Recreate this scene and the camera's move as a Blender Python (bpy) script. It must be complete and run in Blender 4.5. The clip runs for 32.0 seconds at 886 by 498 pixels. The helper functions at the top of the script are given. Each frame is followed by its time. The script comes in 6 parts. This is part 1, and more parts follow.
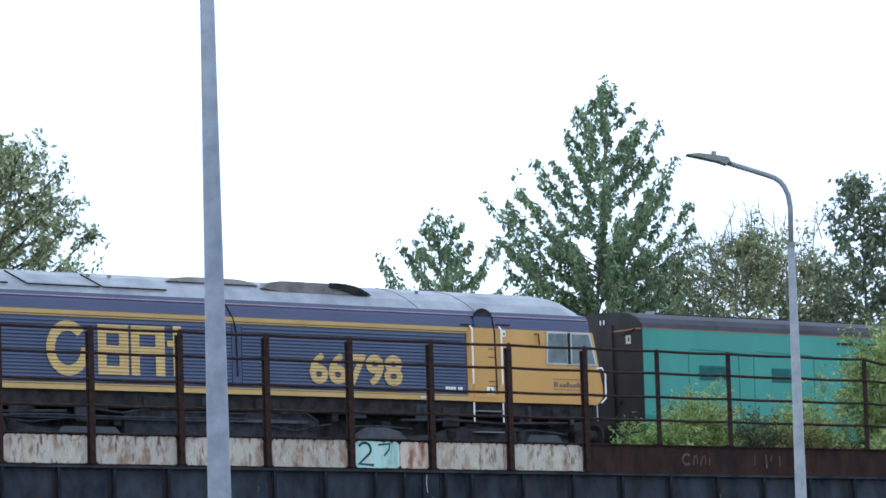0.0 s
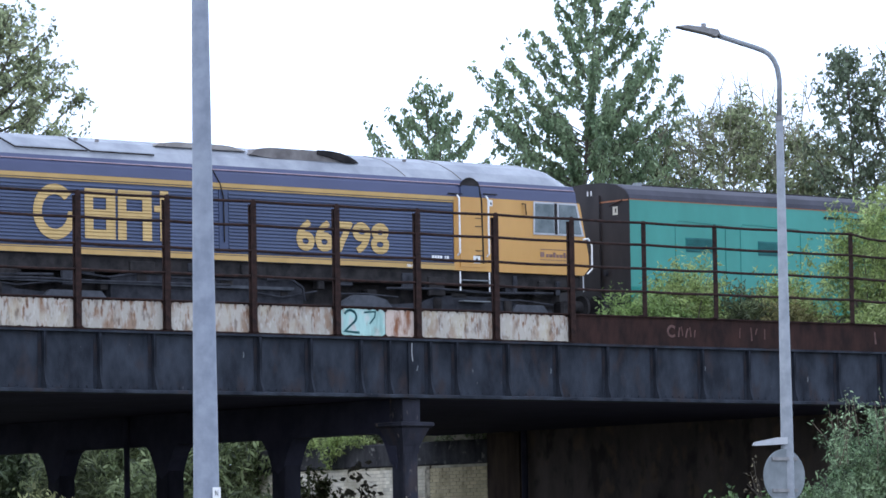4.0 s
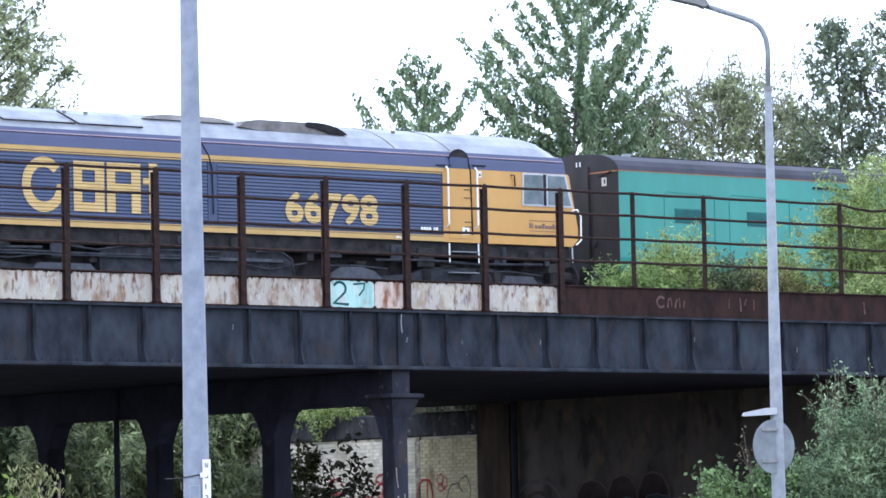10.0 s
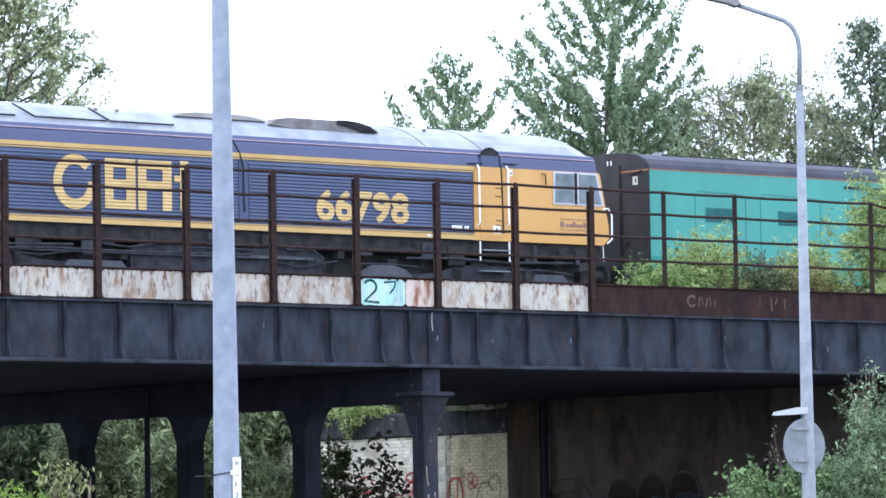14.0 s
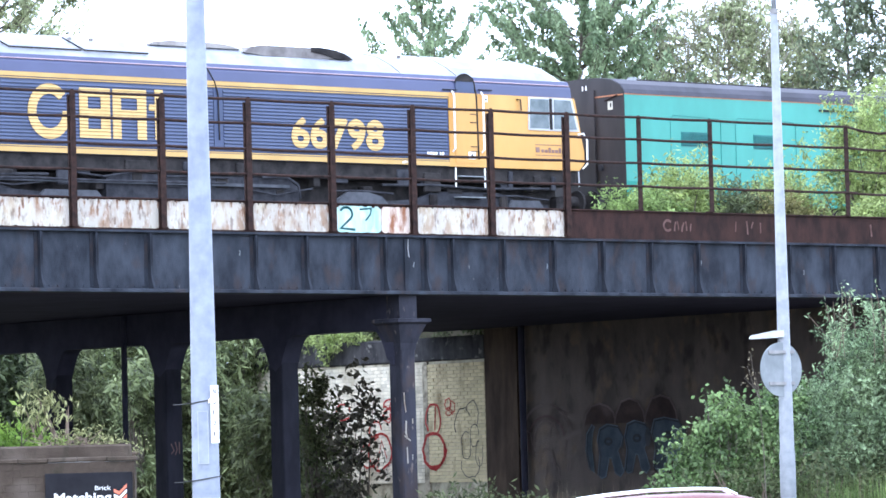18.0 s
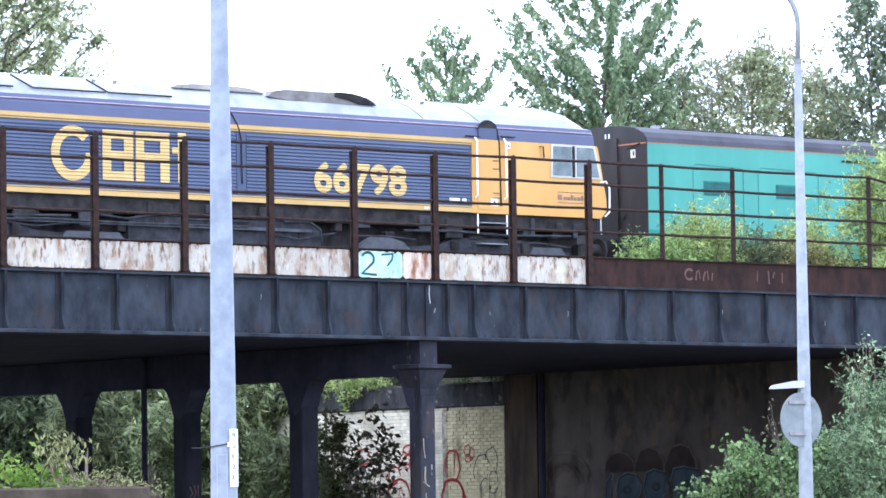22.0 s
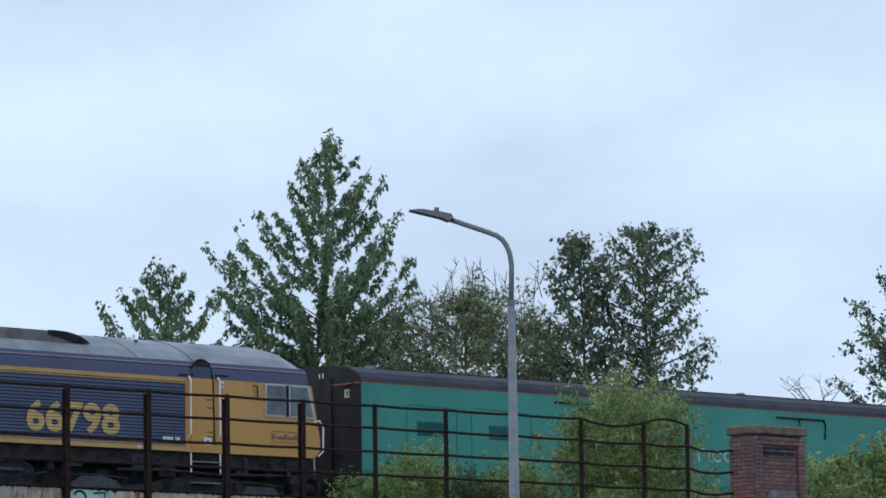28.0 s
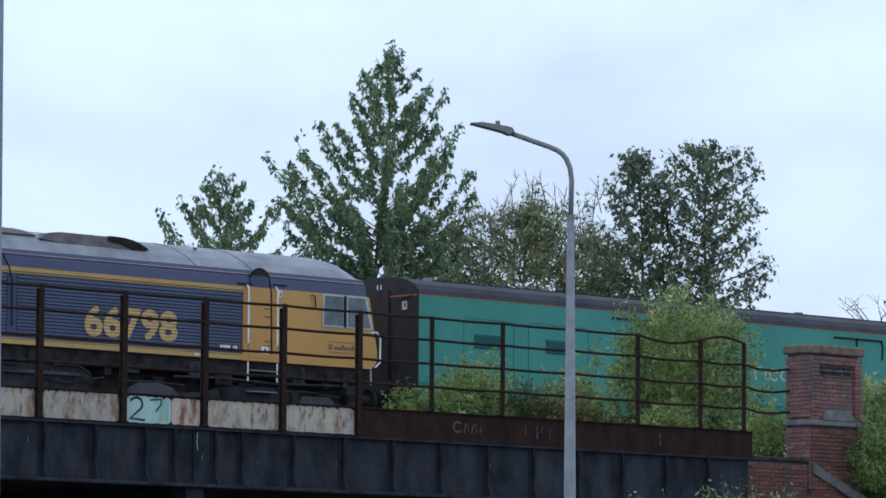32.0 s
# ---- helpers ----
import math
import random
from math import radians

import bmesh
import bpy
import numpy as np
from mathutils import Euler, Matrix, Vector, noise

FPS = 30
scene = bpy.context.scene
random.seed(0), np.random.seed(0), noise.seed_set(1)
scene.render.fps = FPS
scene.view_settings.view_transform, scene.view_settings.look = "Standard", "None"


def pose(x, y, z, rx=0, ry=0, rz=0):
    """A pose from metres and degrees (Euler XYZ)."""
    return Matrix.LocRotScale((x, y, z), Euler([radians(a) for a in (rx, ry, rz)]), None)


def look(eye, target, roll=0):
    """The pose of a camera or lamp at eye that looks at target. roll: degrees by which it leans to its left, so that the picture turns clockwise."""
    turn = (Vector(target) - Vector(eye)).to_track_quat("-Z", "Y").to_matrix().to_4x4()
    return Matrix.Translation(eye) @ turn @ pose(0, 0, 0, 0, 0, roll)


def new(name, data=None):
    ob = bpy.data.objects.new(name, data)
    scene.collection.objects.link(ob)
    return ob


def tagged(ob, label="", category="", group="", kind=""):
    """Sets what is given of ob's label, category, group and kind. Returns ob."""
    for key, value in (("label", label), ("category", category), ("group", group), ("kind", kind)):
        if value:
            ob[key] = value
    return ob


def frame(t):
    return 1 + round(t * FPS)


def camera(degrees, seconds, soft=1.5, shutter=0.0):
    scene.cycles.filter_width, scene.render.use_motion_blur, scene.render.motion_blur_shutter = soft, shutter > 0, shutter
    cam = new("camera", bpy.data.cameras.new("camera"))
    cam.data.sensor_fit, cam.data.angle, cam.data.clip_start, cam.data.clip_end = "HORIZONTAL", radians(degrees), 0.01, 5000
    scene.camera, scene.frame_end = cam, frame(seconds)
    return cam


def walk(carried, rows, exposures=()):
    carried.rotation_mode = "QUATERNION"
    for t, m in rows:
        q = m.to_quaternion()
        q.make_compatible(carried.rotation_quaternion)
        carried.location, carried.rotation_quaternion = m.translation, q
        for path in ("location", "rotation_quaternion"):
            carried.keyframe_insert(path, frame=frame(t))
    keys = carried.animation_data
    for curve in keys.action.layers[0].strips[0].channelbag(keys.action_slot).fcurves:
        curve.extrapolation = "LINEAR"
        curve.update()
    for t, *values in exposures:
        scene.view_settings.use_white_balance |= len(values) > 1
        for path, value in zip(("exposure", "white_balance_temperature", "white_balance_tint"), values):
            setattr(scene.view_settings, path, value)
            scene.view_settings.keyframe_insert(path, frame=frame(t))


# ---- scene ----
EYE = 1.65
cam = camera(12.262, 32.0, 1.6)
# a hand-held camera that stands still: seconds, yaw, pitch, roll
PATH = [
    (0.0, 0.069, 6.190, 1.763),
    (0.5, -0.164, 6.294, 2.104),
    (1.0, -0.216, 6.085, 1.966),
    (1.5, -0.436, 5.464, 1.591),
    (2.0, -0.622, 4.979, 1.217),
    (2.5, -0.338, 4.811, 1.292),
    (3.0, -0.266, 4.486, 1.327),
    (3.5, -0.164, 4.357, 0.968),
    (5.5, -0.244, 4.383, 1.180),
    (6.0, -0.232, 4.206, 1.200),
    (6.5, -0.184, 4.326, 1.235),
    (7.0, -0.212, 4.363, 1.454),
    (7.5, -0.383, 4.421, 1.245),
    (8.0, -0.401, 4.430, 1.237),
    (8.5, -0.380, 4.375, 1.349),
    (9.0, -0.315, 4.243, 1.410),
    (9.5, -0.328, 4.107, 1.204),
    (10.0, -0.316, 3.963, 1.188),
    (10.5, -0.280, 3.883, 1.141),
    (11.0, -0.235, 4.017, 0.920),
    (11.5, -0.182, 4.128, 0.961),
    (12.0, -0.129, 4.041, 1.054),
    (12.5, -0.069, 3.927, 0.969),
    (13.0, 0.000, 3.887, 0.850),
    (13.5, 0.064, 3.997, 0.979),
    (15.5, 0.174, 3.599, 0.945),
    (16.0, -0.158, 3.564, 1.122),
    (16.5, -0.367, 3.603, 1.216),
    (17.0, -0.442, 3.270, 1.298),
    (17.5, -0.320, 3.023, 1.314),
    (18.0, -0.206, 2.919, 1.497),
    (18.5, -0.056, 2.893, 1.488),
    (19.0, 0.079, 2.940, 1.046),
    (19.5, 0.089, 3.039, 1.024),
    (20.0, 0.037, 3.311, 1.126),
    (20.5, 0.025, 3.686, 0.707),
    (21.0, 0.072, 3.831, 0.749),
    (21.5, 0.133, 3.744, 0.676),
    (22.0, 0.054, 3.565, 0.814),
    (22.5, 0.056, 3.559, 0.829),
    (23.0, -0.035, 3.838, 1.057),
    (23.5, -0.556, 4.070, 1.229),
    (24.0, -1.060, 4.062, 1.598),
    (24.5, -1.672, 3.984, 1.665),
    (26.5, -2.994, 4.252, 1.342),
    (27.0, -3.240, 4.430, 0.848),
    (27.5, -3.591, 5.595, 0.817),
    (28.0, -3.935, 6.835, 0.778),
    (28.5, -3.569, 7.017, 0.640),
    (29.0, -2.028, 6.484, 0.830),
    (29.5, -1.134, 6.224, 0.151),
    (30.0, -1.065, 5.997, 0.058),
    (30.5, -1.823, 5.327, 0.665),
    (31.0, -2.894, 5.573, 0.091),
    (31.5, -3.489, 5.728, -0.671),
    (32.0, -3.228, 5.630, -0.369),
]
EXPOSURES = [(0.0, -0.56, 6500, 11), (0.25, -0.95, 6500, 11), (0.5, -1.35, 6500, 11), (1.0, -1.65, 6500, 11), (1.5, -1.55, 6500, 11), (2.0, -1.1, 6500, 14), (2.5, -0.8, 6500, 14), (3.0, -0.58, 6500, 18), (3.5, -0.4, 6500, 18), (6.0, -0.25, 6500, 18), (8.0, -0.1, 6500, 18), (9.0, -0.08, 6500, 18), (10.0, 0.18, 6500, 18), (13.0, 0.4, 6500, 18), (16.0, 0.5, 6500, 18), (17.0, 0.65, 6500, 18), (18.0, 1.0, 6500, 18), (19.0, 1.07, 6500, 18), (20.0, 1.1, 6500, 18), (21.0, 1.12, 6500, 18), (22.0, 0.82, 6500, 18), (23.0, 0.75, 6500, 18), (24.0, 0.40, 6500, 18), (26.5, 0.0, 6500, 18), (27.0, -0.18, 6500, 18), (27.5, -0.7, 6500, 12), (28.0, -1.46, 6500, 10), (28.5, -1.72, 6500, 10), (29.0, -1.86, 6500, 10), (29.5, -1.68, 6500, 10), (30.5, -1.38, 6500, 10), (31.0, -1.25, 6500, 11), (32.0, -1.3, 6500, 12)]
walk(cam, [(t, pose(0, 0, EYE, 90 + pitch, roll, yaw)) for t, yaw, pitch, roll in PATH], EXPOSURES)

# ---- light ----
world = bpy.data.worlds.new("overcast_sky")
scene.world = world
world.use_nodes = True
wn, wl = world.node_tree.nodes, world.node_tree.links
wn.clear()
w_out, w_bg = wn.new("ShaderNodeOutputWorld"), wn.new("ShaderNodeBackground")
w_sky = wn.new("ShaderNodeTexSky")
w_sky.sky_type, w_sky.sun_disc = "NISHITA", False
w_sky.sun_elevation, w_sky.sun_rotation = radians(48), radians(215)
w_tc, w_map, w_noise, w_ramp, w_mix = (wn.new(k) for k in ("ShaderNodeTexCoord", "ShaderNodeMapping", "ShaderNodeTexNoise", "ShaderNodeValToRGB", "ShaderNodeMixRGB"))
w_map.inputs["Scale"].default_value = (5.0, 5.0, 11.0)
w_noise.inputs["Scale"].default_value, w_noise.inputs["Detail"].default_value, w_noise.inputs["Roughness"].default_value = 1.6, 5.0, 0.5
w_ramp.color_ramp.elements[0].position, w_ramp.color_ramp.elements[0].color = 0.26, (14.6, 18.2, 24.2, 1)
w_ramp.color_ramp.elements[1].position, w_ramp.color_ramp.elements[1].color = 0.76, (23.0, 28.8, 35.6, 1)
w_mix.inputs["Fac"].default_value = 0.9
wl.new(w_tc.outputs["Generated"], w_map.inputs["Vector"])
wl.new(w_map.outputs["Vector"], w_noise.inputs["Vector"])
wl.new(w_noise.outputs["Fac"], w_ramp.inputs["Fac"])
wl.new(w_sky.outputs["Color"], w_mix.inputs[1])
wl.new(w_ramp.outputs["Color"], w_mix.inputs[2])
wl.new(w_mix.outputs["Color"], w_bg.inputs["Color"])
wl.new(w_bg.outputs["Background"], w_out.inputs["Surface"])
w_bg.inputs["Strength"].default_value = 0.1

sun = new("sun", bpy.data.lights.new("sun", "SUN"))
sun.data.energy, sun.data.angle, sun.data.color = 0.5, radians(20), (1.0, 0.98, 0.96)
sun.matrix_basis = look((-30, -40, 60), (0, 0, 0))

# ---- materials ----


def mat(name, col, col2=None, rough=0.7, metal=0.0, scale=3.0, detail=6.0, bump=0.0, bump_scale=40.0, streak=1.0, island=0.0, spread=(0.35, 0.65), objrand=0.0):
    """Two colours mixed by noise (streak > 1 stretches it downwards), with fine relief."""
    m = bpy.data.materials.new(name)
    m.use_nodes = True
    nt = m.node_tree
    b = nt.nodes["Principled BSDF"]
    b.inputs["Roughness"].default_value, b.inputs["Metallic"].default_value = rough, metal
    b.inputs["Specular IOR Level"].default_value = 0.5 if rough < 0.5 else 0.3 if rough < 0.64 else 0.12
    tc, mp, nz, rp = (nt.nodes.new(k) for k in ("ShaderNodeTexCoord", "ShaderNodeMapping", "ShaderNodeTexNoise", "ShaderNodeValToRGB"))
    mp.inputs["Scale"].default_value = (1, 1, 1 / streak)
    nz.inputs["Scale"].default_value, nz.inputs["Detail"].default_value = scale, detail
    nz.inputs["Roughness"].default_value = 0.6
    rp.color_ramp.elements[0].position, rp.color_ramp.elements[1].position = spread
    rp.color_ramp.elements[0].color, rp.color_ramp.elements[1].color = (*col, 1), (*(col2 or col), 1)
    nt.links.new(tc.outputs["Object"], mp.inputs["Vector"])
    nt.links.new(mp.outputs["Vector"], nz.inputs["Vector"])
    nt.links.new(nz.outputs["Fac"], rp.inputs["Fac"])
    last = rp.outputs["Color"]
    if island or objrand:
        hs = nt.nodes.new("ShaderNodeHueSaturation")
        rnd = nt.nodes.new("ShaderNodeNewGeometry") if island else nt.nodes.new("ShaderNodeObjectInfo")
        ma = nt.nodes.new("ShaderNodeMapRange")
        ma.inputs["To Min"].default_value, ma.inputs["To Max"].default_value = 1 - (island or objrand), 1 + (island or objrand)
        nt.links.new(rnd.outputs["Random Per Island" if island else "Random"], ma.inputs["Value"])
        nt.links.new(ma.outputs["Result"], hs.inputs["Value"])
        nt.links.new(last, hs.inputs["Color"])
        last = hs.outputs["Color"]
    nt.links.new(last, b.inputs["Base Color"])
    if bump:
        n2, bp = nt.nodes.new("ShaderNodeTexNoise"), nt.nodes.new("ShaderNodeBump")
        n2.inputs["Scale"].default_value, n2.inputs["Detail"].default_value = bump_scale, 4
        bp.inputs["Strength"].default_value, bp.inputs["Distance"].default_value = bump, 0.02
        nt.links.new(tc.outputs["Object"], n2.inputs["Vector"])
        nt.links.new(n2.outputs["Fac"], bp.inputs["Height"])
        nt.links.new(bp.outputs["Normal"], b.inputs["Normal"])
    return m


def wear(m, col, scale, lo, hi, most, streak=1.0, across=False):
    """Stains or bare spots of another colour where a second noise runs high; across: running on from piece to piece."""
    nt = m.node_tree
    b = nt.nodes["Principled BSDF"]
    tc = next(nd for nd in nt.nodes if nd.bl_idname == "ShaderNodeTexCoord")
    mp, nz, mr, mx = (nt.nodes.new(k) for k in ("ShaderNodeMapping", "ShaderNodeTexNoise", "ShaderNodeMapRange", "ShaderNodeMixRGB"))
    mp.inputs["Scale"].default_value = (1, 1, 1 / streak)
    mp.inputs["Location"].default_value = (3.7, 1.3, 8.1)
    nz.inputs["Scale"].default_value, nz.inputs["Detail"].default_value = scale, 8
    mr.inputs["From Min"].default_value, mr.inputs["From Max"].default_value, mr.inputs["To Max"].default_value = lo, hi, most
    mx.inputs["Color2"].default_value = (*col, 1)
    src = b.inputs["Base Color"].links[0].from_socket
    source = nt.nodes.new("ShaderNodeNewGeometry").outputs["Position"] if across else tc.outputs["Object"]
    nt.links.new(source, mp.inputs["Vector"])
    nt.links.new(mp.outputs["Vector"], nz.inputs["Vector"])
    nt.links.new(nz.outputs["Fac"], mr.inputs["Value"])
    nt.links.new(mr.outputs["Result"], mx.inputs["Fac"])
    nt.links.new(src, mx.inputs["Color1"])
    nt.links.new(mx.outputs["Color"], b.inputs["Base Color"])


def leaf_mat(name, dark, light, value=0.45, glow=0.5):
    m = mat(name, dark, light, rough=0.55, scale=1.6, island=value)
    nt = m.node_tree
    b, out = nt.nodes["Principled BSDF"], nt.nodes["Material Output"]
    tr, mx = nt.nodes.new("ShaderNodeBsdfTranslucent"), nt.nodes.new("ShaderNodeMixShader")
    nt.links.new(b.inputs["Base Color"].links[0].from_socket, tr.inputs["Color"])
    mx.inputs["Fac"].default_value = glow
    nt.links.new(b.outputs["BSDF"], mx.inputs[1])
    nt.links.new(tr.outputs["BSDF"], mx.inputs[2])
    nt.links.new(mx.outputs["Shader"], out.inputs["Surface"])
    return m


M_BLUEV = mat("loco_violet_blue_paint", (0.040, 0.049, 0.108), (0.052, 0.062, 0.133), 0.42, scale=0.8)
M_BLUE = mat("loco_blue_paint", (0.028, 0.045, 0.098), (0.040, 0.060, 0.125), 0.42, scale=0.8, bump=0.05)
M_YELLOW = mat("loco_yellow_paint", (0.53, 0.266, 0.063), (0.60, 0.316, 0.086), 0.4, scale=1.2, streak=3)
M_GOLD = mat("yellow_vinyl", (0.48, 0.315, 0.115), (0.56, 0.375, 0.15), 0.5, scale=3)
M_ROOF = mat("loco_grey_roof", (0.225, 0.240, 0.270), (0.350, 0.366, 0.395), 0.55, scale=1.5, bump=0.1)
M_ROOFMID = mat("dusty_brown_grey_housing", (0.135, 0.122, 0.118), (0.26, 0.24, 0.23), 0.75, scale=2.5)
# paler copy of the housing grey: sunlight put into the colour
M_ROOFSUN = mat("sunlit_housing_tone", (0.22, 0.20, 0.19), (0.36, 0.335, 0.315), 0.75, scale=2.5)
M_DUST = mat("blue_grey_dusty_box", (0.050, 0.055, 0.064), (0.085, 0.090, 0.102), 0.85, scale=5, bump=0.2)
M_STRIPE = mat("golden_stripe_paint", (0.45, 0.272, 0.082), (0.53, 0.327, 0.108), 0.45, scale=1.5, streak=3)
M_HINGE = mat("greasy_brown_hinge", (0.075, 0.045, 0.022), (0.16, 0.095, 0.045), 0.6, scale=9)
M_PINK = mat("thin_pale_red_line", (0.36, 0.25, 0.28), (0.44, 0.32, 0.35), 0.5)
M_UNDER = mat("underframe_grime", (0.014, 0.013, 0.014), (0.042, 0.038, 0.037), 0.8, scale=4, bump=0.3)
M_UNDER2 = mat("dusty_bogie", (0.022, 0.023, 0.028), (0.050, 0.052, 0.060), 0.85, scale=5, bump=0.3)
M_BLACK = mat("coach_end_black", (0.016, 0.015, 0.016), (0.035, 0.03, 0.032), 0.55, scale=2, streak=4)
M_TEAL = mat("coach_green_paint", (0.014, 0.228, 0.180), (0.024, 0.278, 0.222), 0.35, scale=0.9, streak=2)
M_TEALDK = mat("coach_green_louvre", (0.01, 0.11, 0.105), (0.015, 0.15, 0.14), 0.6, scale=3)
M_TEALSEAM = mat("shaded_green_seam", (0.010, 0.165, 0.145), (0.015, 0.20, 0.175), 0.5, scale=3)
M_CROOF = mat("coach_grey_roof", (0.021, 0.021, 0.031), (0.044, 0.043, 0.060), 0.6, scale=1.4, streak=2)
M_PLATE = mat("cream_plate", (0.48, 0.46, 0.38), (0.58, 0.56, 0.47), 0.5, scale=6)
M_LINE = mat("orange_cantrail_paint", (0.30, 0.115, 0.055), (0.40, 0.17, 0.085), 0.5, scale=6)
M_WHITE = mat("white_paint", (0.75, 0.75, 0.73), (0.85, 0.85, 0.84), 0.5, scale=6)
M_RUST = mat("rusty_steel", (0.020, 0.012, 0.011), (0.047, 0.023, 0.019), 0.85, scale=5, bump=0.4, streak=2.5)
M_RUSTRAIL = mat("rusty_rail", (0.017, 0.011, 0.010), (0.046, 0.024, 0.020), 0.85, scale=9, bump=0.3)
M_PEEL = mat("peeling_white_paint", (0.09, 0.045, 0.032), (0.45, 0.42, 0.365), 0.8, scale=11, detail=14, streak=3.4, objrand=0.12, spread=(0.31, 0.72), bump=0.2)
for pos, col in ((0.385, (0.29, 0.18, 0.125)), (0.44, (0.45, 0.40, 0.345))):
    for nd in M_PEEL.node_tree.nodes:
        if nd.bl_idname == "ShaderNodeValToRGB":
            nd.color_ramp.elements.new(pos).color = (*col, 1)
for m in (M_PEEL,):
    nt = m.node_tree
    sx, ml, ad = (nt.nodes.new(k) for k in ("ShaderNodeSeparateXYZ", "ShaderNodeMath", "ShaderNodeMath"))
    ml.operation, ad.operation = "MULTIPLY_ADD", "ADD"
    ml.inputs[1].default_value, ml.inputs[2].default_value = -0.18, 0.18 * 5.66
    ramp = next(nd for nd in nt.nodes if nd.bl_idname == "ShaderNodeValToRGB")
    noise_out = ramp.inputs["Fac"].links[0].from_socket
    nt.links.new(next(nd for nd in nt.nodes if nd.bl_idname == "ShaderNodeTexCoord").outputs["Object"], sx.inputs["Vector"])
    nt.links.new(sx.outputs["Z"], ml.inputs[0])
    nt.links.new(ml.outputs["Value"], ad.inputs[0])
    nt.links.new(noise_out, ad.inputs[1])
    nt.links.new(ad.outputs["Value"], ramp.inputs["Fac"])
M_PEELRED = mat("peeling_red_brown_paint", (0.26, 0.11, 0.06), (0.58, 0.47, 0.40), 0.8, scale=7, detail=10, streak=2.4, spread=(0.40, 0.58), bump=0.2)
M_PEELTEAL = mat("peeling_pale_teal_paint", (0.25, 0.42, 0.38), (0.42, 0.64, 0.59), 0.8, scale=7, detail=8, streak=4, spread=(0.3, 0.6), bump=0.2)
M_GIRDER = mat("dark_blue_grey_girder", (0.014, 0.0168, 0.0235), (0.044, 0.052, 0.067), 0.7, scale=2.2, streak=2, bump=0.3)
M_GIRDERDK = mat("dark_stiffener", (0.012, 0.0142, 0.0200), (0.037, 0.043, 0.056), 0.8, scale=4, streak=3, bump=0.3)
# extra blue in the soffit tones stands for the lens veil
M_SOFFIT = mat("sooty_soffit", (0.023, 0.023, 0.036), (0.038, 0.038, 0.056), 0.9, scale=2, bump=0.2)
M_DECK = mat("dim_blue_grey_soffit", (0.024, 0.023, 0.043), (0.037, 0.035, 0.062), 0.9, scale=1.2, bump=0.2)
# darker copy of the column paint: the deck's shade put into colour
M_COLSHADE = mat("column_deck_shade", (0.013, 0.013, 0.019), (0.027, 0.027, 0.038), 0.8, scale=3, streak=3, bump=0.3)
M_COLUMN = mat("black_painted_column", (0.015, 0.015, 0.021), (0.038, 0.039, 0.053), 0.65, scale=3, streak=3, bump=0.3)
wear(M_PEEL, (0.27, 0.15, 0.085), 4.5, 0.50, 0.64, 0.7, 2.2)
wear(M_PEEL, (0.52, 0.46, 0.34), 2.2, 0.52, 0.66, 0.55, 1.5)
wear(M_PEEL, (0.13, 0.085, 0.065), 12.0, 0.55, 0.68, 0.65, 2.4)
wear(M_PEEL, (0.60, 0.58, 0.54), 19.0, 0.56, 0.68, 0.5, 2.4)
wear(M_PEELTEAL, (0.36, 0.24, 0.17), 7.0, 0.58, 0.68, 0.7, 2.5)
wear(M_PEELTEAL, (0.58, 0.58, 0.54), 5.0, 0.50, 0.62, 0.75, 2.0)
wear(M_COLUMN, (0.16, 0.13, 0.12), 9.0, 0.64, 0.70, 0.8, 2.2)
wear(M_COLUMN, (0.055, 0.038, 0.032), 3.0, 0.55, 0.70, 0.6, 2.0)
wear(M_GIRDER, (0.17, 0.17, 0.17), 14.0, 0.70, 0.74, 0.7, 3.0)
wear(M_GIRDER, (0.045, 0.032, 0.030), 3.5, 0.54, 0.68, 0.6, 2.0)
M_GALV = mat("galvanised_steel", (0.21, 0.235, 0.285), (0.29, 0.32, 0.375), 0.55, 0.1, scale=9, bump=0.08)
M_GALVDK = mat("weathered_lamp_head", (0.19, 0.185, 0.185), (0.27, 0.265, 0.26), 0.6, scale=8)
M_GALVWARM = mat("weathered_pale_lamp_steel", (0.195, 0.212, 0.230), (0.265, 0.282, 0.300), 0.55, 0.1, scale=9, bump=0.08)
M_SIGNBACK = mat("grey_sign_back", (0.155, 0.175, 0.185), (0.225, 0.245, 0.255), 0.6, scale=5)
M_BRICK = mat("red_brick", (0.205, 0.108, 0.098), (0.32, 0.182, 0.165), 0.9, scale=3, bump=0.5, objrand=0.22)
wear(M_BRICK, (0.145, 0.117, 0.122), 1.6, 0.46, 0.62, 0.7, 1.6, True)
wear(M_BRICK, (0.34, 0.27, 0.25), 5.0, 0.60, 0.70, 0.6, 1.3, True)
M_BRICKRED = mat("dark_red_brick", (0.135, 0.062, 0.052), (0.235, 0.112, 0.092), 0.9, scale=3, bump=0.5, objrand=0.22)
wear(M_BRICKRED, (0.085, 0.065, 0.066), 1.6, 0.48, 0.62, 0.75, 1.6, True)
M_COPINGMID = mat("weathered_wing_coping", (0.10, 0.092, 0.094), (0.19, 0.175, 0.175), 0.9, scale=4, bump=0.4)
M_MORTAR = mat("brick_mortar", (0.175, 0.115, 0.107), (0.255, 0.172, 0.158), 0.95, scale=8, bump=0.3)
M_JOINTPALE = mat("pale_painted_joint", (0.25, 0.225, 0.165), (0.46, 0.42, 0.32), 0.9, scale=4, spread=(0.38, 0.56))
M_CREAM = mat("cream_painted_brick", (0.52, 0.47, 0.36), (0.76, 0.71, 0.59), 0.8, scale=2.2, streak=3, bump=0.3, island=0.2)
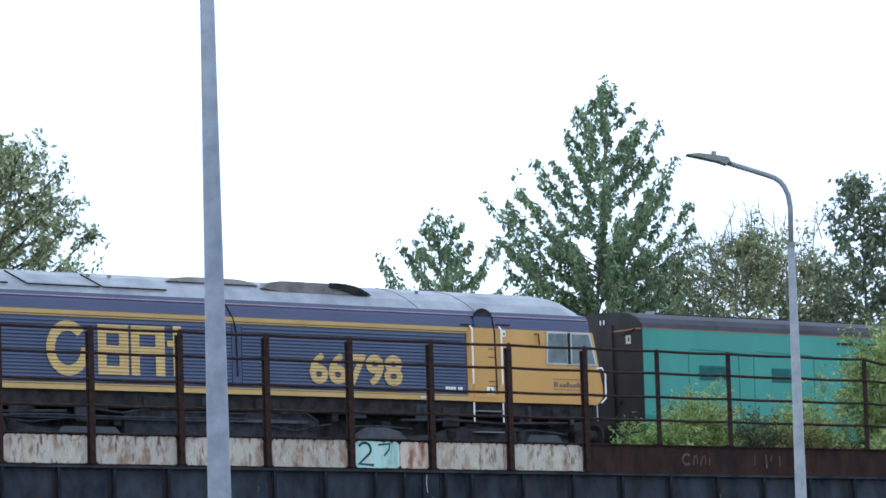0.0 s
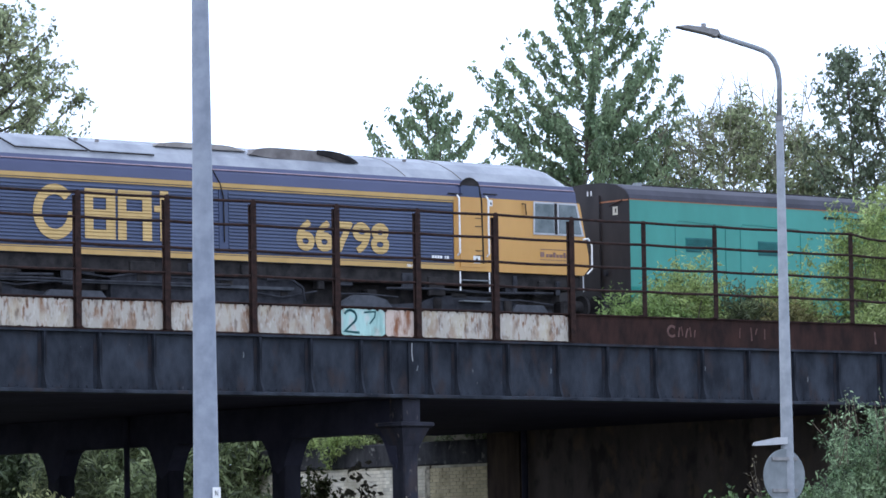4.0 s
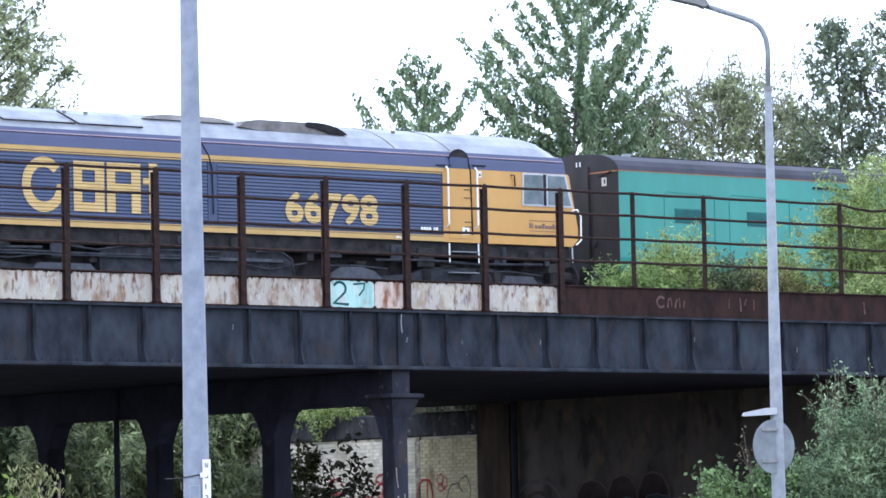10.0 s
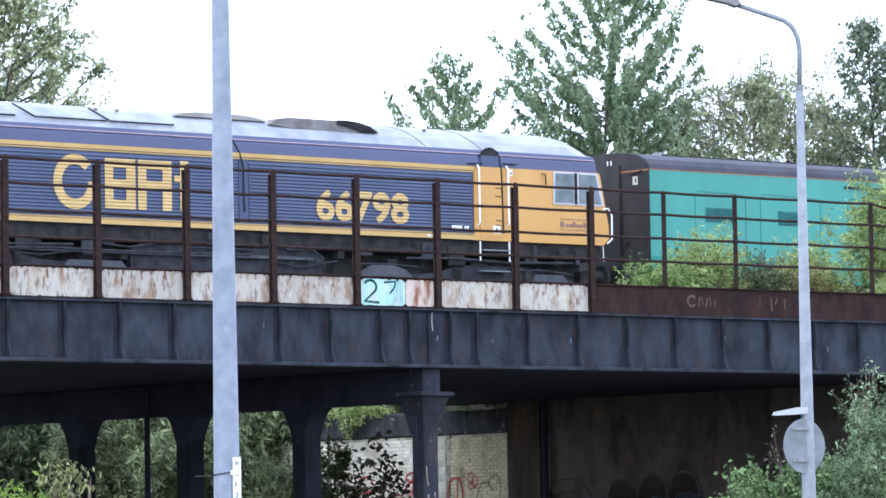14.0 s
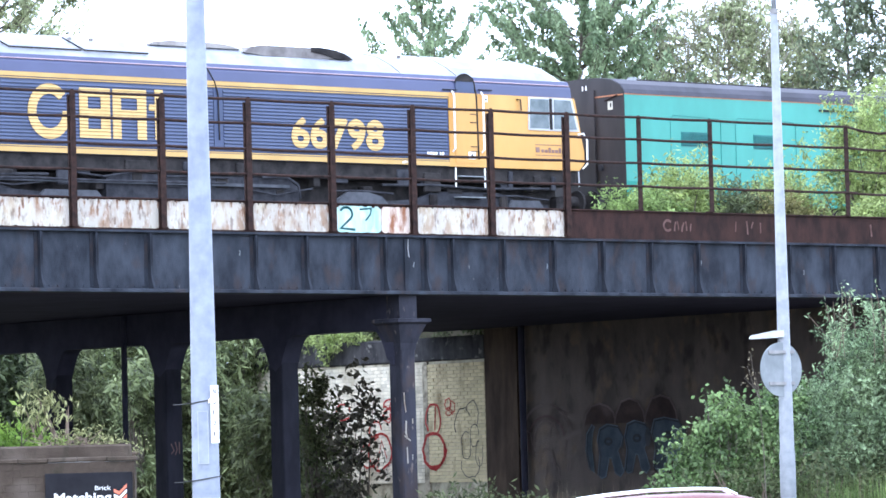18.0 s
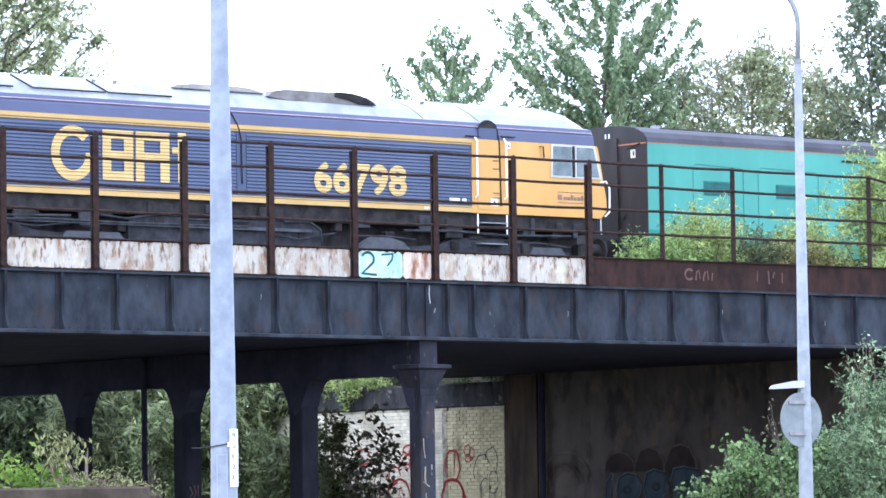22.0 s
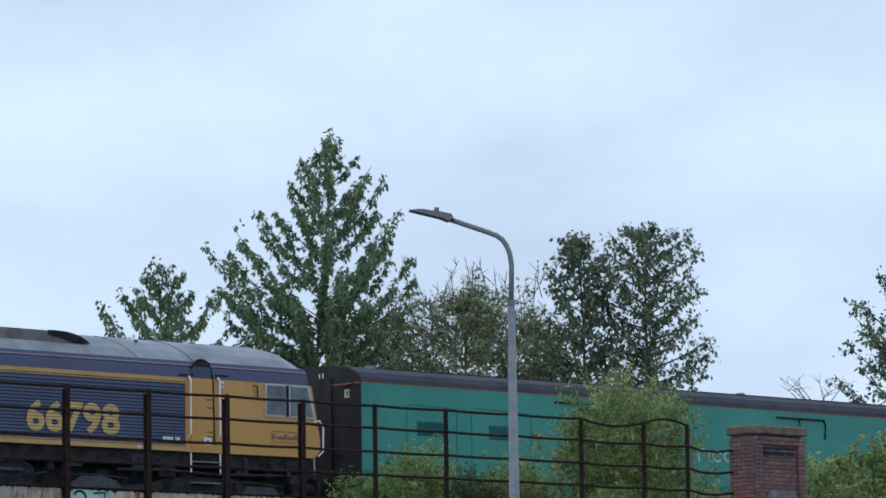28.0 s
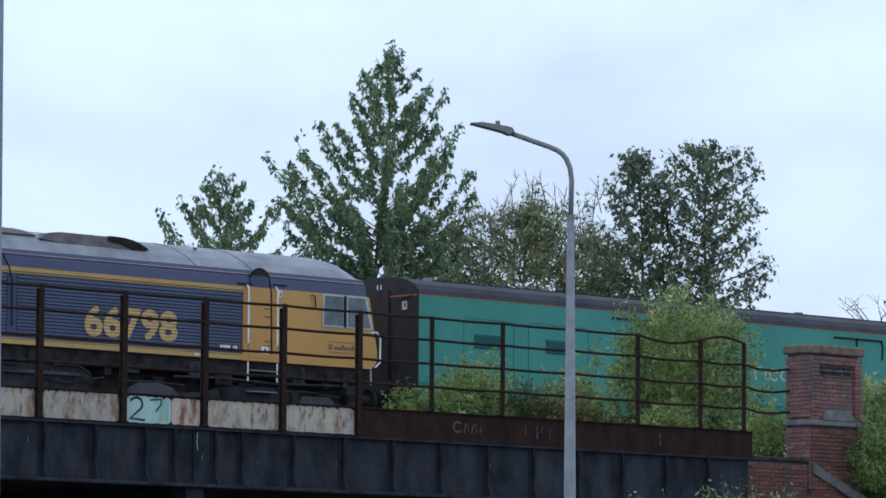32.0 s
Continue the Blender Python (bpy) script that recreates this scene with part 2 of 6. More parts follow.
M_CREAMTAN = mat("stained_cream_brick", (0.48, 0.40, 0.23), (0.72, 0.64, 0.425), 0.8, scale=1.6, streak=3, bump=0.3, objrand=0.2)
wear(M_CREAMTAN, (0.60, 0.51, 0.33), 1.1, 0.42, 0.60, 0.7, 2.0, True)
wear(M_CREAMTAN, (0.20, 0.14, 0.075), 2.6, 0.56, 0.70, 0.75, 3.0, True)
wear(M_CREAM, (0.30, 0.25, 0.17), 3.0, 0.60, 0.72, 0.6, 3.0, True)
M_CREAMBACK = mat("cream_wall_joint", (0.13, 0.11, 0.085), (0.42, 0.37, 0.28), 0.9, scale=4, spread=(0.38, 0.56))
M_WBRICK = mat("white_painted_brick", (0.62, 0.63, 0.60), (0.80, 0.80, 0.78), 0.8, scale=4, bump=0.2, objrand=0.1)
M_COPING = mat("grey_coping_stone", (0.13, 0.13, 0.135), (0.26, 0.255, 0.25), 0.9, scale=5, bump=0.4)
M_COPINGDK = mat("sooty_coping_and_slot_shade", (0.026, 0.026, 0.029), (0.066, 0.064, 0.066), 0.9, scale=4, streak=2, bump=0.4)
wear(M_COPINGDK, (0.24, 0.23, 0.21), 6.0, 0.62, 0.70, 0.6)
M_SANDCAP = mat("stone_cap", (0.14, 0.105, 0.082), (0.24, 0.188, 0.148), 0.9, scale=5, bump=0.4)
M_ABUT = mat("sooty_brown_brickwork", (0.055, 0.046, 0.044), (0.142, 0.115, 0.100), 0.9, scale=1.3, detail=9, streak=2.2, spread=(0.28, 0.72), bump=0.4)
M_ABUTRUST = mat("brown_stained_brickwork", (0.032, 0.023, 0.019), (0.082, 0.058, 0.042), 0.9, scale=3, streak=4, bump=0.4)
wear(M_ABUT, (0.165, 0.118, 0.082), 2.3, 0.54, 0.66, 0.65, 1.2)
wear(M_ABUT, (0.030, 0.024, 0.024), 2.7, 0.54, 0.66, 0.7, 1.8)
M_GRAFMAROON = mat("dull_maroon_spray", (0.060, 0.044, 0.042), (0.110, 0.078, 0.072), 0.9, scale=2.5)
M_GRAFASH = mat("ash_pink_spray", (0.135, 0.105, 0.100), (0.205, 0.160, 0.150), 0.9, scale=5)
M_GRAFBLUE = mat("faded_blue_spray", (0.080, 0.108, 0.140), (0.125, 0.160, 0.200), 0.8, scale=4)
M_GRAFRIM = mat("pale_blue_spray", (0.13, 0.17, 0.21), (0.20, 0.25, 0.30), 0.8, scale=4)
M_GRAFRED = mat("red_spray", (0.42, 0.05, 0.05), (0.55, 0.10, 0.09), 0.8, scale=6)
M_GRAFDK = mat("dark_spray", (0.05, 0.06, 0.07), (0.10, 0.10, 0.11), 0.8, scale=6)
M_GRAFPALE = mat("pale_red_spray", (0.095, 0.055, 0.06), (0.14, 0.09, 0.09), 0.9, scale=6)
M_GRAFTEAL = mat("dark_teal_spray", (0.02, 0.10, 0.11), (0.05, 0.17, 0.17), 0.8, scale=6)
M_GRAFTAN = mat("faded_pale_spray", (0.15, 0.085, 0.075), (0.26, 0.16, 0.14), 0.8, scale=8)
M_BOARD = mat("black_signboard", (0.012, 0.012, 0.015), (0.02, 0.02, 0.024), 0.75, scale=3)
M_ORANGE = mat("orange_red_print", (0.62, 0.16, 0.09), (0.68, 0.2, 0.12), 0.5)
M_BLOCK = mat("weathered_brown_block", (0.052, 0.039, 0.030), (0.088, 0.068, 0.053), 0.95, scale=2.5, bump=0.5, objrand=0.05)
wear(M_BLOCK, (0.125, 0.102, 0.084), 1.3, 0.50, 0.66, 0.7, 0.7, True)
wear(M_BLOCK, (0.030, 0.030, 0.020), 4.0, 0.56, 0.68, 0.7, 1.6, True)
M_SIGNLIGHT = mat("grey_white_sign_light", (0.38, 0.39, 0.41), (0.46, 0.47, 0.49), 0.5, scale=6)
M_LIGHTBOX = mat("grey_white_paint", (0.42, 0.43, 0.45), (0.52, 0.53, 0.55), 0.5, scale=6)
M_GALVPALE = mat("pale_galvanised_plate", (0.28, 0.305, 0.355), (0.35, 0.375, 0.42), 0.55, 0.1, scale=9)
M_BARK = mat("bark", (0.09, 0.075, 0.06), (0.16, 0.14, 0.115), 0.9, scale=9, bump=0.5, streak=4)
M_TWIG = mat("bare_twig", (0.14, 0.10, 0.08), (0.22, 0.17, 0.13), 0.9, scale=9)
M_GREYTWIG = mat("pale_grey_green_twig", (0.20, 0.19, 0.14), (0.30, 0.28, 0.21), 0.9, scale=9)
# lighter than rough grass so that it bounces light under the bridge
M_GROUND = mat("rough_grass_ground", (0.095, 0.095, 0.062), (0.20, 0.175, 0.135), 0.95, scale=0.6, bump=0.5)
M_BALLAST = mat("stone_ballast", (0.10, 0.09, 0.085), (0.2, 0.185, 0.17), 0.95, scale=14, bump=0.8)
M_ASPHALT = mat("asphalt", (0.04, 0.04, 0.042), (0.065, 0.064, 0.064), 0.9, scale=5, bump=0.3, bump_scale=120)
M_KERB = mat("concrete_kerb", (0.28, 0.27, 0.26), (0.36, 0.35, 0.33), 0.9, scale=7, bump=0.3)
M_STEEL = mat("rail_steel", (0.12, 0.085, 0.07), (0.22, 0.17, 0.14), 0.5, 0.6, scale=6)
M_SLEEPER = mat("sleeper", (0.10, 0.09, 0.08), (0.2, 0.18, 0.16), 0.95, scale=8)
M_WIRE = mat("thin_wire", (0.03, 0.03, 0.03), (0.05, 0.05, 0.05), 0.6)
M_RUBBER = mat("black_rubber", (0.015, 0.015, 0.015), (0.03, 0.03, 0.03), 0.8)
M_CARGLASS = mat("dark_glass", (0.012, 0.014, 0.016), (0.018, 0.02, 0.022), 0.06)
M_LABEL = mat("white_label", (0.78, 0.78, 0.77), (0.84, 0.84, 0.83), 0.5)
M_CAR1 = mat("dusky_pink_car_paint", (0.19, 0.085, 0.09), (0.25, 0.12, 0.125), 0.45, 0.2)
M_CAR2 = mat("black_car_paint", (0.02, 0.021, 0.024), (0.026, 0.027, 0.03), 0.4)
M_CHROME = mat("bright_trim", (0.75, 0.76, 0.78), (0.82, 0.83, 0.85), 0.2, 0.9)
M_CABGLASS = mat("cab_window_glass", (0.055, 0.082, 0.088), (0.135, 0.170, 0.178), 0.1, scale=2.5)

L_POPLAR = leaf_mat("poplar_leaf", (0.132, 0.205, 0.112), (0.335, 0.42, 0.245))
L_SYC = leaf_mat("sycamore_leaf", (0.115, 0.150, 0.095), (0.31, 0.36, 0.23))
L_SYCGREEN = leaf_mat("light_sycamore_leaf", (0.11, 0.148, 0.092), (0.28, 0.335, 0.22))
L_WILLOW = leaf_mat("grey_willow_leaf", (0.18, 0.225, 0.105), (0.48, 0.51, 0.315), 0.65)
L_BUDD = leaf_mat("buddleia_leaf", (0.072, 0.126, 0.060), (0.31, 0.40, 0.228), 0.75, 0.40)
L_MAPLE = leaf_mat("maple_leaf", (0.048, 0.095, 0.034), (0.20, 0.290, 0.115), 0.7, 0.35)
L_BRIGHT = leaf_mat("yellow_green_leaf", (0.16, 0.225, 0.065), (0.43, 0.50, 0.205), 0.6)
# brown leaf, darkened in its colour for the deck's shade
L_DARK = leaf_mat("deck_shaded_brown_leaf", (0.050, 0.050, 0.040), (0.140, 0.130, 0.096), 0.6)
L_GREYGREEN = leaf_mat("grey_green_leaf", (0.050, 0.076, 0.030), (0.25, 0.295, 0.140), 0.8, 0.35)
# leaf green darkened to stand for the shade of dense trees
L_HEDGE = leaf_mat("shaded_hedge_leaf", (0.024, 0.038, 0.016), (0.075, 0.100, 0.044), 0.7, 0.3)
L_OLIVE = leaf_mat("olive_shade_leaf", (0.048, 0.064, 0.030), (0.155, 0.18, 0.085), 0.6)
L_LIME = leaf_mat("lime_green_leaf", (0.13, 0.24, 0.04), (0.30, 0.42, 0.10))
L_PALE = leaf_mat("pale_tan_green_leaf", (0.18, 0.20, 0.08), (0.42, 0.42, 0.21), 0.6)
L_MIDGREEN = leaf_mat("bramble_leaf", (0.095, 0.155, 0.042), (0.29, 0.39, 0.14), 0.65)
L_RUSSET = leaf_mat("russet_green_leaf", (0.10, 0.10, 0.035), (0.28, 0.25, 0.105), 0.6)
L_BANK = leaf_mat("bank_grass_blade", (0.09, 0.165, 0.04), (0.23, 0.33, 0.115), 0.6)
L_GRASS = leaf_mat("grass_blade", (0.06, 0.12, 0.025), (0.16, 0.22, 0.07))
L_DRY = leaf_mat("dry_stem", (0.16, 0.13, 0.08), (0.28, 0.23, 0.15))

# ---- mesh helpers ----
TH = math.atan2(7300, 8668)
US, NS = Vector((math.cos(TH), math.sin(TH), 0)), Vector((-math.sin(TH), math.cos(TH), 0))


def tw(u, c, z=0.0):
    """Pose in the railway's frame: u along the track, c square to it away from the camera."""
    p = US * u + NS * c
    return Matrix.Translation((p.x, p.y, z)) @ Matrix.Rotation(TH, 4, "Z")


def thing(name, m, label, category, group="", kind=""):
    e = new(name)
    e.matrix_basis = m
    e.empty_display_size = 0.2
    return tagged(e, label, category, group, kind)


def done(bm, name, material, smooth=False):
    me = bpy.data.meshes.new(name)
    bmesh.ops.recalc_face_normals(bm, faces=bm.faces)
    bm.to_mesh(me)
    bm.free()
    me.materials.append(material)
    if smooth:
        for p in me.polygons:
            p.use_smooth = True
    return me


def part(name, bm, material, parent=None, label="", smooth=False, loc=None):
    me = done(bm, name, material, smooth) if isinstance(bm, bmesh.types.BMesh) else bm
    ob = new(name, me)
    ob.parent = parent
    if loc is not None:
        ob.location = loc
    return tagged(ob, label)


def box(bm, x0, x1, y0, y1, z0, z1, bevel=0.0):
    vs = [bm.verts.new(p) for p in ((x0, y0, z0), (x1, y0, z0), (x1, y1, z0), (x0, y1, z0), (x0, y0, z1), (x1, y0, z1), (x1, y1, z1), (x0, y1, z1))]
    fs = [bm.faces.new([vs[i] for i in f]) for f in ((0, 3, 2, 1), (4, 5, 6, 7), (0, 1, 5, 4), (1, 2, 6, 5), (2, 3, 7, 6), (3, 0, 4, 7))]
    if bevel:
        bmesh.ops.bevel(bm, geom=list({e for f in fs for e in f.edges}), offset=bevel, segments=1, affect="EDGES")
    return bm


def B(*a, bevel=0.0):
    return box(bmesh.new(), *a, bevel=bevel)


def prism(bm, prof, a0, a1, axis="x"):
    """Extrudes a closed outline of (p, q) along x (p, q = y, z), y (x, z) or z (x, y)."""
    def at(a, p, q):
        return {"x": (a, p, q), "y": (p, a, q), "z": (p, q, a)}[axis]
    r0 = [bm.verts.new(at(a0, p, q)) for p, q in prof]
    r1 = [bm.verts.new(at(a1, p, q)) for p, q in prof]
    n = len(prof)
    bm.faces.new(r0)
    bm.faces.new(r1[::-1])
    for i in range(n):
        bm.faces.new((r0[i], r0[(i + 1) % n], r1[(i + 1) % n], r1[i]))
    return bm


def tube(bm, pts, radii, seg=8, caps=True):
    pts = [Vector(p) for p in pts]
    if not hasattr(radii, "__len__"):
        radii = [radii] * len(pts)
    rings = []
    for i, p in enumerate(pts):
        d = (pts[min(i + 1, len(pts) - 1)] - pts[max(i - 1, 0)]).normalized()
        a = d.cross(Vector((0.12, 0.97, 0.2)) if abs(d.y) < 0.9 else Vector((1, 0, 0))).normalized()
        b = d.cross(a)
        rings.append([bm.verts.new(p + (a * math.cos(k * math.tau / seg) + b * math.sin(k * math.tau / seg)) * radii[i]) for k in range(seg)])
    for r, s in zip(rings, rings[1:]):
        for k in range(seg):
            bm.faces.new((r[k], r[(k + 1) % seg], s[(k + 1) % seg], s[k]))
    if caps:
        bm.faces.new(rings[0][::-1])
        bm.faces.new(rings[-1])
    return bm


def T(pts, r, seg=8):
    return tube(bmesh.new(), pts, r, seg)


def lettering(text, height, material, name, parent, loc, width=0.0, label="", bold=0.0):
    """Built-in font as a thin mesh that stands upright and faces -y."""
    cu = bpy.data.curves.new(name, "FONT")
    cu.body, cu.extrude, cu.size = text, 0.002, height / 0.72
    tmp = bpy.data.objects.new(name, cu)
    scene.collection.objects.link(tmp)
    bpy.context.view_layer.update()
    me = bpy.data.meshes.new_from_object(tmp.evaluated_get(bpy.context.evaluated_depsgraph_get()))
    bpy.data.objects.remove(tmp)
    xs = [v.co.x for v in me.vertices]
    s = width / (max(xs) - min(xs)) if width else 1.0
    x0 = min(xs)
    for v in me.vertices:
        v.co = Vector(((v.co.x - x0) * s, -v.co.z, v.co.y))
    if bold:
        bm = bmesh.new()
        for k, (ax, az) in enumerate(((0, 0), (-1, 0.3), (1, 0.3), (-0.5, -1), (0.5, -1), (0, 1))):
            n0 = len(bm.verts)
            bm.from_mesh(me)
            bm.verts.ensure_lookup_table()
            for v in bm.verts[n0:]:
                v.co += Vector((ax * bold * height, -0.0004 * k, az * bold * height))
        bm.to_mesh(me)
        bm.free()
    me.materials.clear()
    me.materials.append(material)
    return part(name, me, material, parent, label, loc=loc)


GROUPS = {"verge_weeds": "weeds on the verge", "background_bush": "bushes beyond the bridge", "hedge": "hedges beyond the bridge", "poplar_tree": "poplars behind the railway", "willow_tree": "willows behind the railway", "sycamore_tree": "sycamores behind the railway", "young_tree": "young trees behind the railway", "scrub_bush": "scrub along the parapet", "bank_bush": "bushes on the bank", "wall_weeds": "weeds on the block wall"}
RNG = np.random.default_rng(7)


def leaf_mesh(name, centres, size, material, length=1.6, droop=0.3, spread=0.35):
    """Small folded leaves, each an island of two triangles-pairs, turned at random."""
    n = len(centres)
    d = RNG.normal(size=(n, 3))
    d[:, 2] -= droop * 2
    d /= np.linalg.norm(d, axis=1, keepdims=True)
    s = RNG.normal(size=(n, 3))
    s -= d * np.sum(s * d, axis=1, keepdims=True)
    s /= np.linalg.norm(s, axis=1, keepdims=True)
    up = np.cross(d, s)
    k = (size * RNG.uniform(1 - spread, 1 + spread, n))[:, None]
    c = np.asarray(centres)
    v = np.empty((n, 4, 3))
    v[:, 0] = c
    v[:, 1] = c + (d * 0.5 * length + s * 0.42 + up * 0.12) * k
    v[:, 2] = c + d * length * k
    v[:, 3] = c + (d * 0.5 * length - s * 0.42 + up * 0.12) * k
    me = bpy.data.meshes.new(name)
    me.vertices.add(n * 4)
    me.vertices.foreach_set("co", v.ravel())
    me.loops.add(n * 4)
    me.loops.foreach_set("vertex_index", np.arange(n * 4))
    me.polygons.add(n)
    me.polygons.foreach_set("loop_start", np.arange(n) * 4)
    me.polygons.foreach_set("loop_total", np.full(n, 4))
    me.update(calc_edges=True)
    me.materials.append(material)
    return me


def clumps(starts, ends, per, spread):
    """Leaf places scattered along twigs."""
    a, b = np.repeat(starts, per, axis=0), np.repeat(ends, per, axis=0)
    f = RNG.uniform(0.05, 1.05, (len(a), 1))
    return a + (b - a) * f + RNG.normal(size=a.shape) * spread


def tree(name, x, y, z0, top, first, reach, label, leaves, limbs=34, per=7, twigs=7, leaf=0.16, rise=0.75, lean=0.0, category="tree", bark=None, trunk=0.22, spread=0.10, length=1.6, droop=0.35, tip=0.15, twig_len=0.7, inner=0.25, steep=0.0, even=0.0, ragged_tips=0.72, fill=0, low=0.62, bare=0):
    """Tapered trunk, rising limbs whose reach follows the crown's outline, twigs and leaves on them."""
    t = thing(name, Matrix.Translation((x, y, z0)), label, category, GROUPS.get(name, ""))
    bark = bark or M_BARK
    H = top - z0
    f0 = (first - z0) / H
    sway = [Vector((math.sin(k * 1.7 + x) * 0.06 * H * 0.1 + lean * (k / 6) ** 1.5, math.cos(k * 2.1 + x) * 0.05, H * k / 6)) for k in range(7)]
    part("trunk", T(sway, [trunk * (1 - 0.93 * k / 6) for k in range(7)], 8), bark, t, smooth=True)
    lb = bmesh.new()
    st, en = [], []

    def spine(f):
        k = min(f * 6, 5.999)
        i = int(k)
        return sway[i].lerp(sway[i + 1], k - i)
    for i in range(limbs + fill):
        f = f0 + (1 - f0) * ((i + RNG.uniform(0, 0.9)) / limbs if i < limbs else RNG.uniform(0, low))
        g = (f - f0) / (1 - f0)
        az = i * 2.39996 + RNG.uniform(-0.4, 0.4)
        r = reach(g) * (RNG.uniform(ragged_tips, 1.02) if i < limbs else RNG.uniform(0.3, 0.72))
        rs = rise + steep * g
        p = spine(max(f - r * rs * 0.5 / H, f0 * 0.85))
        hor = Vector((math.cos(az), math.sin(az), 0))
        q1 = p + hor * r * 0.55 + Vector((0, 0, r * rs * 0.38))
        q2 = p + hor * r + Vector((0, 0, r * rs * RNG.uniform(0.8, 1.2)))
        tube(lb, [p, q1, q2], [0.05 * trunk / 0.22 * (1.2 - g), 0.03 * trunk / 0.22, 0.008], 5, False)
        for k in range(max(4, int(twigs * r / even)) if even else twigs):
            h = RNG.uniform(inner, 1.0)
            b0 = p.lerp(q1, h * 2) if h < 0.5 else q1.lerp(q2, h * 2 - 1)
            dv = Vector(RNG.normal(size=3)) * 0.55 + hor * 0.4 + Vector((0, 0, rise * 0.6))
            b1 = b0 + dv.normalized() * twig_len * RNG.uniform(0.5, 1.1) * (0.55 + 0.45 * min(1, r / 2))
            tube(lb, [b0, b1], [0.007, 0.003], 4, False)
            st.append(b0)
            en.append(b1)
    for k in range(bare):
        b0 = en[RNG.integers(len(en))]
        b0 = Vector((b0.x, b0.y, max(b0.z - 0.3, H * (1 - (1 - f0) * RNG.uniform(0.2, 0.55)))))
        b1 = b0 + Vector((RNG.normal() * 0.22, RNG.normal() * 0.2, RNG.uniform(0.5, 1.5)))
        tube(lb, [b0, b0.lerp(b1, 0.5) + Vector((RNG.normal() * 0.04, 0, 0)), b1], [0.018, 0.014, 0.008], 4, False)
        for q in range(4):
            c0 = b0.lerp(b1, RNG.uniform(0.3, 0.95))
            tube(lb, [c0, c0 + Vector((RNG.normal() * 0.2, RNG.normal() * 0.1, RNG.uniform(0.1, 0.35)))], [0.011, 0.006], 4, False)
    for k in range(6):
        st.append(spine(0.93))
        en.append(spine(1.0) + Vector((RNG.normal() * 0.12, RNG.normal() * 0.12, tip)))
    part("branchwork", lb, bark, t)
    c = clumps(np.array(st), np.array(en), per, spread)
    part("crown", leaf_mesh("crown", c, leaf, leaves, length, droop), leaves, t)
    return t


def bush(name, m, blobs, label, leaves, leaf=0.07, density=60, category="bush", stems=True, length=2.0, droop=0.1, stem_mat=None, spiky=0.25, shoot_len=3.2, per_shoot=6, core=0.45, stem_count=10):
    """Arching stems out of a few roots; each blob is (x, y, z, rx, ry, rz), leaves sit thickest near its skin."""
    t = thing(name, m, label, category, GROUPS.get(name, ""))
    sb = bmesh.new()
    pts = []
    zmin = min(b[2] - b[5] for b in blobs)
    for bx, by, bz, rx, ry, rz in blobs:
        n = int(density * (rx * ry * rz) ** (2 / 3) * 12)
        d = RNG.normal(size=(n, 3))
        d /= np.linalg.norm(d, axis=1, keepdims=True)
        r = RNG.uniform(core, 1.0, (n, 1)) ** 0.6
        lump = 1 + spiky * np.sin(d[:, :1] * 7 + bx * 3) * np.cos(d[:, 2:] * 6 + bz) + RNG.normal(size=(n, 1)) * 0.06
        tipc = np.array((bx, by, bz)) + d * r * lump * np.array((rx, ry, rz))
        # short shoots: each carries several leaves
        k = per_shoot
        shoot = d * 0.5 + RNG.normal(size=(n, 3)) * 0.5 + np.array((0, 0, 0.5))
        shoot /= np.linalg.norm(shoot, axis=1, keepdims=True)
        pts.append(clumps(tipc, tipc + shoot * leaf * shoot_len * RNG.uniform(0.5, 1.3, (n, 1)), k, leaf * 0.45))
        if stems:
            for j in range(stem_count):
                a = Vector((bx + RNG.normal() * rx * 0.25, by + RNG.normal() * ry * 0.25, zmin))
                e = Vector(tipc[RNG.integers(n)])
                tube(sb, [a, a.lerp(e, 0.5) + Vector((0, 0, rz * 0.25)), e], [0.022, 0.014, 0.005], 5, False)
    if stems:
        part("branchwork", sb, stem_mat or M_BARK, t)
    part("foliage", leaf_mesh("foliage", np.concatenate(pts), leaf, leaves, length, droop), leaves, t)
    return t

# ---- ground ----


def road_z(x):
    """The road climbs gently towards +x; level and slope fit the cars' roofs to the view."""
    return -0.345 + 0.55 * math.tanh((x - 2.74) * 0.045 / 0.55)


def ground_z(x, y):
    """Flat, with a shallow road cutting shaped to fit the cars to the view."""
    s = min(max((y - 47.4) / 2.2, 0.0), 1.0) * min(max((57.6 - y) / 2.2, 0.0), 1.0)
    return (road_z(x) - 0.06) * s * s * (3 - 2 * s)


gx = [-900, -300, -120, -60] + [-40 + 2.5 * k for k in range(33)] + [60, 120, 300, 900]
gy = [-300, 0, 30, 44] + [47 + 0.4 * k for k in range(28)] + [60, 70, 90, 120, 200, 500, 1500]
ground_me = bpy.data.meshes.new("ground")
ground_me.from_pydata([(x, y, ground_z(x, y)) for y in gy for x in gx], [], [(j * len(gx) + i, j * len(gx) + i + 1, (j + 1) * len(gx) + i + 1, (j + 1) * len(gx) + i) for j in range(len(gy) - 1) for i in range(len(gx) - 1)])
ground_me.materials.append(M_GROUND)
ground = part("ground", ground_me, M_GROUND)
tagged(ground, "rough grassy ground, lightened to bounce light under the bridge", "ground", kind="structure")


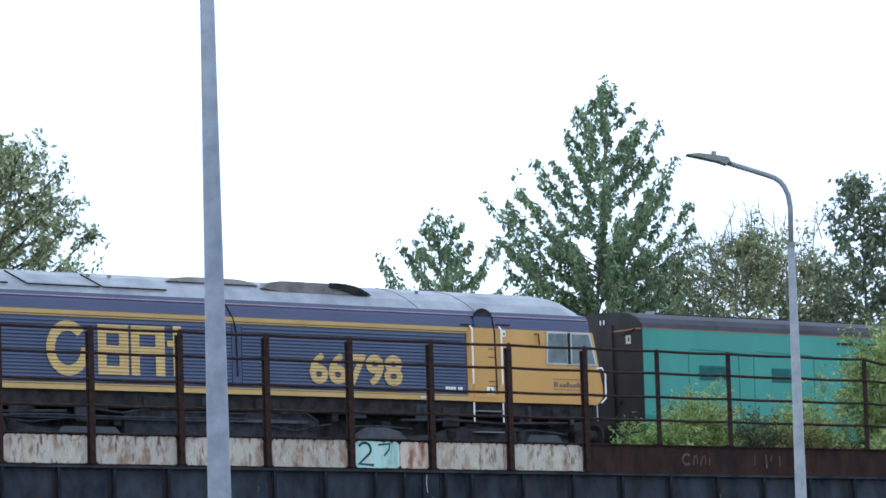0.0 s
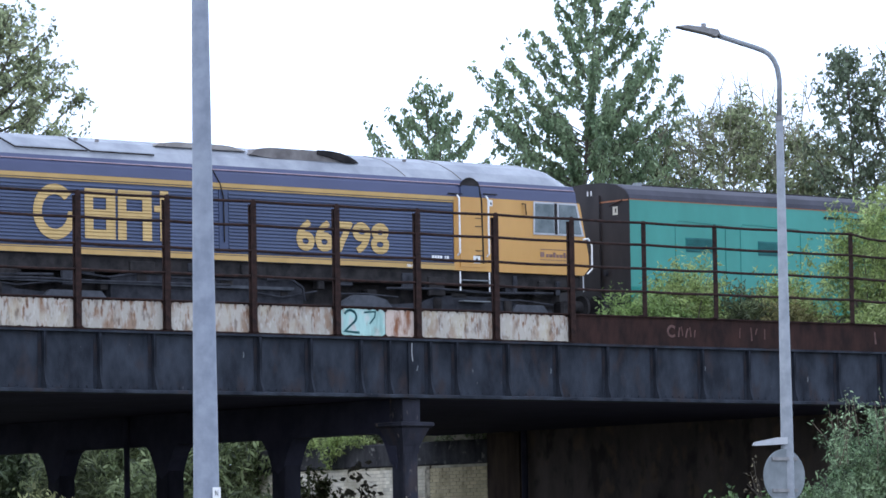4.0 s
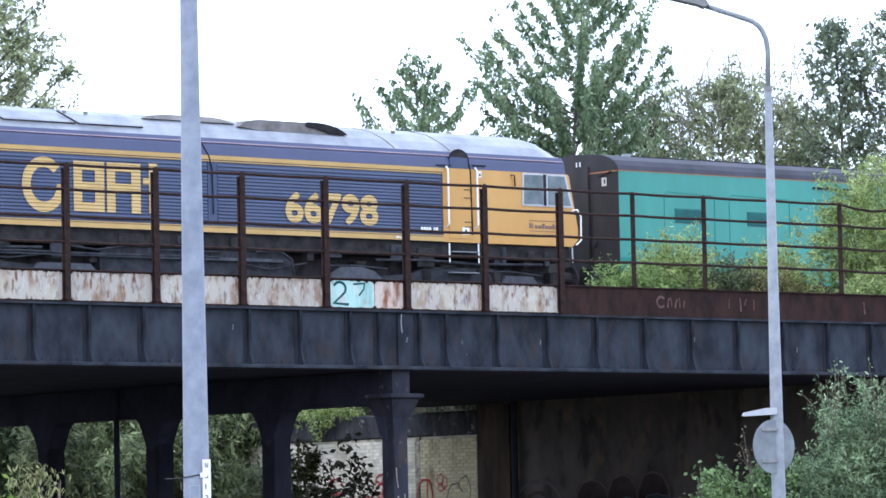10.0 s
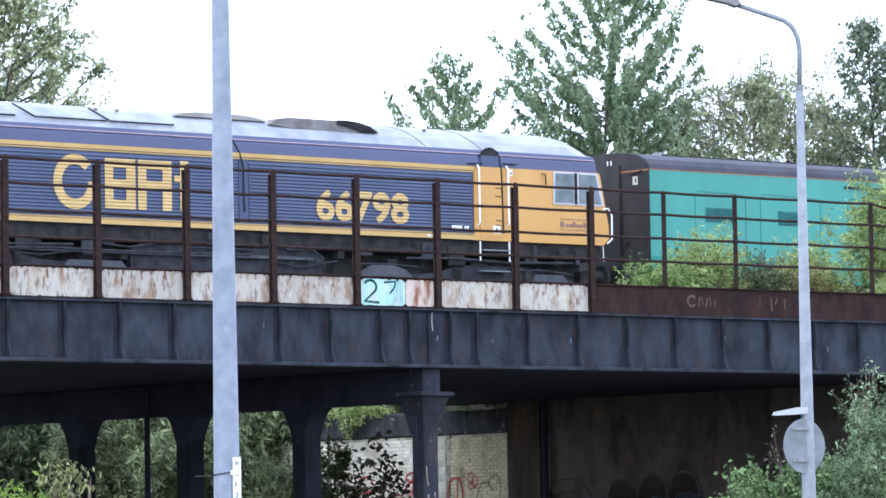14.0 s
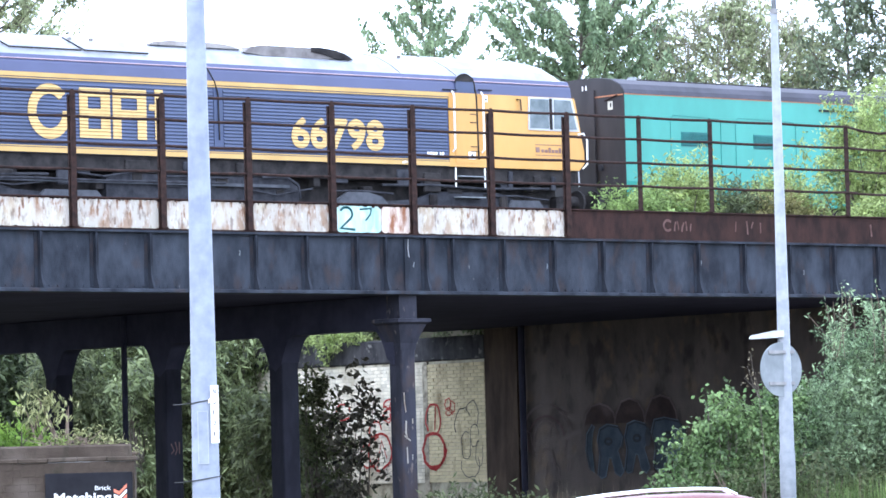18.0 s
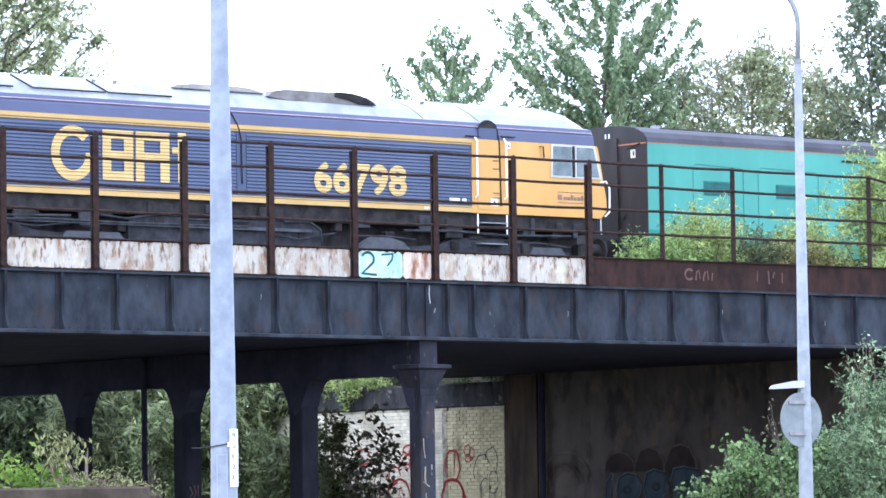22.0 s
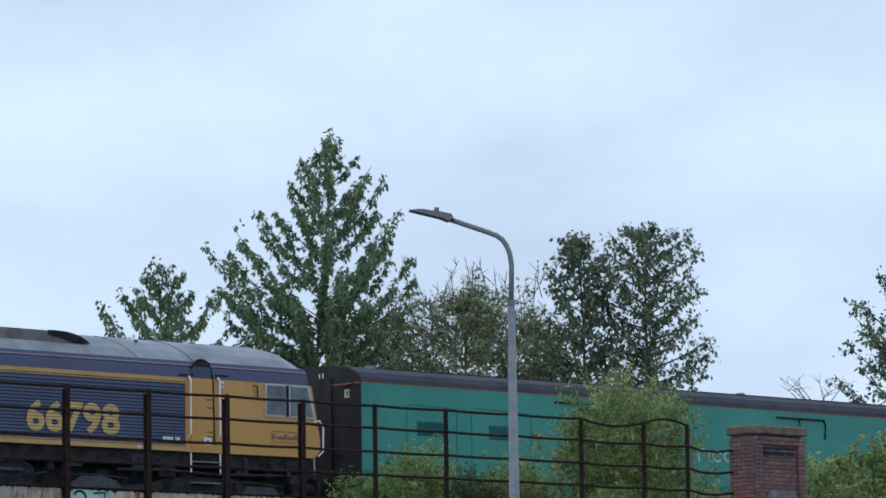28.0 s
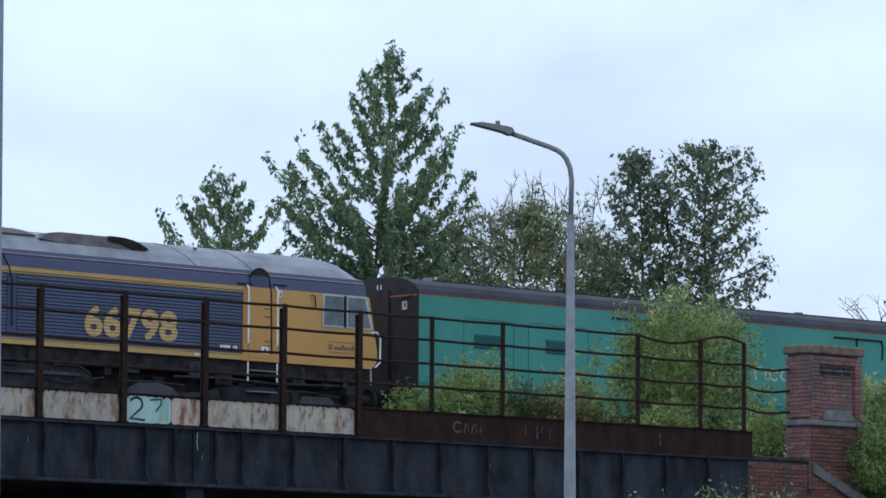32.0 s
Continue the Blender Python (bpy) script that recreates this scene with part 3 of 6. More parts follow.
def strip(name, y0, y1, up, material, label, category):
    """A long bar across the view that follows the road's climb."""
    bm = bmesh.new()
    rows_ = [[bm.verts.new((x, y, road_z(x) + dz)) for y, dz in ((y0, -0.25), (y0, up), (y1, up), (y1, -0.25))] for x in [-160, -80] + [-40 + 4 * k for k in range(21)] + [80, 160]]
    for ra, rb in zip(rows_, rows_[1:]):
        for k in range(4):
            bm.faces.new((ra[k], ra[(k + 1) % 4], rb[(k + 1) % 4], rb[k]))
    bm.faces.new(rows_[0])
    bm.faces.new(rows_[-1])
    return tagged(part(name, bm, material), label, category, kind="structure")


strip("road", 50.36, 54.94, 0.0, M_ASPHALT, "worn grey asphalt road", "road")
strip("kerb", 50.22, 50.358, 0.11, M_KERB, "pale concrete kerb along the road", "kerb")
strip("kerb", 54.942, 55.08, 0.11, M_KERB, "pale concrete kerb along the road", "kerb")


def rebase(e, u0, c0, z0):
    """Moves a railway thing's empty to its base while its parts stay where they are."""
    e.matrix_basis = tw(u0, c0, z0)
    for ch in e.children:
        ch.location = ch.location - Vector((u0, c0, z0))


def in_rail_frame(ob):
    ob.matrix_basis = tw(0, 0, 0)
    return ob


# embankments at both ends of the bridge
def embankment(u0, u1, label):
    bm = bmesh.new()
    prism(bm, [(46.0, -0.1), (53.9, 5.3), (70.5, 5.3), (79, -0.1)] if u0 < 0 else [(53.6, -0.1), (53.6, 4.6), (54.6, 5.3), (70.5, 5.3), (79, -0.1)], u0, u1)
    return tagged(in_rail_frame(part("embankment", bm, M_GROUND)), label, "embankment", kind="structure")


embankment(59.0, 190.0, "grassy railway embankment behind the brick wing wall")
embankment(-120.0, 19.0, "grassy railway embankment beyond the bridge")

# ---- railway bridge ----
F = 53.2          # face of the bridge
POSTS = [35.77 + 1.745 * k for k in range(-8, 12)] + [56.66, 57.87]
bridge = thing("railway_bridge", tw(0, 0), "dark plate-girder railway bridge on square iron columns", "bridge")
# far edge pushed out past the columns to cast shade on the wing wall
part("deck", B(19.0, 58.2, F + 0.205, 68.8, 4.432, 5.42), M_DECK, bridge, "sooty black underside")
part("ballast_bed", B(19.0, 58.2, F + 0.4, 67.0, 5.424, 5.72), M_BALLAST, bridge, "grey stone ballast")
web = bmesh.new()
box(web, 19.0, 58.15, F, F + 0.03, 4.49, 5.40)
part("face_girder", web, M_GIRDER, bridge)
part("bottom_flange", B(19.0, 58.15, F - 0.16, F + 0.2, 4.425, 4.487, bevel=0.01), M_GIRDER, bridge)
part("top_flange", B(19.0, 58.15, F - 0.095, F + 0.2, 5.392, 5.43), M_GIRDER, bridge)
foot = [(F - 0.002, 4.489), (F - 0.155, 4.489), (F - 0.150, 4.53), (F - 0.118, 4.60), (F - 0.095, 4.70), (F - 0.085, 4.85), (F - 0.085, 5.388), (F - 0.002, 5.388)]
stiff = done(prism(bmesh.new(), foot, -0.022, 0.022), "stiffener", M_GIRDERDK)
angle = done(B(-0.085, 0.085, F - 0.012, F - 0.003, 4.489, 5.388), "stiffener_plate", M_GIRDER)
for u in [43.33 - 1.065 * k for k in range(23)] + [43.95, 44.84] + [45.43 + 1.155 * k for k in range(11)]:
    part("stiffener", stiff, None, bridge, loc=(u, 0, 0))
    part("stiffener_plate", angle, None, bridge, loc=(u, 0, 0))
part("splice_plate", B(44.38, 44.64, F - 0.03, F - 0.004, 4.49, 5.37), M_GIRDER, bridge, "dark splice plate")
rivet_bm = bmesh.new()
for k in range(150):
    u = 34.0 + k * 0.165
    for z in (4.53,):
        box(rivet_bm, u - 0.012, u + 0.012, F - 0.016, F - 0.002, z - 0.012, z + 0.012)
tagged(part("rivets", rivet_bm, M_GIRDER, bridge), kind="stuff")
# crosshead beam with curved haunches over the columns
COLS = [F + 0.17, 56.6, 60.0, 63.4, 66.8]
for a, b in zip(COLS, COLS[1:]):
    arch = [(a, 4.42), (b, 4.42), (b, 3.25)]
    n = 44
    for k in range(n + 1):
        s = k / n
        y = b - 0.17 - (b - a - 0.34) * s
        e = min(abs(y - a - 0.17), abs(y - b + 0.17))
        arch.append((y, 3.86 - (0.50 * (1 - min(e / 0.36, 1)) ** 2)))
    arch.append((a, 3.25))
    bm = bmesh.new()
    prism(bm, arch, 44.43 - 0.188, 44.43 + 0.188)
    part("crosshead_beam", bm, M_SOFFIT, bridge)


def scrawl(pts, r, material, name, parent, y, label=""):
    """A spray line lying on a wall that faces -y: one unbroken ribbon."""
    bm = bmesh.new()
    p = [Vector((a, 0, b)) for a, b in pts]
    p = [q for k, q in enumerate(p) if k == 0 or (q - p[k - 1]).length > 1e-4]
    row = []
    for k, q in enumerate(p):
        d0 = (q - p[k - 1]).normalized() if k else (p[1] - q).normalized()
        d1 = (p[k + 1] - q).normalized() if k + 1 < len(p) else d0
        d = d0 + d1
        d = d.normalized() if d.length > 0.3 else d1
        side = Vector((-d.z, 0, d.x)) * r / max(0.55, d.dot(d1))
        q = q - d * r * 0.6 if k == 0 else q + d * r * 0.6 if k + 1 == len(p) else q
        row.append([bm.verts.new((v.x, y, v.z)) for v in (q - side, q + side)])
    for a, b in zip(row, row[1:]):
        bm.faces.new((a[0], b[0], b[1], a[1]))
    bmesh.ops.solidify(bm, geom=bm.faces[:], thickness=0.002)
    return part(name, bm, material, parent, label)


for i, c in enumerate(COLS):
    shaft = bmesh.new()
    w = 0.16 if i == 0 else 0.185
    box(shaft, 44.43 - w, 44.43 + w, c - w, c + w, 0.35, 3.55 if i == 0 else 3.85, bevel=0.02)
    col = part("column", shaft, M_COLUMN if i == 0 else M_COLSHADE, bridge)
    cap = bmesh.new()
    r0, r1 = [], []
    prof = [(0.165, 3.50), (0.18, 3.62), (0.24, 3.78), (0.30, 3.93), (0.36, 3.965), (0.36, 4.02), (0.30, 4.03)]
    rows_ = [[cap.verts.new((44.43 + sx * r, c + sy * r, z)) for sx, sy in ((-1, -1), (1, -1), (1, 1), (-1, 1))] for r, z in prof]
    for ra, rb in zip(rows_, rows_[1:]):
        for k in range(4):
            cap.faces.new((ra[k], ra[(k + 1) % 4], rb[(k + 1) % 4], rb[k]))
    cap.faces.new(rows_[0])
    cap.faces.new(rows_[-1])
    if i == 0:
        part("capital", cap, M_COLUMN, col)
        for pts, r in (([(44.33, 2.78), (44.335, 2.62), (44.36, 2.46)], 0.022), ([(44.36, 2.30), (44.34, 2.12), (44.37, 2.02)], 0.034), ([(44.50, 2.34), (44.49, 2.27)], 0.025), ([(44.30, 2.06), (44.44, 1.98)], 0.02), ([(44.37, 1.86), (44.355, 1.60)], 0.026), ([(44.47, 1.74), (44.48, 1.66)], 0.018)):
            scrawl([(a + 0.012 * math.sin(40 * b), b) for a, b in pts], r * 0.5, M_PEEL, "bare_patch", col, c - 0.163, "flaking pale paint")
        part("block", B(44.24, 44.62, c - 0.19, c + 0.15, 4.032, 4.42), M_COLUMN, col)
    else:
        cap.free()
    if i in (2, 3):
        for a, b in (((-0.07, 2.30), (-0.05, 2.12)), ((-0.05, 2.12), (-0.01, 2.26)), ((-0.01, 2.26), (0.03, 2.12)), ((0.03, 2.12), (0.06, 2.32))) if i == 3 else (((-0.09, 2.05), (-0.03, 1.93)), ((-0.03, 1.93), (-0.09, 1.88)), ((0.0, 2.08), (0.04, 1.95)), ((0.04, 1.95), (0.0, 1.86)), ((0.09, 2.08), (0.09, 1.88))):
            scrawl([(44.43 + a[0], a[1]), (44.43 + b[0], b[1])], 0.012, M_GRAFTAN, "spray_mark", col, c - w - 0.004, "faint pale spray mark")
    part("base", B(44.15, 44.71, c - 0.28, c + 0.28, 0.0, 0.348, bevel=0.03), M_COLUMN, col)
part("drain_pipe", T([(44.2, 61.0, 0.0), (44.2, 61.0, 4.4)], 0.055), M_SOFFIT, bridge)
part("parapet_plate", B(19.0, 58.16, F - 0.10, F - 0.075, 5.432, 5.915), M_RUST, bridge, "rust-brown parapet plate")
part("plate_lip", B(19.0, 58.16, F - 0.135, F - 0.04, 5.917, 5.940, bevel=0.004), M_RUST, bridge)
rnd = random.Random(4)


def ragged(u0, u1, z0, z1):
    """A painted patch with a worn outline."""
    bm = bmesh.new()
    n = max(6, int((u1 - u0) / 0.028))
    top = [(u0 + (u1 - u0) * k / n, z1 - abs(rnd.gauss(0, 0.009)) - (0.03 if rnd.random() < 0.08 else 0) - 0.05 * max(0.0, 1 - min(k, n - k) / 1.5)) for k in range(n + 1)]
    bot = [(u0 + (u1 - u0) * k / n, z0 + abs(rnd.gauss(0, 0.006)) + 0.045 * max(0.0, 1 - min(k, n - k) / 1.5)) for k in range(n, -1, -1)]
    return prism(bm, top + bot, F - 0.107, F - 0.101, axis="y")


for a, b in zip(POSTS, POSTS[1:]):
    if b > 48.3:
        break
    if abs(a - 42.75) < 0.2:
        part("painted_patch", ragged(a + 0.12, 43.82, 5.45, 5.90), M_PEELTEAL, bridge, "pale teal peeling patch with dark numerals")
        part("painted_patch", ragged(43.83, b - 0.03, 5.45, 5.90), M_PEELRED, bridge, "peeling red-brown and white patch")
        numeral_at = a
    else:
        part("painted_patch", ragged(a + 0.12, b - 0.03 if b < 47 else 48.03, 5.45, 5.91), M_PEEL, bridge, "peeling rust-streaked white paint")


def arc(cx, cz, rx, rz, a0, a1, n=14):
    return [(cx + rx * math.cos(radians(a0 + (a1 - a0) * k / n)), cz + rz * math.sin(radians(a0 + (a1 - a0) * k / n))) for k in range(n + 1)]


scrawl([(44.47, 5.06), (44.45, 5.2), (44.46, 5.36)], 0.007, M_LABEL, "paint_run", bridge, F - 0.034, "thin white paint run")
scrawl([(44.56, 4.9), (44.58, 4.97)], 0.014, M_SIGNBACK, "paint_run", bridge, F - 0.034)
for u, z in ((40.9, 5.05), (47.6, 4.9), (35.6, 4.75), (51.3, 5.0), (53.9, 4.85)):
    scrawl([(u, z), (u + 0.012, z + 0.05), (u + 0.004, z + 0.08)], 0.009, M_SIGNBACK, "paint_run", bridge, F - 0.008)
# thin worn numerals on the teal patch
na = numeral_at
scrawl(arc(na + 0.32, 5.76, 0.13, 0.11, 150, -40, 10) + [(na + 0.2, 5.52), (na + 0.5, 5.50)], 0.022, M_GRAFTEAL, "painted_numeral", bridge, F - 0.110, "dark teal worn numeral")
scrawl([(na + 0.62, 5.84), (na + 0.86, 5.86), (na + 0.84, 5.76), (na + 0.74, 5.66)], 0.015, M_GRAFTEAL, "painted_numeral", bridge, F - 0.110)
# faded marks on the rust plate
part_y = F - 0.104
scrawl(arc(50.42, 5.69, 0.1, 0.09, 50, 310), 0.022, M_GRAFTAN, "spray_mark", bridge, part_y, "faded pale spray marks")
for k, (u, lean, z0, z1, w) in enumerate(((50.58, 0.03, 5.60, 5.75, 0.017), (50.68, -0.03, 5.62, 5.77, 0.014), (50.76, 0.05, 5.59, 5.74, 0.017), (50.88, -0.02, 5.61, 5.76, 0.015), (50.97, 0.02, 5.60, 5.72, 0.013), (52.1, 0.01, 5.61, 5.78, 0.012), (52.40, -0.02, 5.57, 5.79, 0.018), (52.50, 0.04, 5.68, 5.78, 0.014), (52.73, 0.0, 5.60, 5.77, 0.014))):
    scrawl([(u, z0), (u + lean * 0.3, (z0 + z1) / 2), (u + lean, z1)], w, M_GRAFTAN, "spray_mark", bridge, part_y)
scrawl([(55.6, 5.78), (55.62, 5.58)], 0.02, M_GRAFTAN, "spray_mark", bridge, part_y)
rebase(bridge, 41.6, 60.0, 0.0)

# ---- railing on the parapet ----
railing = thing("parapet_railing", tw(0, 0), "rusty iron railing of posts and four bars on the bridge parapet", "railing")
post_bm = bmesh.new()
box(post_bm, -0.053, 0.053, F - 0.20, F - 0.185, 5.46, 7.54)
box(post_bm, -0.012, 0.012, F - 0.184, F - 0.145, 5.46, 7.57)
prism(post_bm, [(-0.053, 7.542), (0.053, 7.542), (0.046, 7.59), (0.018, 7.625), (-0.018, 7.625), (-0.046, 7.59)], F - 0.20, F - 0.185, axis="y")
box(post_bm, -0.050, 0.050, F - 0.143, F - 0.108, 5.46, 7.54)
post_me = done(post_bm, "post", M_RUSTRAIL)
# beyond the painted stretch the posts stand on the plate's lip
short_bm = bmesh.new()
box(short_bm, -0.050, 0.050, F - 0.20, F - 0.185, 5.945, 7.54)
box(short_bm, -0.012, 0.012, F - 0.184, F - 0.145, 5.945, 7.57)
prism(short_bm, [(-0.050, 7.542), (0.050, 7.542), (0.042, 7.59), (0.018, 7.625), (-0.018, 7.625), (-0.042, 7.59)], F - 0.20, F - 0.185, axis="y")
box(short_bm, -0.065, 0.065, F - 0.205, F - 0.09, 5.942, 5.960)
short_me = done(short_bm, "post", M_RUSTRAIL)
for u in POSTS:
    part("post", post_me if u < 48.3 else short_me, None, railing, loc=(u, 0 if u < 48.3 else 0.04, 0))
for j, z in enumerate((7.59, 7.20, 6.78, 6.37)):
    pts = []
    for a, b in zip(POSTS, POSTS[1:]):
        for k in range(4):
            s = k / 4
            sag = 0.012 if a < 53.8 else (0.10 if j == 0 else 0.03)
            pts.append((a + (b - a) * s, F - 0.165, z - sag * math.sin(math.pi * s) * (-1 if a > 56.3 and j == 0 else 1)))
    pts.append((57.87, F - 0.165, z))
    if j:
        pts += [(58.5, F + 0.05, z - 0.05), (59.2, F + 0.30, z - 0.03), (59.93, F + 0.55, z + 0.04)]
    part("bar", T(pts, 0.0235, 6), M_RUSTRAIL, railing)
rebase(railing, 41.6, F - 0.16, 5.92)

# ---- track ----
track = thing("railway_track", tw(0, 0), "railway track of steel rails on sleepers in ballast", "track")
for dc in (-0.75, 0.75):
    rb = bmesh.new()
    prism(rb, [(65.42 + dc - 0.07, 5.93), (65.42 + dc + 0.07, 5.93), (65.42 + dc + 0.012, 5.96), (65.42 + dc + 0.035, 6.09), (65.42 + dc - 0.035, 6.09), (65.42 + dc - 0.012, 5.96)], 19.0, 120.0)
    part("rail", rb, M_STEEL, track)
sleeper_me = done(B(-0.12, 0.12, 64.15, 66.7, 5.73, 5.928, bevel=0.02), "sleeper", M_SLEEPER)
for k in range(90):
    part("sleeper", sleeper_me, None, track, loc=(30 + 0.62 * k, 0, 0))
rebase(track, 60.0, 65.42, 5.72)
ballast = in_rail_frame(part("ballast", B(58.3, 120.0, 63.4, 67.4, 5.25, 5.72, bevel=0.1), M_BALLAST))
tagged(ballast, "grey stone ballast shoulder of the railway", "ballast", kind="stuff")

# ---- abutment, wing wall and pier ----
abut = thing("abutment", tw(0, 0), "sooty brown brick abutment with faded spray paint under the bridge", "abutment", kind="structure")
AU = 57.9
part("wall_core", B(AU, AU + 0.8, F + 0.3, 66.75, 0.0, 4.428), M_ABUT, abut)
part("stained_pier", B(AU - 0.05, AU + 0.5, 65.7, 66.74, 0.0, 4.4), M_ABUTRUST, abut, "rust-stained brick strip")
part("downpipe", T([(AU - 0.12, 65.45, 0.0), (AU - 0.12, 65.45, 4.6)], 0.07), M_SOFFIT, abut)
part("wing_wall", B(AU + 0.02, AU + 0.5, 66.76, 75.0, 0.0, 3.78), M_JOINTPALE, abut, "cream-painted brick wing wall")
part("rust_strip", B(AU - 0.03, AU + 0.018, 68.68, 68.84, 0.4, 3.78), M_CREAMBACK, abut, "brown rust-stained strip")
part("coping_band", B(AU - 0.03, AU + 0.6, 66.76, 75.0, 3.782, 4.30, bevel=0.03), M_COPINGDK, abut, "dark weathered stone coping")


def on_abut(ob):
    """Turns a mark drawn facing -y on to the abutment's face, which looks back along the track; x there counts -c."""
    ob.matrix_basis = Matrix.Translation((AU, 0, 0)) @ Matrix.Rotation(-math.pi / 2, 4, "Z")
    return ob


def blob_shape(outline, material, name, parent, y, label=""):
    bm = bmesh.new()
    bm.faces.new([bm.verts.new((a, y, b)) for a, b in outline])
    bmesh.ops.solidify(bm, geom=bm.faces[:], thickness=0.002)
    return part(name, bm, material, parent, label)


YA = -0.014
# maroon bulges with pale rims, and a tall worn loop beside them
for x0, w, top in ((-63.65, 0.95, 2.72), (-62.72, 0.92, 2.80), (-61.82, 0.98, 2.84)):
    o = [(x0, 2.30), (x0 + 0.06 * w, 2.5), (x0 + 0.24 * w, top - 0.06), (x0 + 0.5 * w, top), (x0 + 0.78 * w, top - 0.07), (x0 + 0.95 * w, 2.52), (x0 + w, 2.30)]
    on_abut(blob_shape(o, M_GRAFMAROON, "spray_shape", abut, YA, "dull maroon spray bulge"))
    on_abut(scrawl(o, 0.022, M_GRAFASH, "spray_outline", abut, YA - 0.004))
for rx, rz, r, m in ((0.82, 0.80, 0.030, M_GRAFASH), (0.58, 0.55, 0.024, M_GRAFPALE), (0.40, 0.46, 0.022, M_GRAFASH)):
    on_abut(scrawl(arc(-64.85, 1.95, rx, rz, 15, 200), r, m, "spray_mark", abut, YA, "faded dark spray outline"))
for x, z, a in ((-65.1, 1.55, 0.3), (-64.6, 1.5, -0.2), (-64.3, 1.75, 0.25), (-65.3, 1.9, -0.15), (-64.9, 1.25, 0.2), (-64.45, 1.15, -0.12), (-64.75, 2.05, 0.15), (-64.15, 1.35, 0.1)):
    on_abut(scrawl([(x, z), (x + a * 0.4, z + 0.25), (x + a, z + 0.3)], 0.020, M_GRAFASH, "spray_mark", abut, YA))
# faded-blue spray shapes with pale rims: a thin hook, two legged bulbs and a broad one
def legged(x0, w, h, z0, slant):
    """A fat rounded head on two splayed legs."""
    o = [(0.02, 0.0), (0.10, 0.42), (0.0, 0.70), (0.10, 0.94), (0.40, 1.0), (0.80, 0.97), (1.0, 0.80), (0.93, 0.58), (0.80, 0.46), (1.04, 0.06), (0.90, -0.06), (0.70, 0.0), (0.56, 0.30), (0.46, 0.30), (0.34, -0.08), (0.16, -0.10)]
    return [(x0 + w * a + slant * b, z0 + h * b + 0.03 * math.sin(4 * a + x0)) for a, b in o]


hook = [(-63.42, 2.28), (-63.58, 2.10), (-63.62, 1.75), (-63.52, 1.38), (-63.38, 1.30), (-63.40, 1.50), (-63.44, 1.80), (-63.40, 2.10), (-63.34, 2.24)]
for o, hole in ((hook, None), (legged(-63.28, 0.78, 1.0, 1.26, 0.02), (-62.92, 1.93)), (legged(-62.46, 0.74, 0.98, 1.34, 0.05), (-62.05, 1.98)), (legged(-61.60, 1.0, 1.02, 1.36, -0.03), (-61.12, 2.02))):
    on_abut(blob_shape(o, M_GRAFBLUE, "spray_shape", abut, YA - 0.006, "faded blue spray lettering shape"))
    on_abut(scrawl(o + o[:1], 0.013, M_GRAFRIM, "spray_outline", abut, YA - 0.010))
    on_abut(scrawl([(a + 0.03, b - 0.03) for a, b in o[: len(o) // 2]], 0.018, M_GRAFDK, "spray_outline", abut, YA - 0.012))
    if hole:
        on_abut(scrawl(arc(hole[0], hole[1], 0.10, 0.06, 0, 360, 10), 0.032, M_GRAFDK, "spray_outline", abut, YA - 0.013))
on_abut(blob_shape(arc(-61.72, 2.0, 0.09, 0.20, 0, 330, 12), M_GRAFDK, "spray_shape", abut, YA - 0.014))
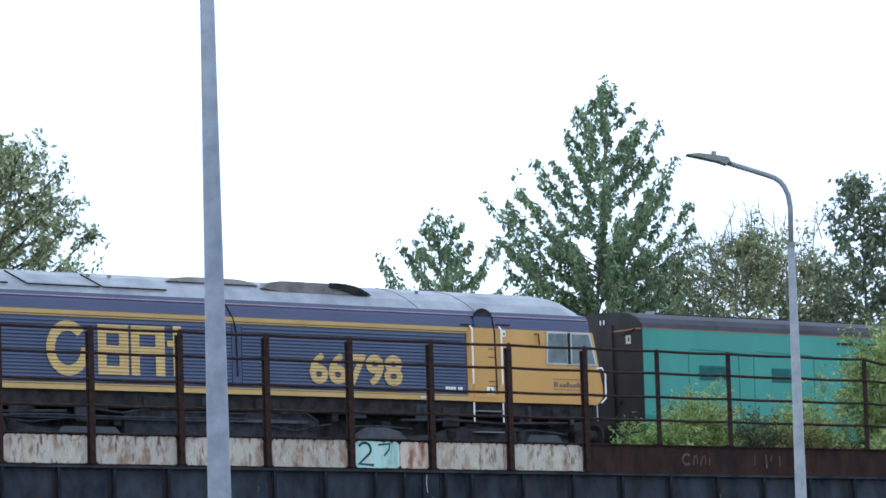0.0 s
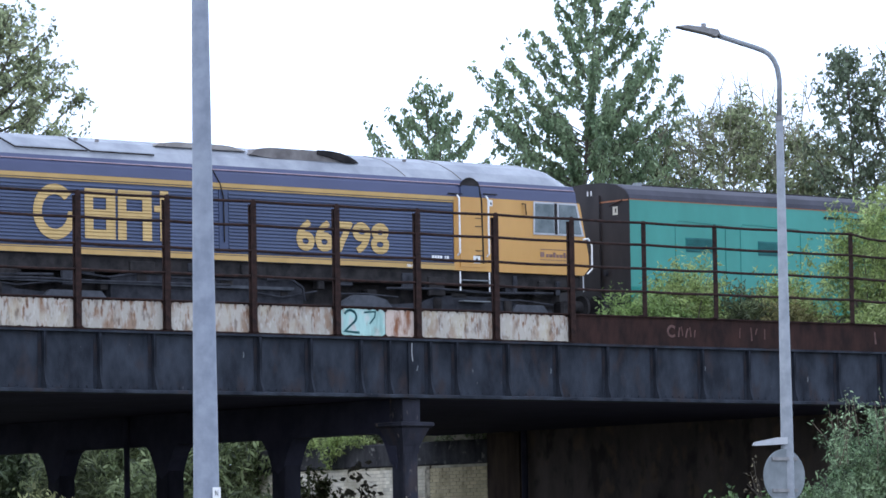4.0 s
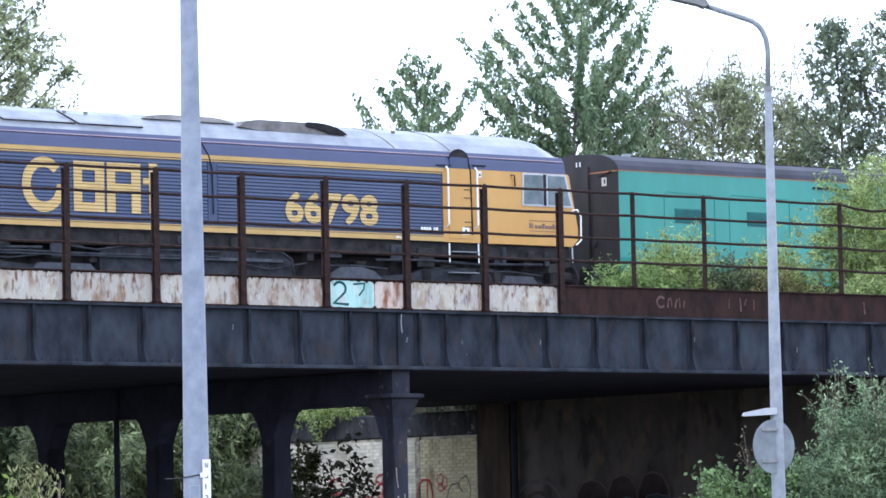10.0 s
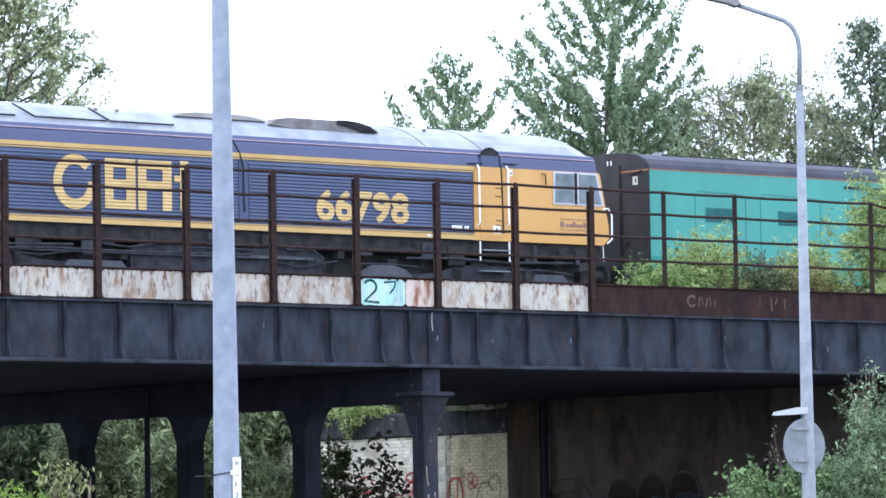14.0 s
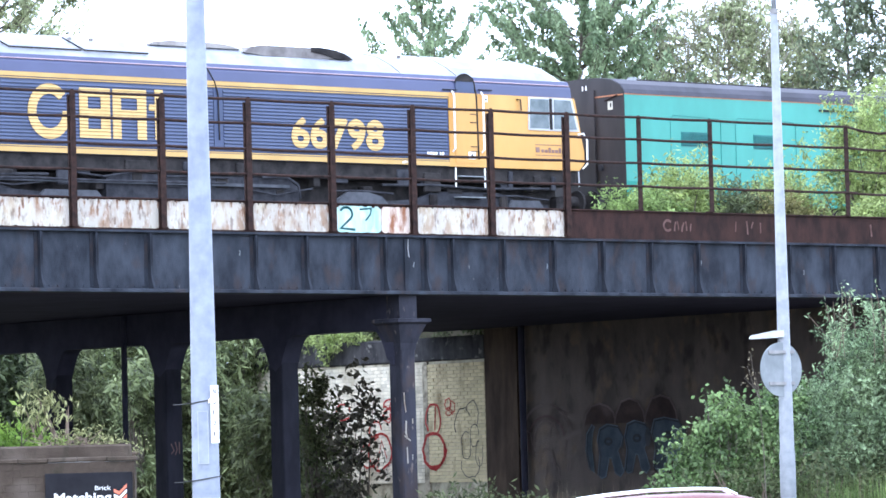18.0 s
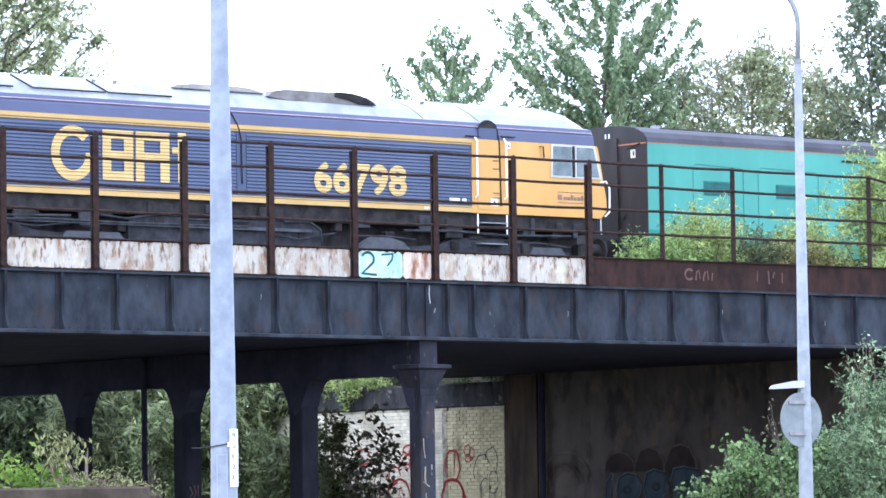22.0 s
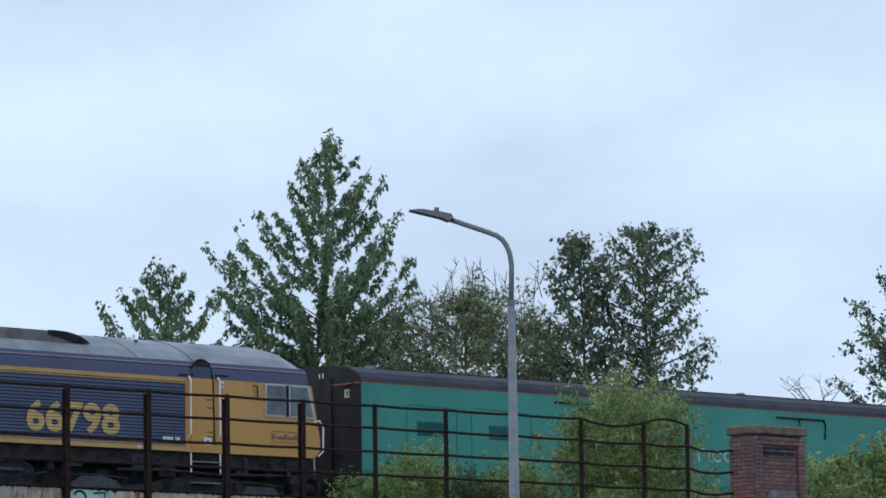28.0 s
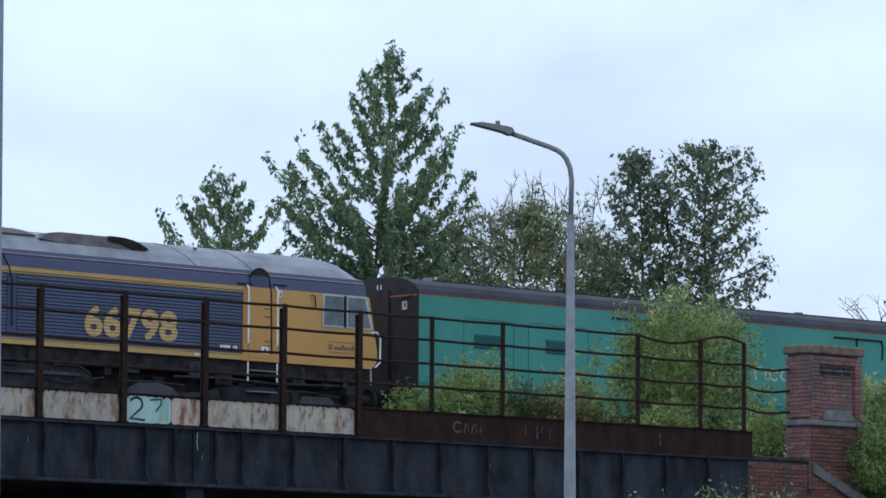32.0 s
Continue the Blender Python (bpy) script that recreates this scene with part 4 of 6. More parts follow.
# red and dark loops on the cream wall, drawn proud of the bricks
YC = -0.035
wob = random.Random(3)
for pts, r, m in [
    (arc(-70.35, 1.85, 0.4, 0.4, 0, 360, 20), 0.035, M_GRAFRED), (arc(-70.5, 2.35, 0.22, 0.2, 0, 300), 0.028, M_GRAFRED), (arc(-70.75, 1.75, 0.3, 0.25, 120, 330), 0.03, M_GRAFRED), ([(-70.45, 1.5), (-70.3, 2.1), (-70.1, 1.7)], 0.02, M_GRAFRED), ([(-70.6, 2.5), (-70.55, 3.0)], 0.02, M_GRAFTAN), (arc(-69.98, 2.90, 0.2, 0.10, 0, 350), 0.028, M_GRAFRED), (arc(-69.85, 2.82, 0.13, 0.13, 60, 420), 0.024, M_GRAFRED), (arc(-70.0, 2.68, 0.22, 0.09, 0, 360), 0.028, M_GRAFRED), (arc(-69.83, 2.62, 0.12, 0.12, 30, 300), 0.024, M_GRAFRED), ([(-70.2, 2.55), (-70.0, 2.5), (-69.9, 2.58), (-69.75, 2.45)], 0.02, M_GRAFRED),
    (arc(-71.6, 2.75, 0.25, 0.18, 0, 320), 0.03, M_GRAFRED), (arc(-68.5, 1.85, 0.38, 0.37, 0, 360, 20), 0.045, M_GRAFRED), (arc(-68.5, 1.82, 0.36, 0.36, 200, 380, 14), 0.045, M_GRAFRED),
    (arc(-68.5, 2.52, 0.25, 0.33, -60, 230), 0.03, M_GRAFRED), ([(-68.45, 2.3), (-68.42, 2.8)], 0.02, M_GRAFRED), (arc(-68.0, 2.84, 0.10, 0.10, 0, 360), 0.016, M_GRAFRED), (arc(-67.86, 2.76, 0.09, 0.12, 40, 400), 0.014, M_GRAFRED), (arc(-67.95, 2.66, 0.12, 0.06, 0, 340), 0.014, M_GRAFRED),
    (arc(-67.5, 2.35, 0.28, 0.4, 30, 200), 0.018, M_GRAFDK), (arc(-67.2, 2.6, 0.2, 0.3, -60, 170), 0.018, M_GRAFDK), (arc(-67.42, 1.95, 0.16, 0.30, 60, 380), 0.016, M_GRAFDK), (arc(-67.15, 2.15, 0.14, 0.26, 0, 330), 0.014, M_GRAFDK), (arc(-67.0, 1.75, 0.12, 0.28, 90, 400), 0.014, M_GRAFDK), (arc(-67.3, 1.5, 0.3, 0.25, 160, 400), 0.018, M_GRAFDK),
]:
    pts = [(x + wob.gauss(0, 0.014), z + wob.gauss(0, 0.014)) for x, z in pts]
    on_abut(scrawl(pts, r * (0.74 if m is M_GRAFRED else 0.58), m, "spray_mark", abut, YC, "red spray loop" if m is M_GRAFRED else "thin dark spray scribble"))

wing = thing("wing_wall", tw(0, 0), "sloping red brick wing wall, white-painted below, with stone coping", "wall", kind="structure")
PU = 59.95
bm = bmesh.new()
prism(bm, [(PU + 0.02, 4.22), (PU + 0.02, 5.2), (66.0, 2.78), (66.0, 2.6), (63.9, 3.6), (62.3, 4.22)], F + 0.06, F + 0.5, axis="y")
part("brick_core", bm, M_MORTAR, wing)
bm = bmesh.new()
prism(bm, [(PU + 0.02, 5.20), (PU + 0.02, 5.40), (66.0, 2.98), (66.0, 2.78)], F - 0.06, F + 0.55, axis="y")
part("coping", bm, M_COPINGMID, wing, "grey weathered stone coping")
bm = bmesh.new()
prism(bm, [(58.3, 0.0), (58.3, 4.215), (62.3, 4.215), (63.9, 3.5), (66.0, 2.5), (75, 1.0), (75, 0)], F + 0.03, F + 0.5, axis="y")
part("painted_core", bm, M_CREAMBACK, wing)
part("parapet_core", B(58.2, PU - 0.02, F + 0.1, F + 0.45, 4.22, 5.40), M_MORTAR, wing)
part("parapet_coping", B(58.18, PU - 0.02, F + 0.02, F + 0.5, 5.402, 5.49, bevel=0.02), M_COPINGDK, wing, "sooty stone coping")

pier = thing("brick_pier", tw(0, 0), "square red brick pier with stone cap and recessed panel at the bridge end", "pier", kind="structure")
part("core", B(PU + 0.03, PU + 1.47, F + 0.082, F + 0.62, 4.1, 7.45), M_MORTAR, pier)
part("cap", B(PU - 0.05, PU + 1.55, F - 0.05, F + 0.70, 7.455, 7.635, bevel=0.03), M_SANDCAP, pier, "sandy weathered stone cap")
part("band", B(PU - 0.04, PU + 1.54, F - 0.04, F + 0.69, 6.06, 6.17, bevel=0.02), M_COPING, pier, "grey stone band")
# flat dark plate before the bricks, painted as a slot's shade
part("slot", B(PU + 0.30, PU + 1.20, F + 0.018, F + 0.029, 7.05, 7.22), M_COPINGDK, pier, "dark plate painted as the slot's shade")
part("slot_lip", B(PU + 0.28, PU + 1.22, F - 0.012, F + 0.029, 7.125, 7.155, bevel=0.006), M_COPINGMID, pier)
part("slot_sill", B(PU + 0.36, PU + 1.14, F - 0.004, F + 0.029, 7.02, 7.046, bevel=0.006), M_COPINGMID, pier)
ledge = bmesh.new()
prism(ledge, [(PU + 0.30, 6.175), (PU + 1.24, 6.175), (PU + 1.24, 6.25), (PU + 1.16, 6.27), (PU + 1.12, 6.34), (PU + 1.04, 6.38), (PU + 0.77, 6.395), (PU + 0.52, 6.38), (PU + 0.42, 6.34), (PU + 0.38, 6.27), (PU + 0.30, 6.25)], F - 0.05, F + 0.029, axis="y")
part("ledge_stone", ledge, M_COPING, pier, "pale rounded ledge stone")

# ---- locomotive ----
LS, LC = 64.1, 65.42          # near side and centre line
loco = thing("diesel_locomotive", tw(0, 0), "dark blue diesel locomotive with orange-yellow cab standing on the bridge", "locomotive")


def mirror_y(prof):
    return prof + [(2 * LC - y, z) for y, z in prof[::-1]]


U0, UC, UN = 38.0, 54.78, 58.35
bm = bmesh.new()
prism(bm, mirror_y([(LS + 0.02, 7.64), (LS + 0.02, 9.16)]), U0, UC)
part("body", bm, M_BLUE, loco, "dark blue ribbed body side")
RIB_Z, RIB_P, RIBS = 7.82, 0.067, 18
rib_prof = [(LS + 0.014, 0.034), (LS - 0.004, -0.006), (LS - 0.004, -0.016), (LS + 0.014, -0.020)]
rib = done(prism(bmesh.new(), rib_prof, U0 + 0.1, 48.72), "side_rib", M_BLUE)
rib2 = done(prism(bmesh.new(), rib_prof, 48.98, UC - 0.06), "side_rib", M_BLUE)
for k in range(RIBS):
    part("side_rib", rib, None, loco, loc=(0, 0, RIB_Z + k * RIB_P))
    part("side_rib", rib2, None, loco, loc=(0, 0, RIB_Z + k * RIB_P))
part("lower_stripe", B(U0, UC, LS - 0.008, LS + 0.018, 7.645, 7.738), M_STRIPE, loco, "golden yellow sill stripe")
part("sill_line", B(U0, UC, LS - 0.006, LS + 0.018, 7.752, 7.772), M_STRIPE, loco)
part("upper_stripe", B(U0, UC, LS - 0.008, LS + 0.018, 9.075, 9.158), M_STRIPE, loco, "golden yellow cantrail stripe")
part("upper_line", B(U0, UC, LS - 0.006, LS + 0.018, 9.035, 9.057), M_STRIPE, loco)
bm = bmesh.new()
prism(bm, mirror_y([(LS + 0.0, 9.162), (LS + 0.03, 9.35), (LS + 0.11, 9.51)]), U0, UN - 0.17)
part("cantrail", bm, M_BLUEV, loco, "blue cantrail band")
part("fine_line", T([(U0, LS + 0.045, 9.42), (UN - 0.2, LS + 0.045, 9.42)], 0.012, 6), M_PINK, loco, "thin pale red line")
bm = bmesh.new()
roofp = [(LS + 0.112, 9.512), (LS + 0.26, 9.70), (LS + 0.5, 9.87), (LS + 0.85, 9.98), (LS + 1.2, 10.02)]
secs = [(U0, 0.0, 1.0), (54.3, 0.0, 1.0), (57.3, 0.0, 1.0), (57.75, -0.04, 0.97), (58.0, -0.13, 0.9), (58.17, -0.28, 0.8)]
rings = []
for u, dz, sc in secs:
    full = mirror_y(roofp)
    rings.append([bm.verts.new((u, LC + (y - LC) * (0.35 + 0.65 * sc if z > 9.6 else 1), max(9.512, 9.512 + (z - 9.512) * (1 + dz * 2.6)))) for y, z in full])
for ra, rb in zip(rings, rings[1:]):
    for k in range(len(ra) - 1):
        bm.faces.new((ra[k], ra[k + 1], rb[k + 1], rb[k]))
bm.faces.new(rings[0])
bm.faces.new(rings[-1][::-1])
part("roof", bm, M_ROOF, loco, "dusty light grey curved roof", smooth=False)
# roof fittings
for a, b, z, h, y0, m in ((47.5, 49.75, 9.86, 0.10, 0.41, M_ROOFSUN),):
    bm = bmesh.new()
    prism(bm, [(a, z), (b, z), (b - 0.35, z + h * 0.8), (b - 0.6, z + h), (a + 0.5, z + h), (a + 0.12, z + h * 0.6)], LS + y0, 2 * LC - LS - y0, axis="y")
    part("roof_housing", bm, m, loco, "pale roof housing, sunlight put into its colour")
bm = bmesh.new()
prism(bm, [(49.75, 9.80), (50.3, 9.745), (52.45, 9.745), (52.1, 9.93), (51.85, 9.955), (50.25, 9.96), (49.95, 9.92)], LS + 0.31, 2 * LC - LS - 0.31, axis="y")
part("roof_housing", bm, M_ROOFMID, loco, "brown-grey roof housing with a curved end")
bm = bmesh.new()
prism(bm, [(51.45, 9.88), (51.75, 9.84), (52.1, 9.75), (52.5, 9.745), (52.42, 9.80), (52.27, 9.87), (52.08, 9.925), (51.85, 9.957), (51.6, 9.967), (51.45, 9.965)], LS + 0.26, LS + 0.308, axis="y")
part("exhaust_cowl", bm, M_UNDER, loco, "black exhaust cowl")
for a, b in ((41.6, 43.6), (43.7, 45.72), (45.45, 47.3)):
    part("hatch_seam", T([(a, LS + 0.42, 9.90), (a + 0.35, LS + 0.17, 9.645), (b, LS + 0.17, 9.645)], 0.018, 5), M_UNDER, loco, "dark roof hatch seam")
for u in (53.6, 55.1):
    part("roof_seam", T([(u, LS + 0.115, 9.53), (u - 0.15, LS + 0.26, 9.705), (u - 0.3, LS + 0.5, 9.872), (u - 0.5, LS + 0.85, 9.985)], 0.009, 5), M_ROOFMID, loco)
for u in (45.6, 46.1, 47.7, 53.8):
    part("roof_eye", B(u, u + 0.06, LS + 0.40, LS + 0.45, 9.86, 9.915), M_ROOFMID, loco)
# panel joint with drain pipe
part("panel_joint", B(48.74, 48.96, LS + 0.004, LS + 0.019, 7.79, 9.04), M_BLUE, loco)
part("drain_pipe", T([(48.45, LS + 0.13, 9.55), (48.62, LS + 0.03, 9.4), (48.76, LS - 0.01, 9.15), (48.84, LS - 0.012, 8.9), (48.86, LS - 0.012, 8.0)], 0.014, 6), M_UNDER, loco)
# cab
bm = bmesh.new()
prism(bm, [(UC + 0.002, 7.64), (UN, 7.64), (UN + 0.16, 7.80), (UN + 0.15, 8.05), (UN - 0.07, 9.10), (UN - 0.1, 9.16), (UC + 0.002, 9.16)], LS + 0.0, 2 * LC - LS, axis="y")
cab = part("cab", bm, M_YELLOW, loco, "orange-yellow cab")
win = bmesh.new()
prism(win, [(56.94, 8.46), (58.36, 8.46), (58.17, 9.15), (56.96, 9.15)], LS - 0.022, LS - 0.002, axis="y")
wf = part("side_window", win, M_LIGHTBOX, cab, "pale grey window frame")
for o in ([(56.98, 8.50), (57.51, 8.50), (57.51, 9.11), (57.0, 9.11)], [(57.66, 8.50), (58.29, 8.50), (58.125, 9.11), (57.66, 9.11)]):
    part("pane", prism(bmesh.new(), o, LS - 0.03, LS - 0.023, axis="y"), M_CABGLASS, wf)
part("window_bar", B(57.53, 57.60, LS - 0.036, LS - 0.023, 8.48, 9.13), M_UNDER, wf, "dark sliding bar")
part("window_grip", T([(56.62, LS - 0.03, 9.08), (56.7, LS - 0.05, 9.08), (56.72, LS - 0.05, 8.85)], 0.016, 6), M_RUSTRAIL, cab)
door = part("cab_door", B(54.93, 55.52, LS - 0.014, LS - 0.002, 7.72, 9.16), M_YELLOW, cab)
arch_o = [(54.98, 9.165)] + [(55.22 + 0.25 * math.cos(a), 9.30 + 0.24 * math.sin(a)) for a in [math.pi * (1 - k / 10) for k in range(11)]] + [(55.47, 9.165)]
part("door_arch", prism(bmesh.new(), arch_o, LS - 0.006, LS + 0.05, axis="y"), M_BLUE, cab, "blue arched door head")
# dark crescent stands in for the shade under the door's arch
part("arch_shadow_gap", prism(bmesh.new(), [(55.22 + 0.25 * math.cos(a), 9.40 + 0.15 * math.sin(a)) for a in [math.pi * k / 10 for k in range(11)]], LS - 0.016, LS - 0.007, axis="y"), M_UNDER, cab, "dark crescent painted as shade in the door head")
part("arch_seal", T([(55.22 + 0.27 * math.cos(a), LS + 0.0, 9.30 + 0.25 * math.sin(a)) for a in [math.pi * (0.9 - k / 10) for k in range(10)]] + [(55.52, LS - 0.015, 9.1), (55.55, LS - 0.015, 7.8)], 0.02, 6), M_UNDER, cab, "black door seal")
part("gutter", B(54.62, 55.0, LS - 0.03, LS + 0.0, 9.205, 9.225), M_UNDER, cab)
part("gutter", B(55.58, 55.95, LS - 0.03, LS + 0.0, 9.235, 9.255), M_UNDER, cab)
for z in (8.72, 8.55, 8.05, 7.95):
    part("door_hinge", B(55.34, 55.51, LS - 0.025, LS - 0.015, z, z + 0.022), M_HINGE, door)
label = part("door_label", B(55.27, 55.46, LS - 0.02, LS - 0.016, 7.80, 7.95), M_WHITE, door, "white warning label")
part("label_mark", prism(bmesh.new(), [(55.31, 7.83), (55.42, 7.83), (55.365, 7.92)], LS - 0.023, LS - 0.021, axis="y"), M_UNDER, label)
label = part("warning_label", B(55.74, 55.83, LS - 0.008, LS - 0.002, 9.0, 9.13), M_WHITE, cab, "white warning label")
part("label_mark", prism(bmesh.new(), [(55.755, 9.03), (55.815, 9.03), (55.785, 9.10)], LS - 0.011, LS - 0.009, axis="y"), M_UNDER, label)
for u in (54.87, 55.66):
    part("handrail", T([(u, LS - 0.0, 9.2), (u, LS - 0.07, 9.12), (u, LS - 0.07, 8.0), (u, LS, 7.95)], 0.021, 6), M_WHITE, cab, "white grab rail")
    part("step_rail", T([(u + 0.03, LS - 0.03, 7.62), (u + 0.03, LS - 0.03, 7.22)], 0.018, 6), M_WHITE, loco, "white step rail")
for z in (7.43, 7.0):
    part("step", B(54.95, 55.66, LS - 0.085, LS + 0.15, z, z + 0.022), M_SIGNBACK, loco, "worn grey metal step")
part("end_handrail", T([(UN - 0.02, LS - 0.01, 8.40), (UN + 0.10, LS - 0.05, 8.42), (UN + 0.19, LS - 0.06, 8.28), (UN + 0.19, LS - 0.05, 7.78), (UN + 0.08, LS - 0.02, 7.68)], 0.020, 6), M_WHITE, cab, "white end handrail")
part("step_rail", T([(UN - 0.05, LS - 0.03, 7.62), (UN - 0.04, LS - 0.03, 7.3)], 0.015, 6), M_LIGHTBOX, loco)
for z in (8.15, 7.93):
    part("name_line", B(57.13, 57.93, LS - 0.008, LS - 0.002, z, z + 0.012), M_GRAFTAN, cab)
for k, (a, b) in enumerate(((57.13, 57.24), (57.29, 57.36), (57.38, 57.47), (57.49, 57.56), (57.58, 57.65), (57.67, 57.76), (57.78, 57.84), (57.86, 57.92))):
    part("name_bar", B(a, b, LS - 0.008, LS - 0.002, 7.995, 8.06 + 0.04 * (k % 3 == 0)), M_GRAFTAN, cab)
for k, (a, b) in enumerate(((54.16, 54.22), (54.235, 54.29), (54.305, 54.36), (54.375, 54.43), (54.50, 54.53), (54.55, 54.61))):
    part("name_bar", B(a, b, LS - 0.018, LS - 0.013, 7.855, 7.925), M_WHITE, loco, "small worn white name letter")
part("sill_label", B(53.5, 53.66, LS - 0.008, LS - 0.004, 7.67, 7.72), M_WHITE, loco)
part("sill_label", B(45.3, 45.42, LS - 0.008, LS - 0.004, 7.70, 7.75), M_WHITE, loco)


def drape(ob):
    """Lays a flat vinyl shape over the body's ribs."""
    off = ob.location.copy()
    bm = bmesh.new()
    bm.from_mesh(ob.data)
    bmesh.ops.delete(bm, geom=[f for f in bm.faces if f.normal.y > -0.7], context="FACES")
    for k in range(RIBS):
        for dz in (-0.020, -0.016, -0.006, 0.034):
            bmesh.ops.bisect_plane(bm, geom=bm.verts[:] + bm.edges[:] + bm.faces[:], plane_co=(0, 0, RIB_Z + k * RIB_P + dz - off.z), plane_no=(0, 0, 1))
    for v in bm.verts:
        h = (v.co.z + off.z - RIB_Z + 0.020) % RIB_P - 0.020
        deep = 0.0 if -0.016 <= h < -0.006 else (h + 0.006) / 0.040 if -0.006 <= h < 0.034 else 1.0
        v.co.y += 0.004 + 0.010 * min(1.0, max(0.0, deep))
    bm.to_mesh(ob.data)
    bm.free()
    return ob


drape(lettering("66798", 0.58, M_GOLD, "running_number", loco, (50.68, LS - 0.016, 7.94), 2.33, "golden yellow painted running number", bold=0.05))


def ringshape(cx, cz, rx, rz, w, a0=0.0, a1=360.0, n=36):
    bm = bmesh.new()
    o = [(cx + rx * math.cos(radians(a0 + (a1 - a0) * k / n)), cz + rz * math.sin(radians(a0 + (a1 - a0) * k / n))) for k in range(n + 1)]
    i = [(cx + (rx - w) * math.cos(radians(a0 + (a1 - a0) * k / n)), cz + (rz - w) * math.sin(radians(a0 + (a1 - a0) * k / n))) for k in range(n + 1)]
    for k in range(n):
        q = [bm.verts.new((x, LS - 0.018, z)) for x, z in (o[k], o[k + 1], i[k + 1], i[k])]
        bm.faces.new(q)
    bmesh.ops.remove_doubles(bm, verts=bm.verts, dist=1e-5)
    bmesh.ops.solidify(bm, geom=bm.faces[:], thickness=0.003)
    return bm


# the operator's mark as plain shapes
drape(part("logo_ring", ringshape(44.83, 8.43, 0.50, 0.53, 0.2, 42, 362), M_GOLD, loco, "golden yellow logo shape"))
for a, b in ((45.52, 46.24), (46.30, 47.10)):
    drape(part("logo_block", B(a, b, LS - 0.020, LS - 0.013, 8.74, 8.91), M_GOLD, loco))
    drape(part("logo_block", B(a, b, LS - 0.020, LS - 0.013, 8.36, 8.51), M_GOLD, loco))
    drape(part("logo_block", B(a, a + 0.2, LS - 0.019, LS - 0.0125, 7.95, 8.905), M_GOLD, loco))
    drape(part("logo_block", B(b - 0.22, b, LS - 0.019, LS - 0.0125, 7.95, 8.905), M_GOLD, loco))
drape(part("logo_block", B(45.72, 46.02, LS - 0.020, LS - 0.013, 7.95, 8.12), M_GOLD, loco))
drape(part("logo_bar", B(47.3, 47.5, LS - 0.020, LS - 0.013, 7.96, 8.93), M_GOLD, loco))
drape(part("logo_bar", B(47.16, 47.3, LS - 0.020, LS - 0.013, 8.52, 8.64), M_GOLD, loco))
# underframe, tank and bogies
part("underframe", B(U0, UN - 0.05, LS + 0.08, 2 * LC - LS - 0.08, 7.32, 7.638), M_UNDER, loco, "grimy black underframe")
bm = bmesh.new()
prism(bm, [(46.2, 6.35), (50.9, 6.35), (50.9, 7.2), (50.7, 7.31), (46.4, 7.31), (46.2, 7.2)], LS + 0.12, 2 * LC - LS - 0.12, axis="y")
part("under_core", B(U0 + 0.4, UN - 0.3, LS + 0.45, 2 * LC - LS - 0.45, 6.3, 7.318), M_UNDER, loco, "black machinery between the bogies")
part("fuel_tank", bm, M_UNDER2, loco, "grimy black fuel tank")


def bogie(uc):
    bm = bmesh.new()
    prism(bm, [(uc - 2.4, 6.62), (uc - 2.2, 6.9), (uc - 1.4, 6.95), (uc - 0.9, 7.12), (uc + 0.9, 7.12), (uc + 1.4, 6.95), (uc + 2.2, 6.9), (uc + 2.4, 6.62), (uc + 1.4, 6.55), (uc - 1.4, 6.55)], LS + 0.1, LS + 0.26, axis="y")
    b = part("bogie", bm, M_UNDER2, loco, "dusty grey bogie frame")
    for k in (-1.85, 0.0, 1.85):
        part("axlebox", B(uc + k - 0.2, uc + k + 0.2, LS + 0.02, LS + 0.12, 6.45, 6.85, bevel=0.03), M_UNDER2, b)
        part("wheel", T([(uc + k, LS + 0.52, 6.62), (uc + k, LS + 0.64, 6.62)], 0.53, 24), M_UNDER, b)
    for k in (-0.95, 0.95):
        part("spring", T([(uc + k, LS + 0.06, 6.6), (uc + k, LS + 0.06, 7.05)], 0.09, 10), M_UNDER, b)
    part("brake_pipe", T([(uc - 2.3, LS + 0.05, 7.22), (uc - 1.0, LS + 0.03, 7.25), (uc + 0.4, LS + 0.05, 7.2), (uc + 2.2, LS + 0.04, 7.24)], 0.025, 6), M_UNDER2, b)


bogie(55.3)
bogie(42.6)
bm = bmesh.new()
prism(bm, [(51.6, 6.45), (53.35, 6.45), (53.2, 6.75), (52.95, 6.98), (52.6, 7.06), (52.1, 7.06), (51.85, 6.92)], LS + 0.0, LS + 0.12, axis="y")
part("sand_box", bm, M_DUST, loco, "dusty blue-grey equipment box")
for u0, u1, z1 in ((56.35, 57.40, 6.98), (38.9, 40.6, 6.92), (44.6, 46.1, 6.95)):
    bm = bmesh.new()
    prism(bm, [(u0, 6.45), (u1, 6.45), (u1 - 0.05, 6.8), (u1 - 0.2, z1), (u0 + 0.12, z1), (u0, 6.85)], LS + 0.0, LS + 0.10, axis="y")
    part("axle_cover", bm, M_DUST, loco, "dusty blue-grey axle cover")
part("solebar_angle", B(U0 + 0.3, 50.6, LS + 0.02, LS + 0.08, 7.10, 7.16), M_DUST, loco, "dusty grey angle bar")
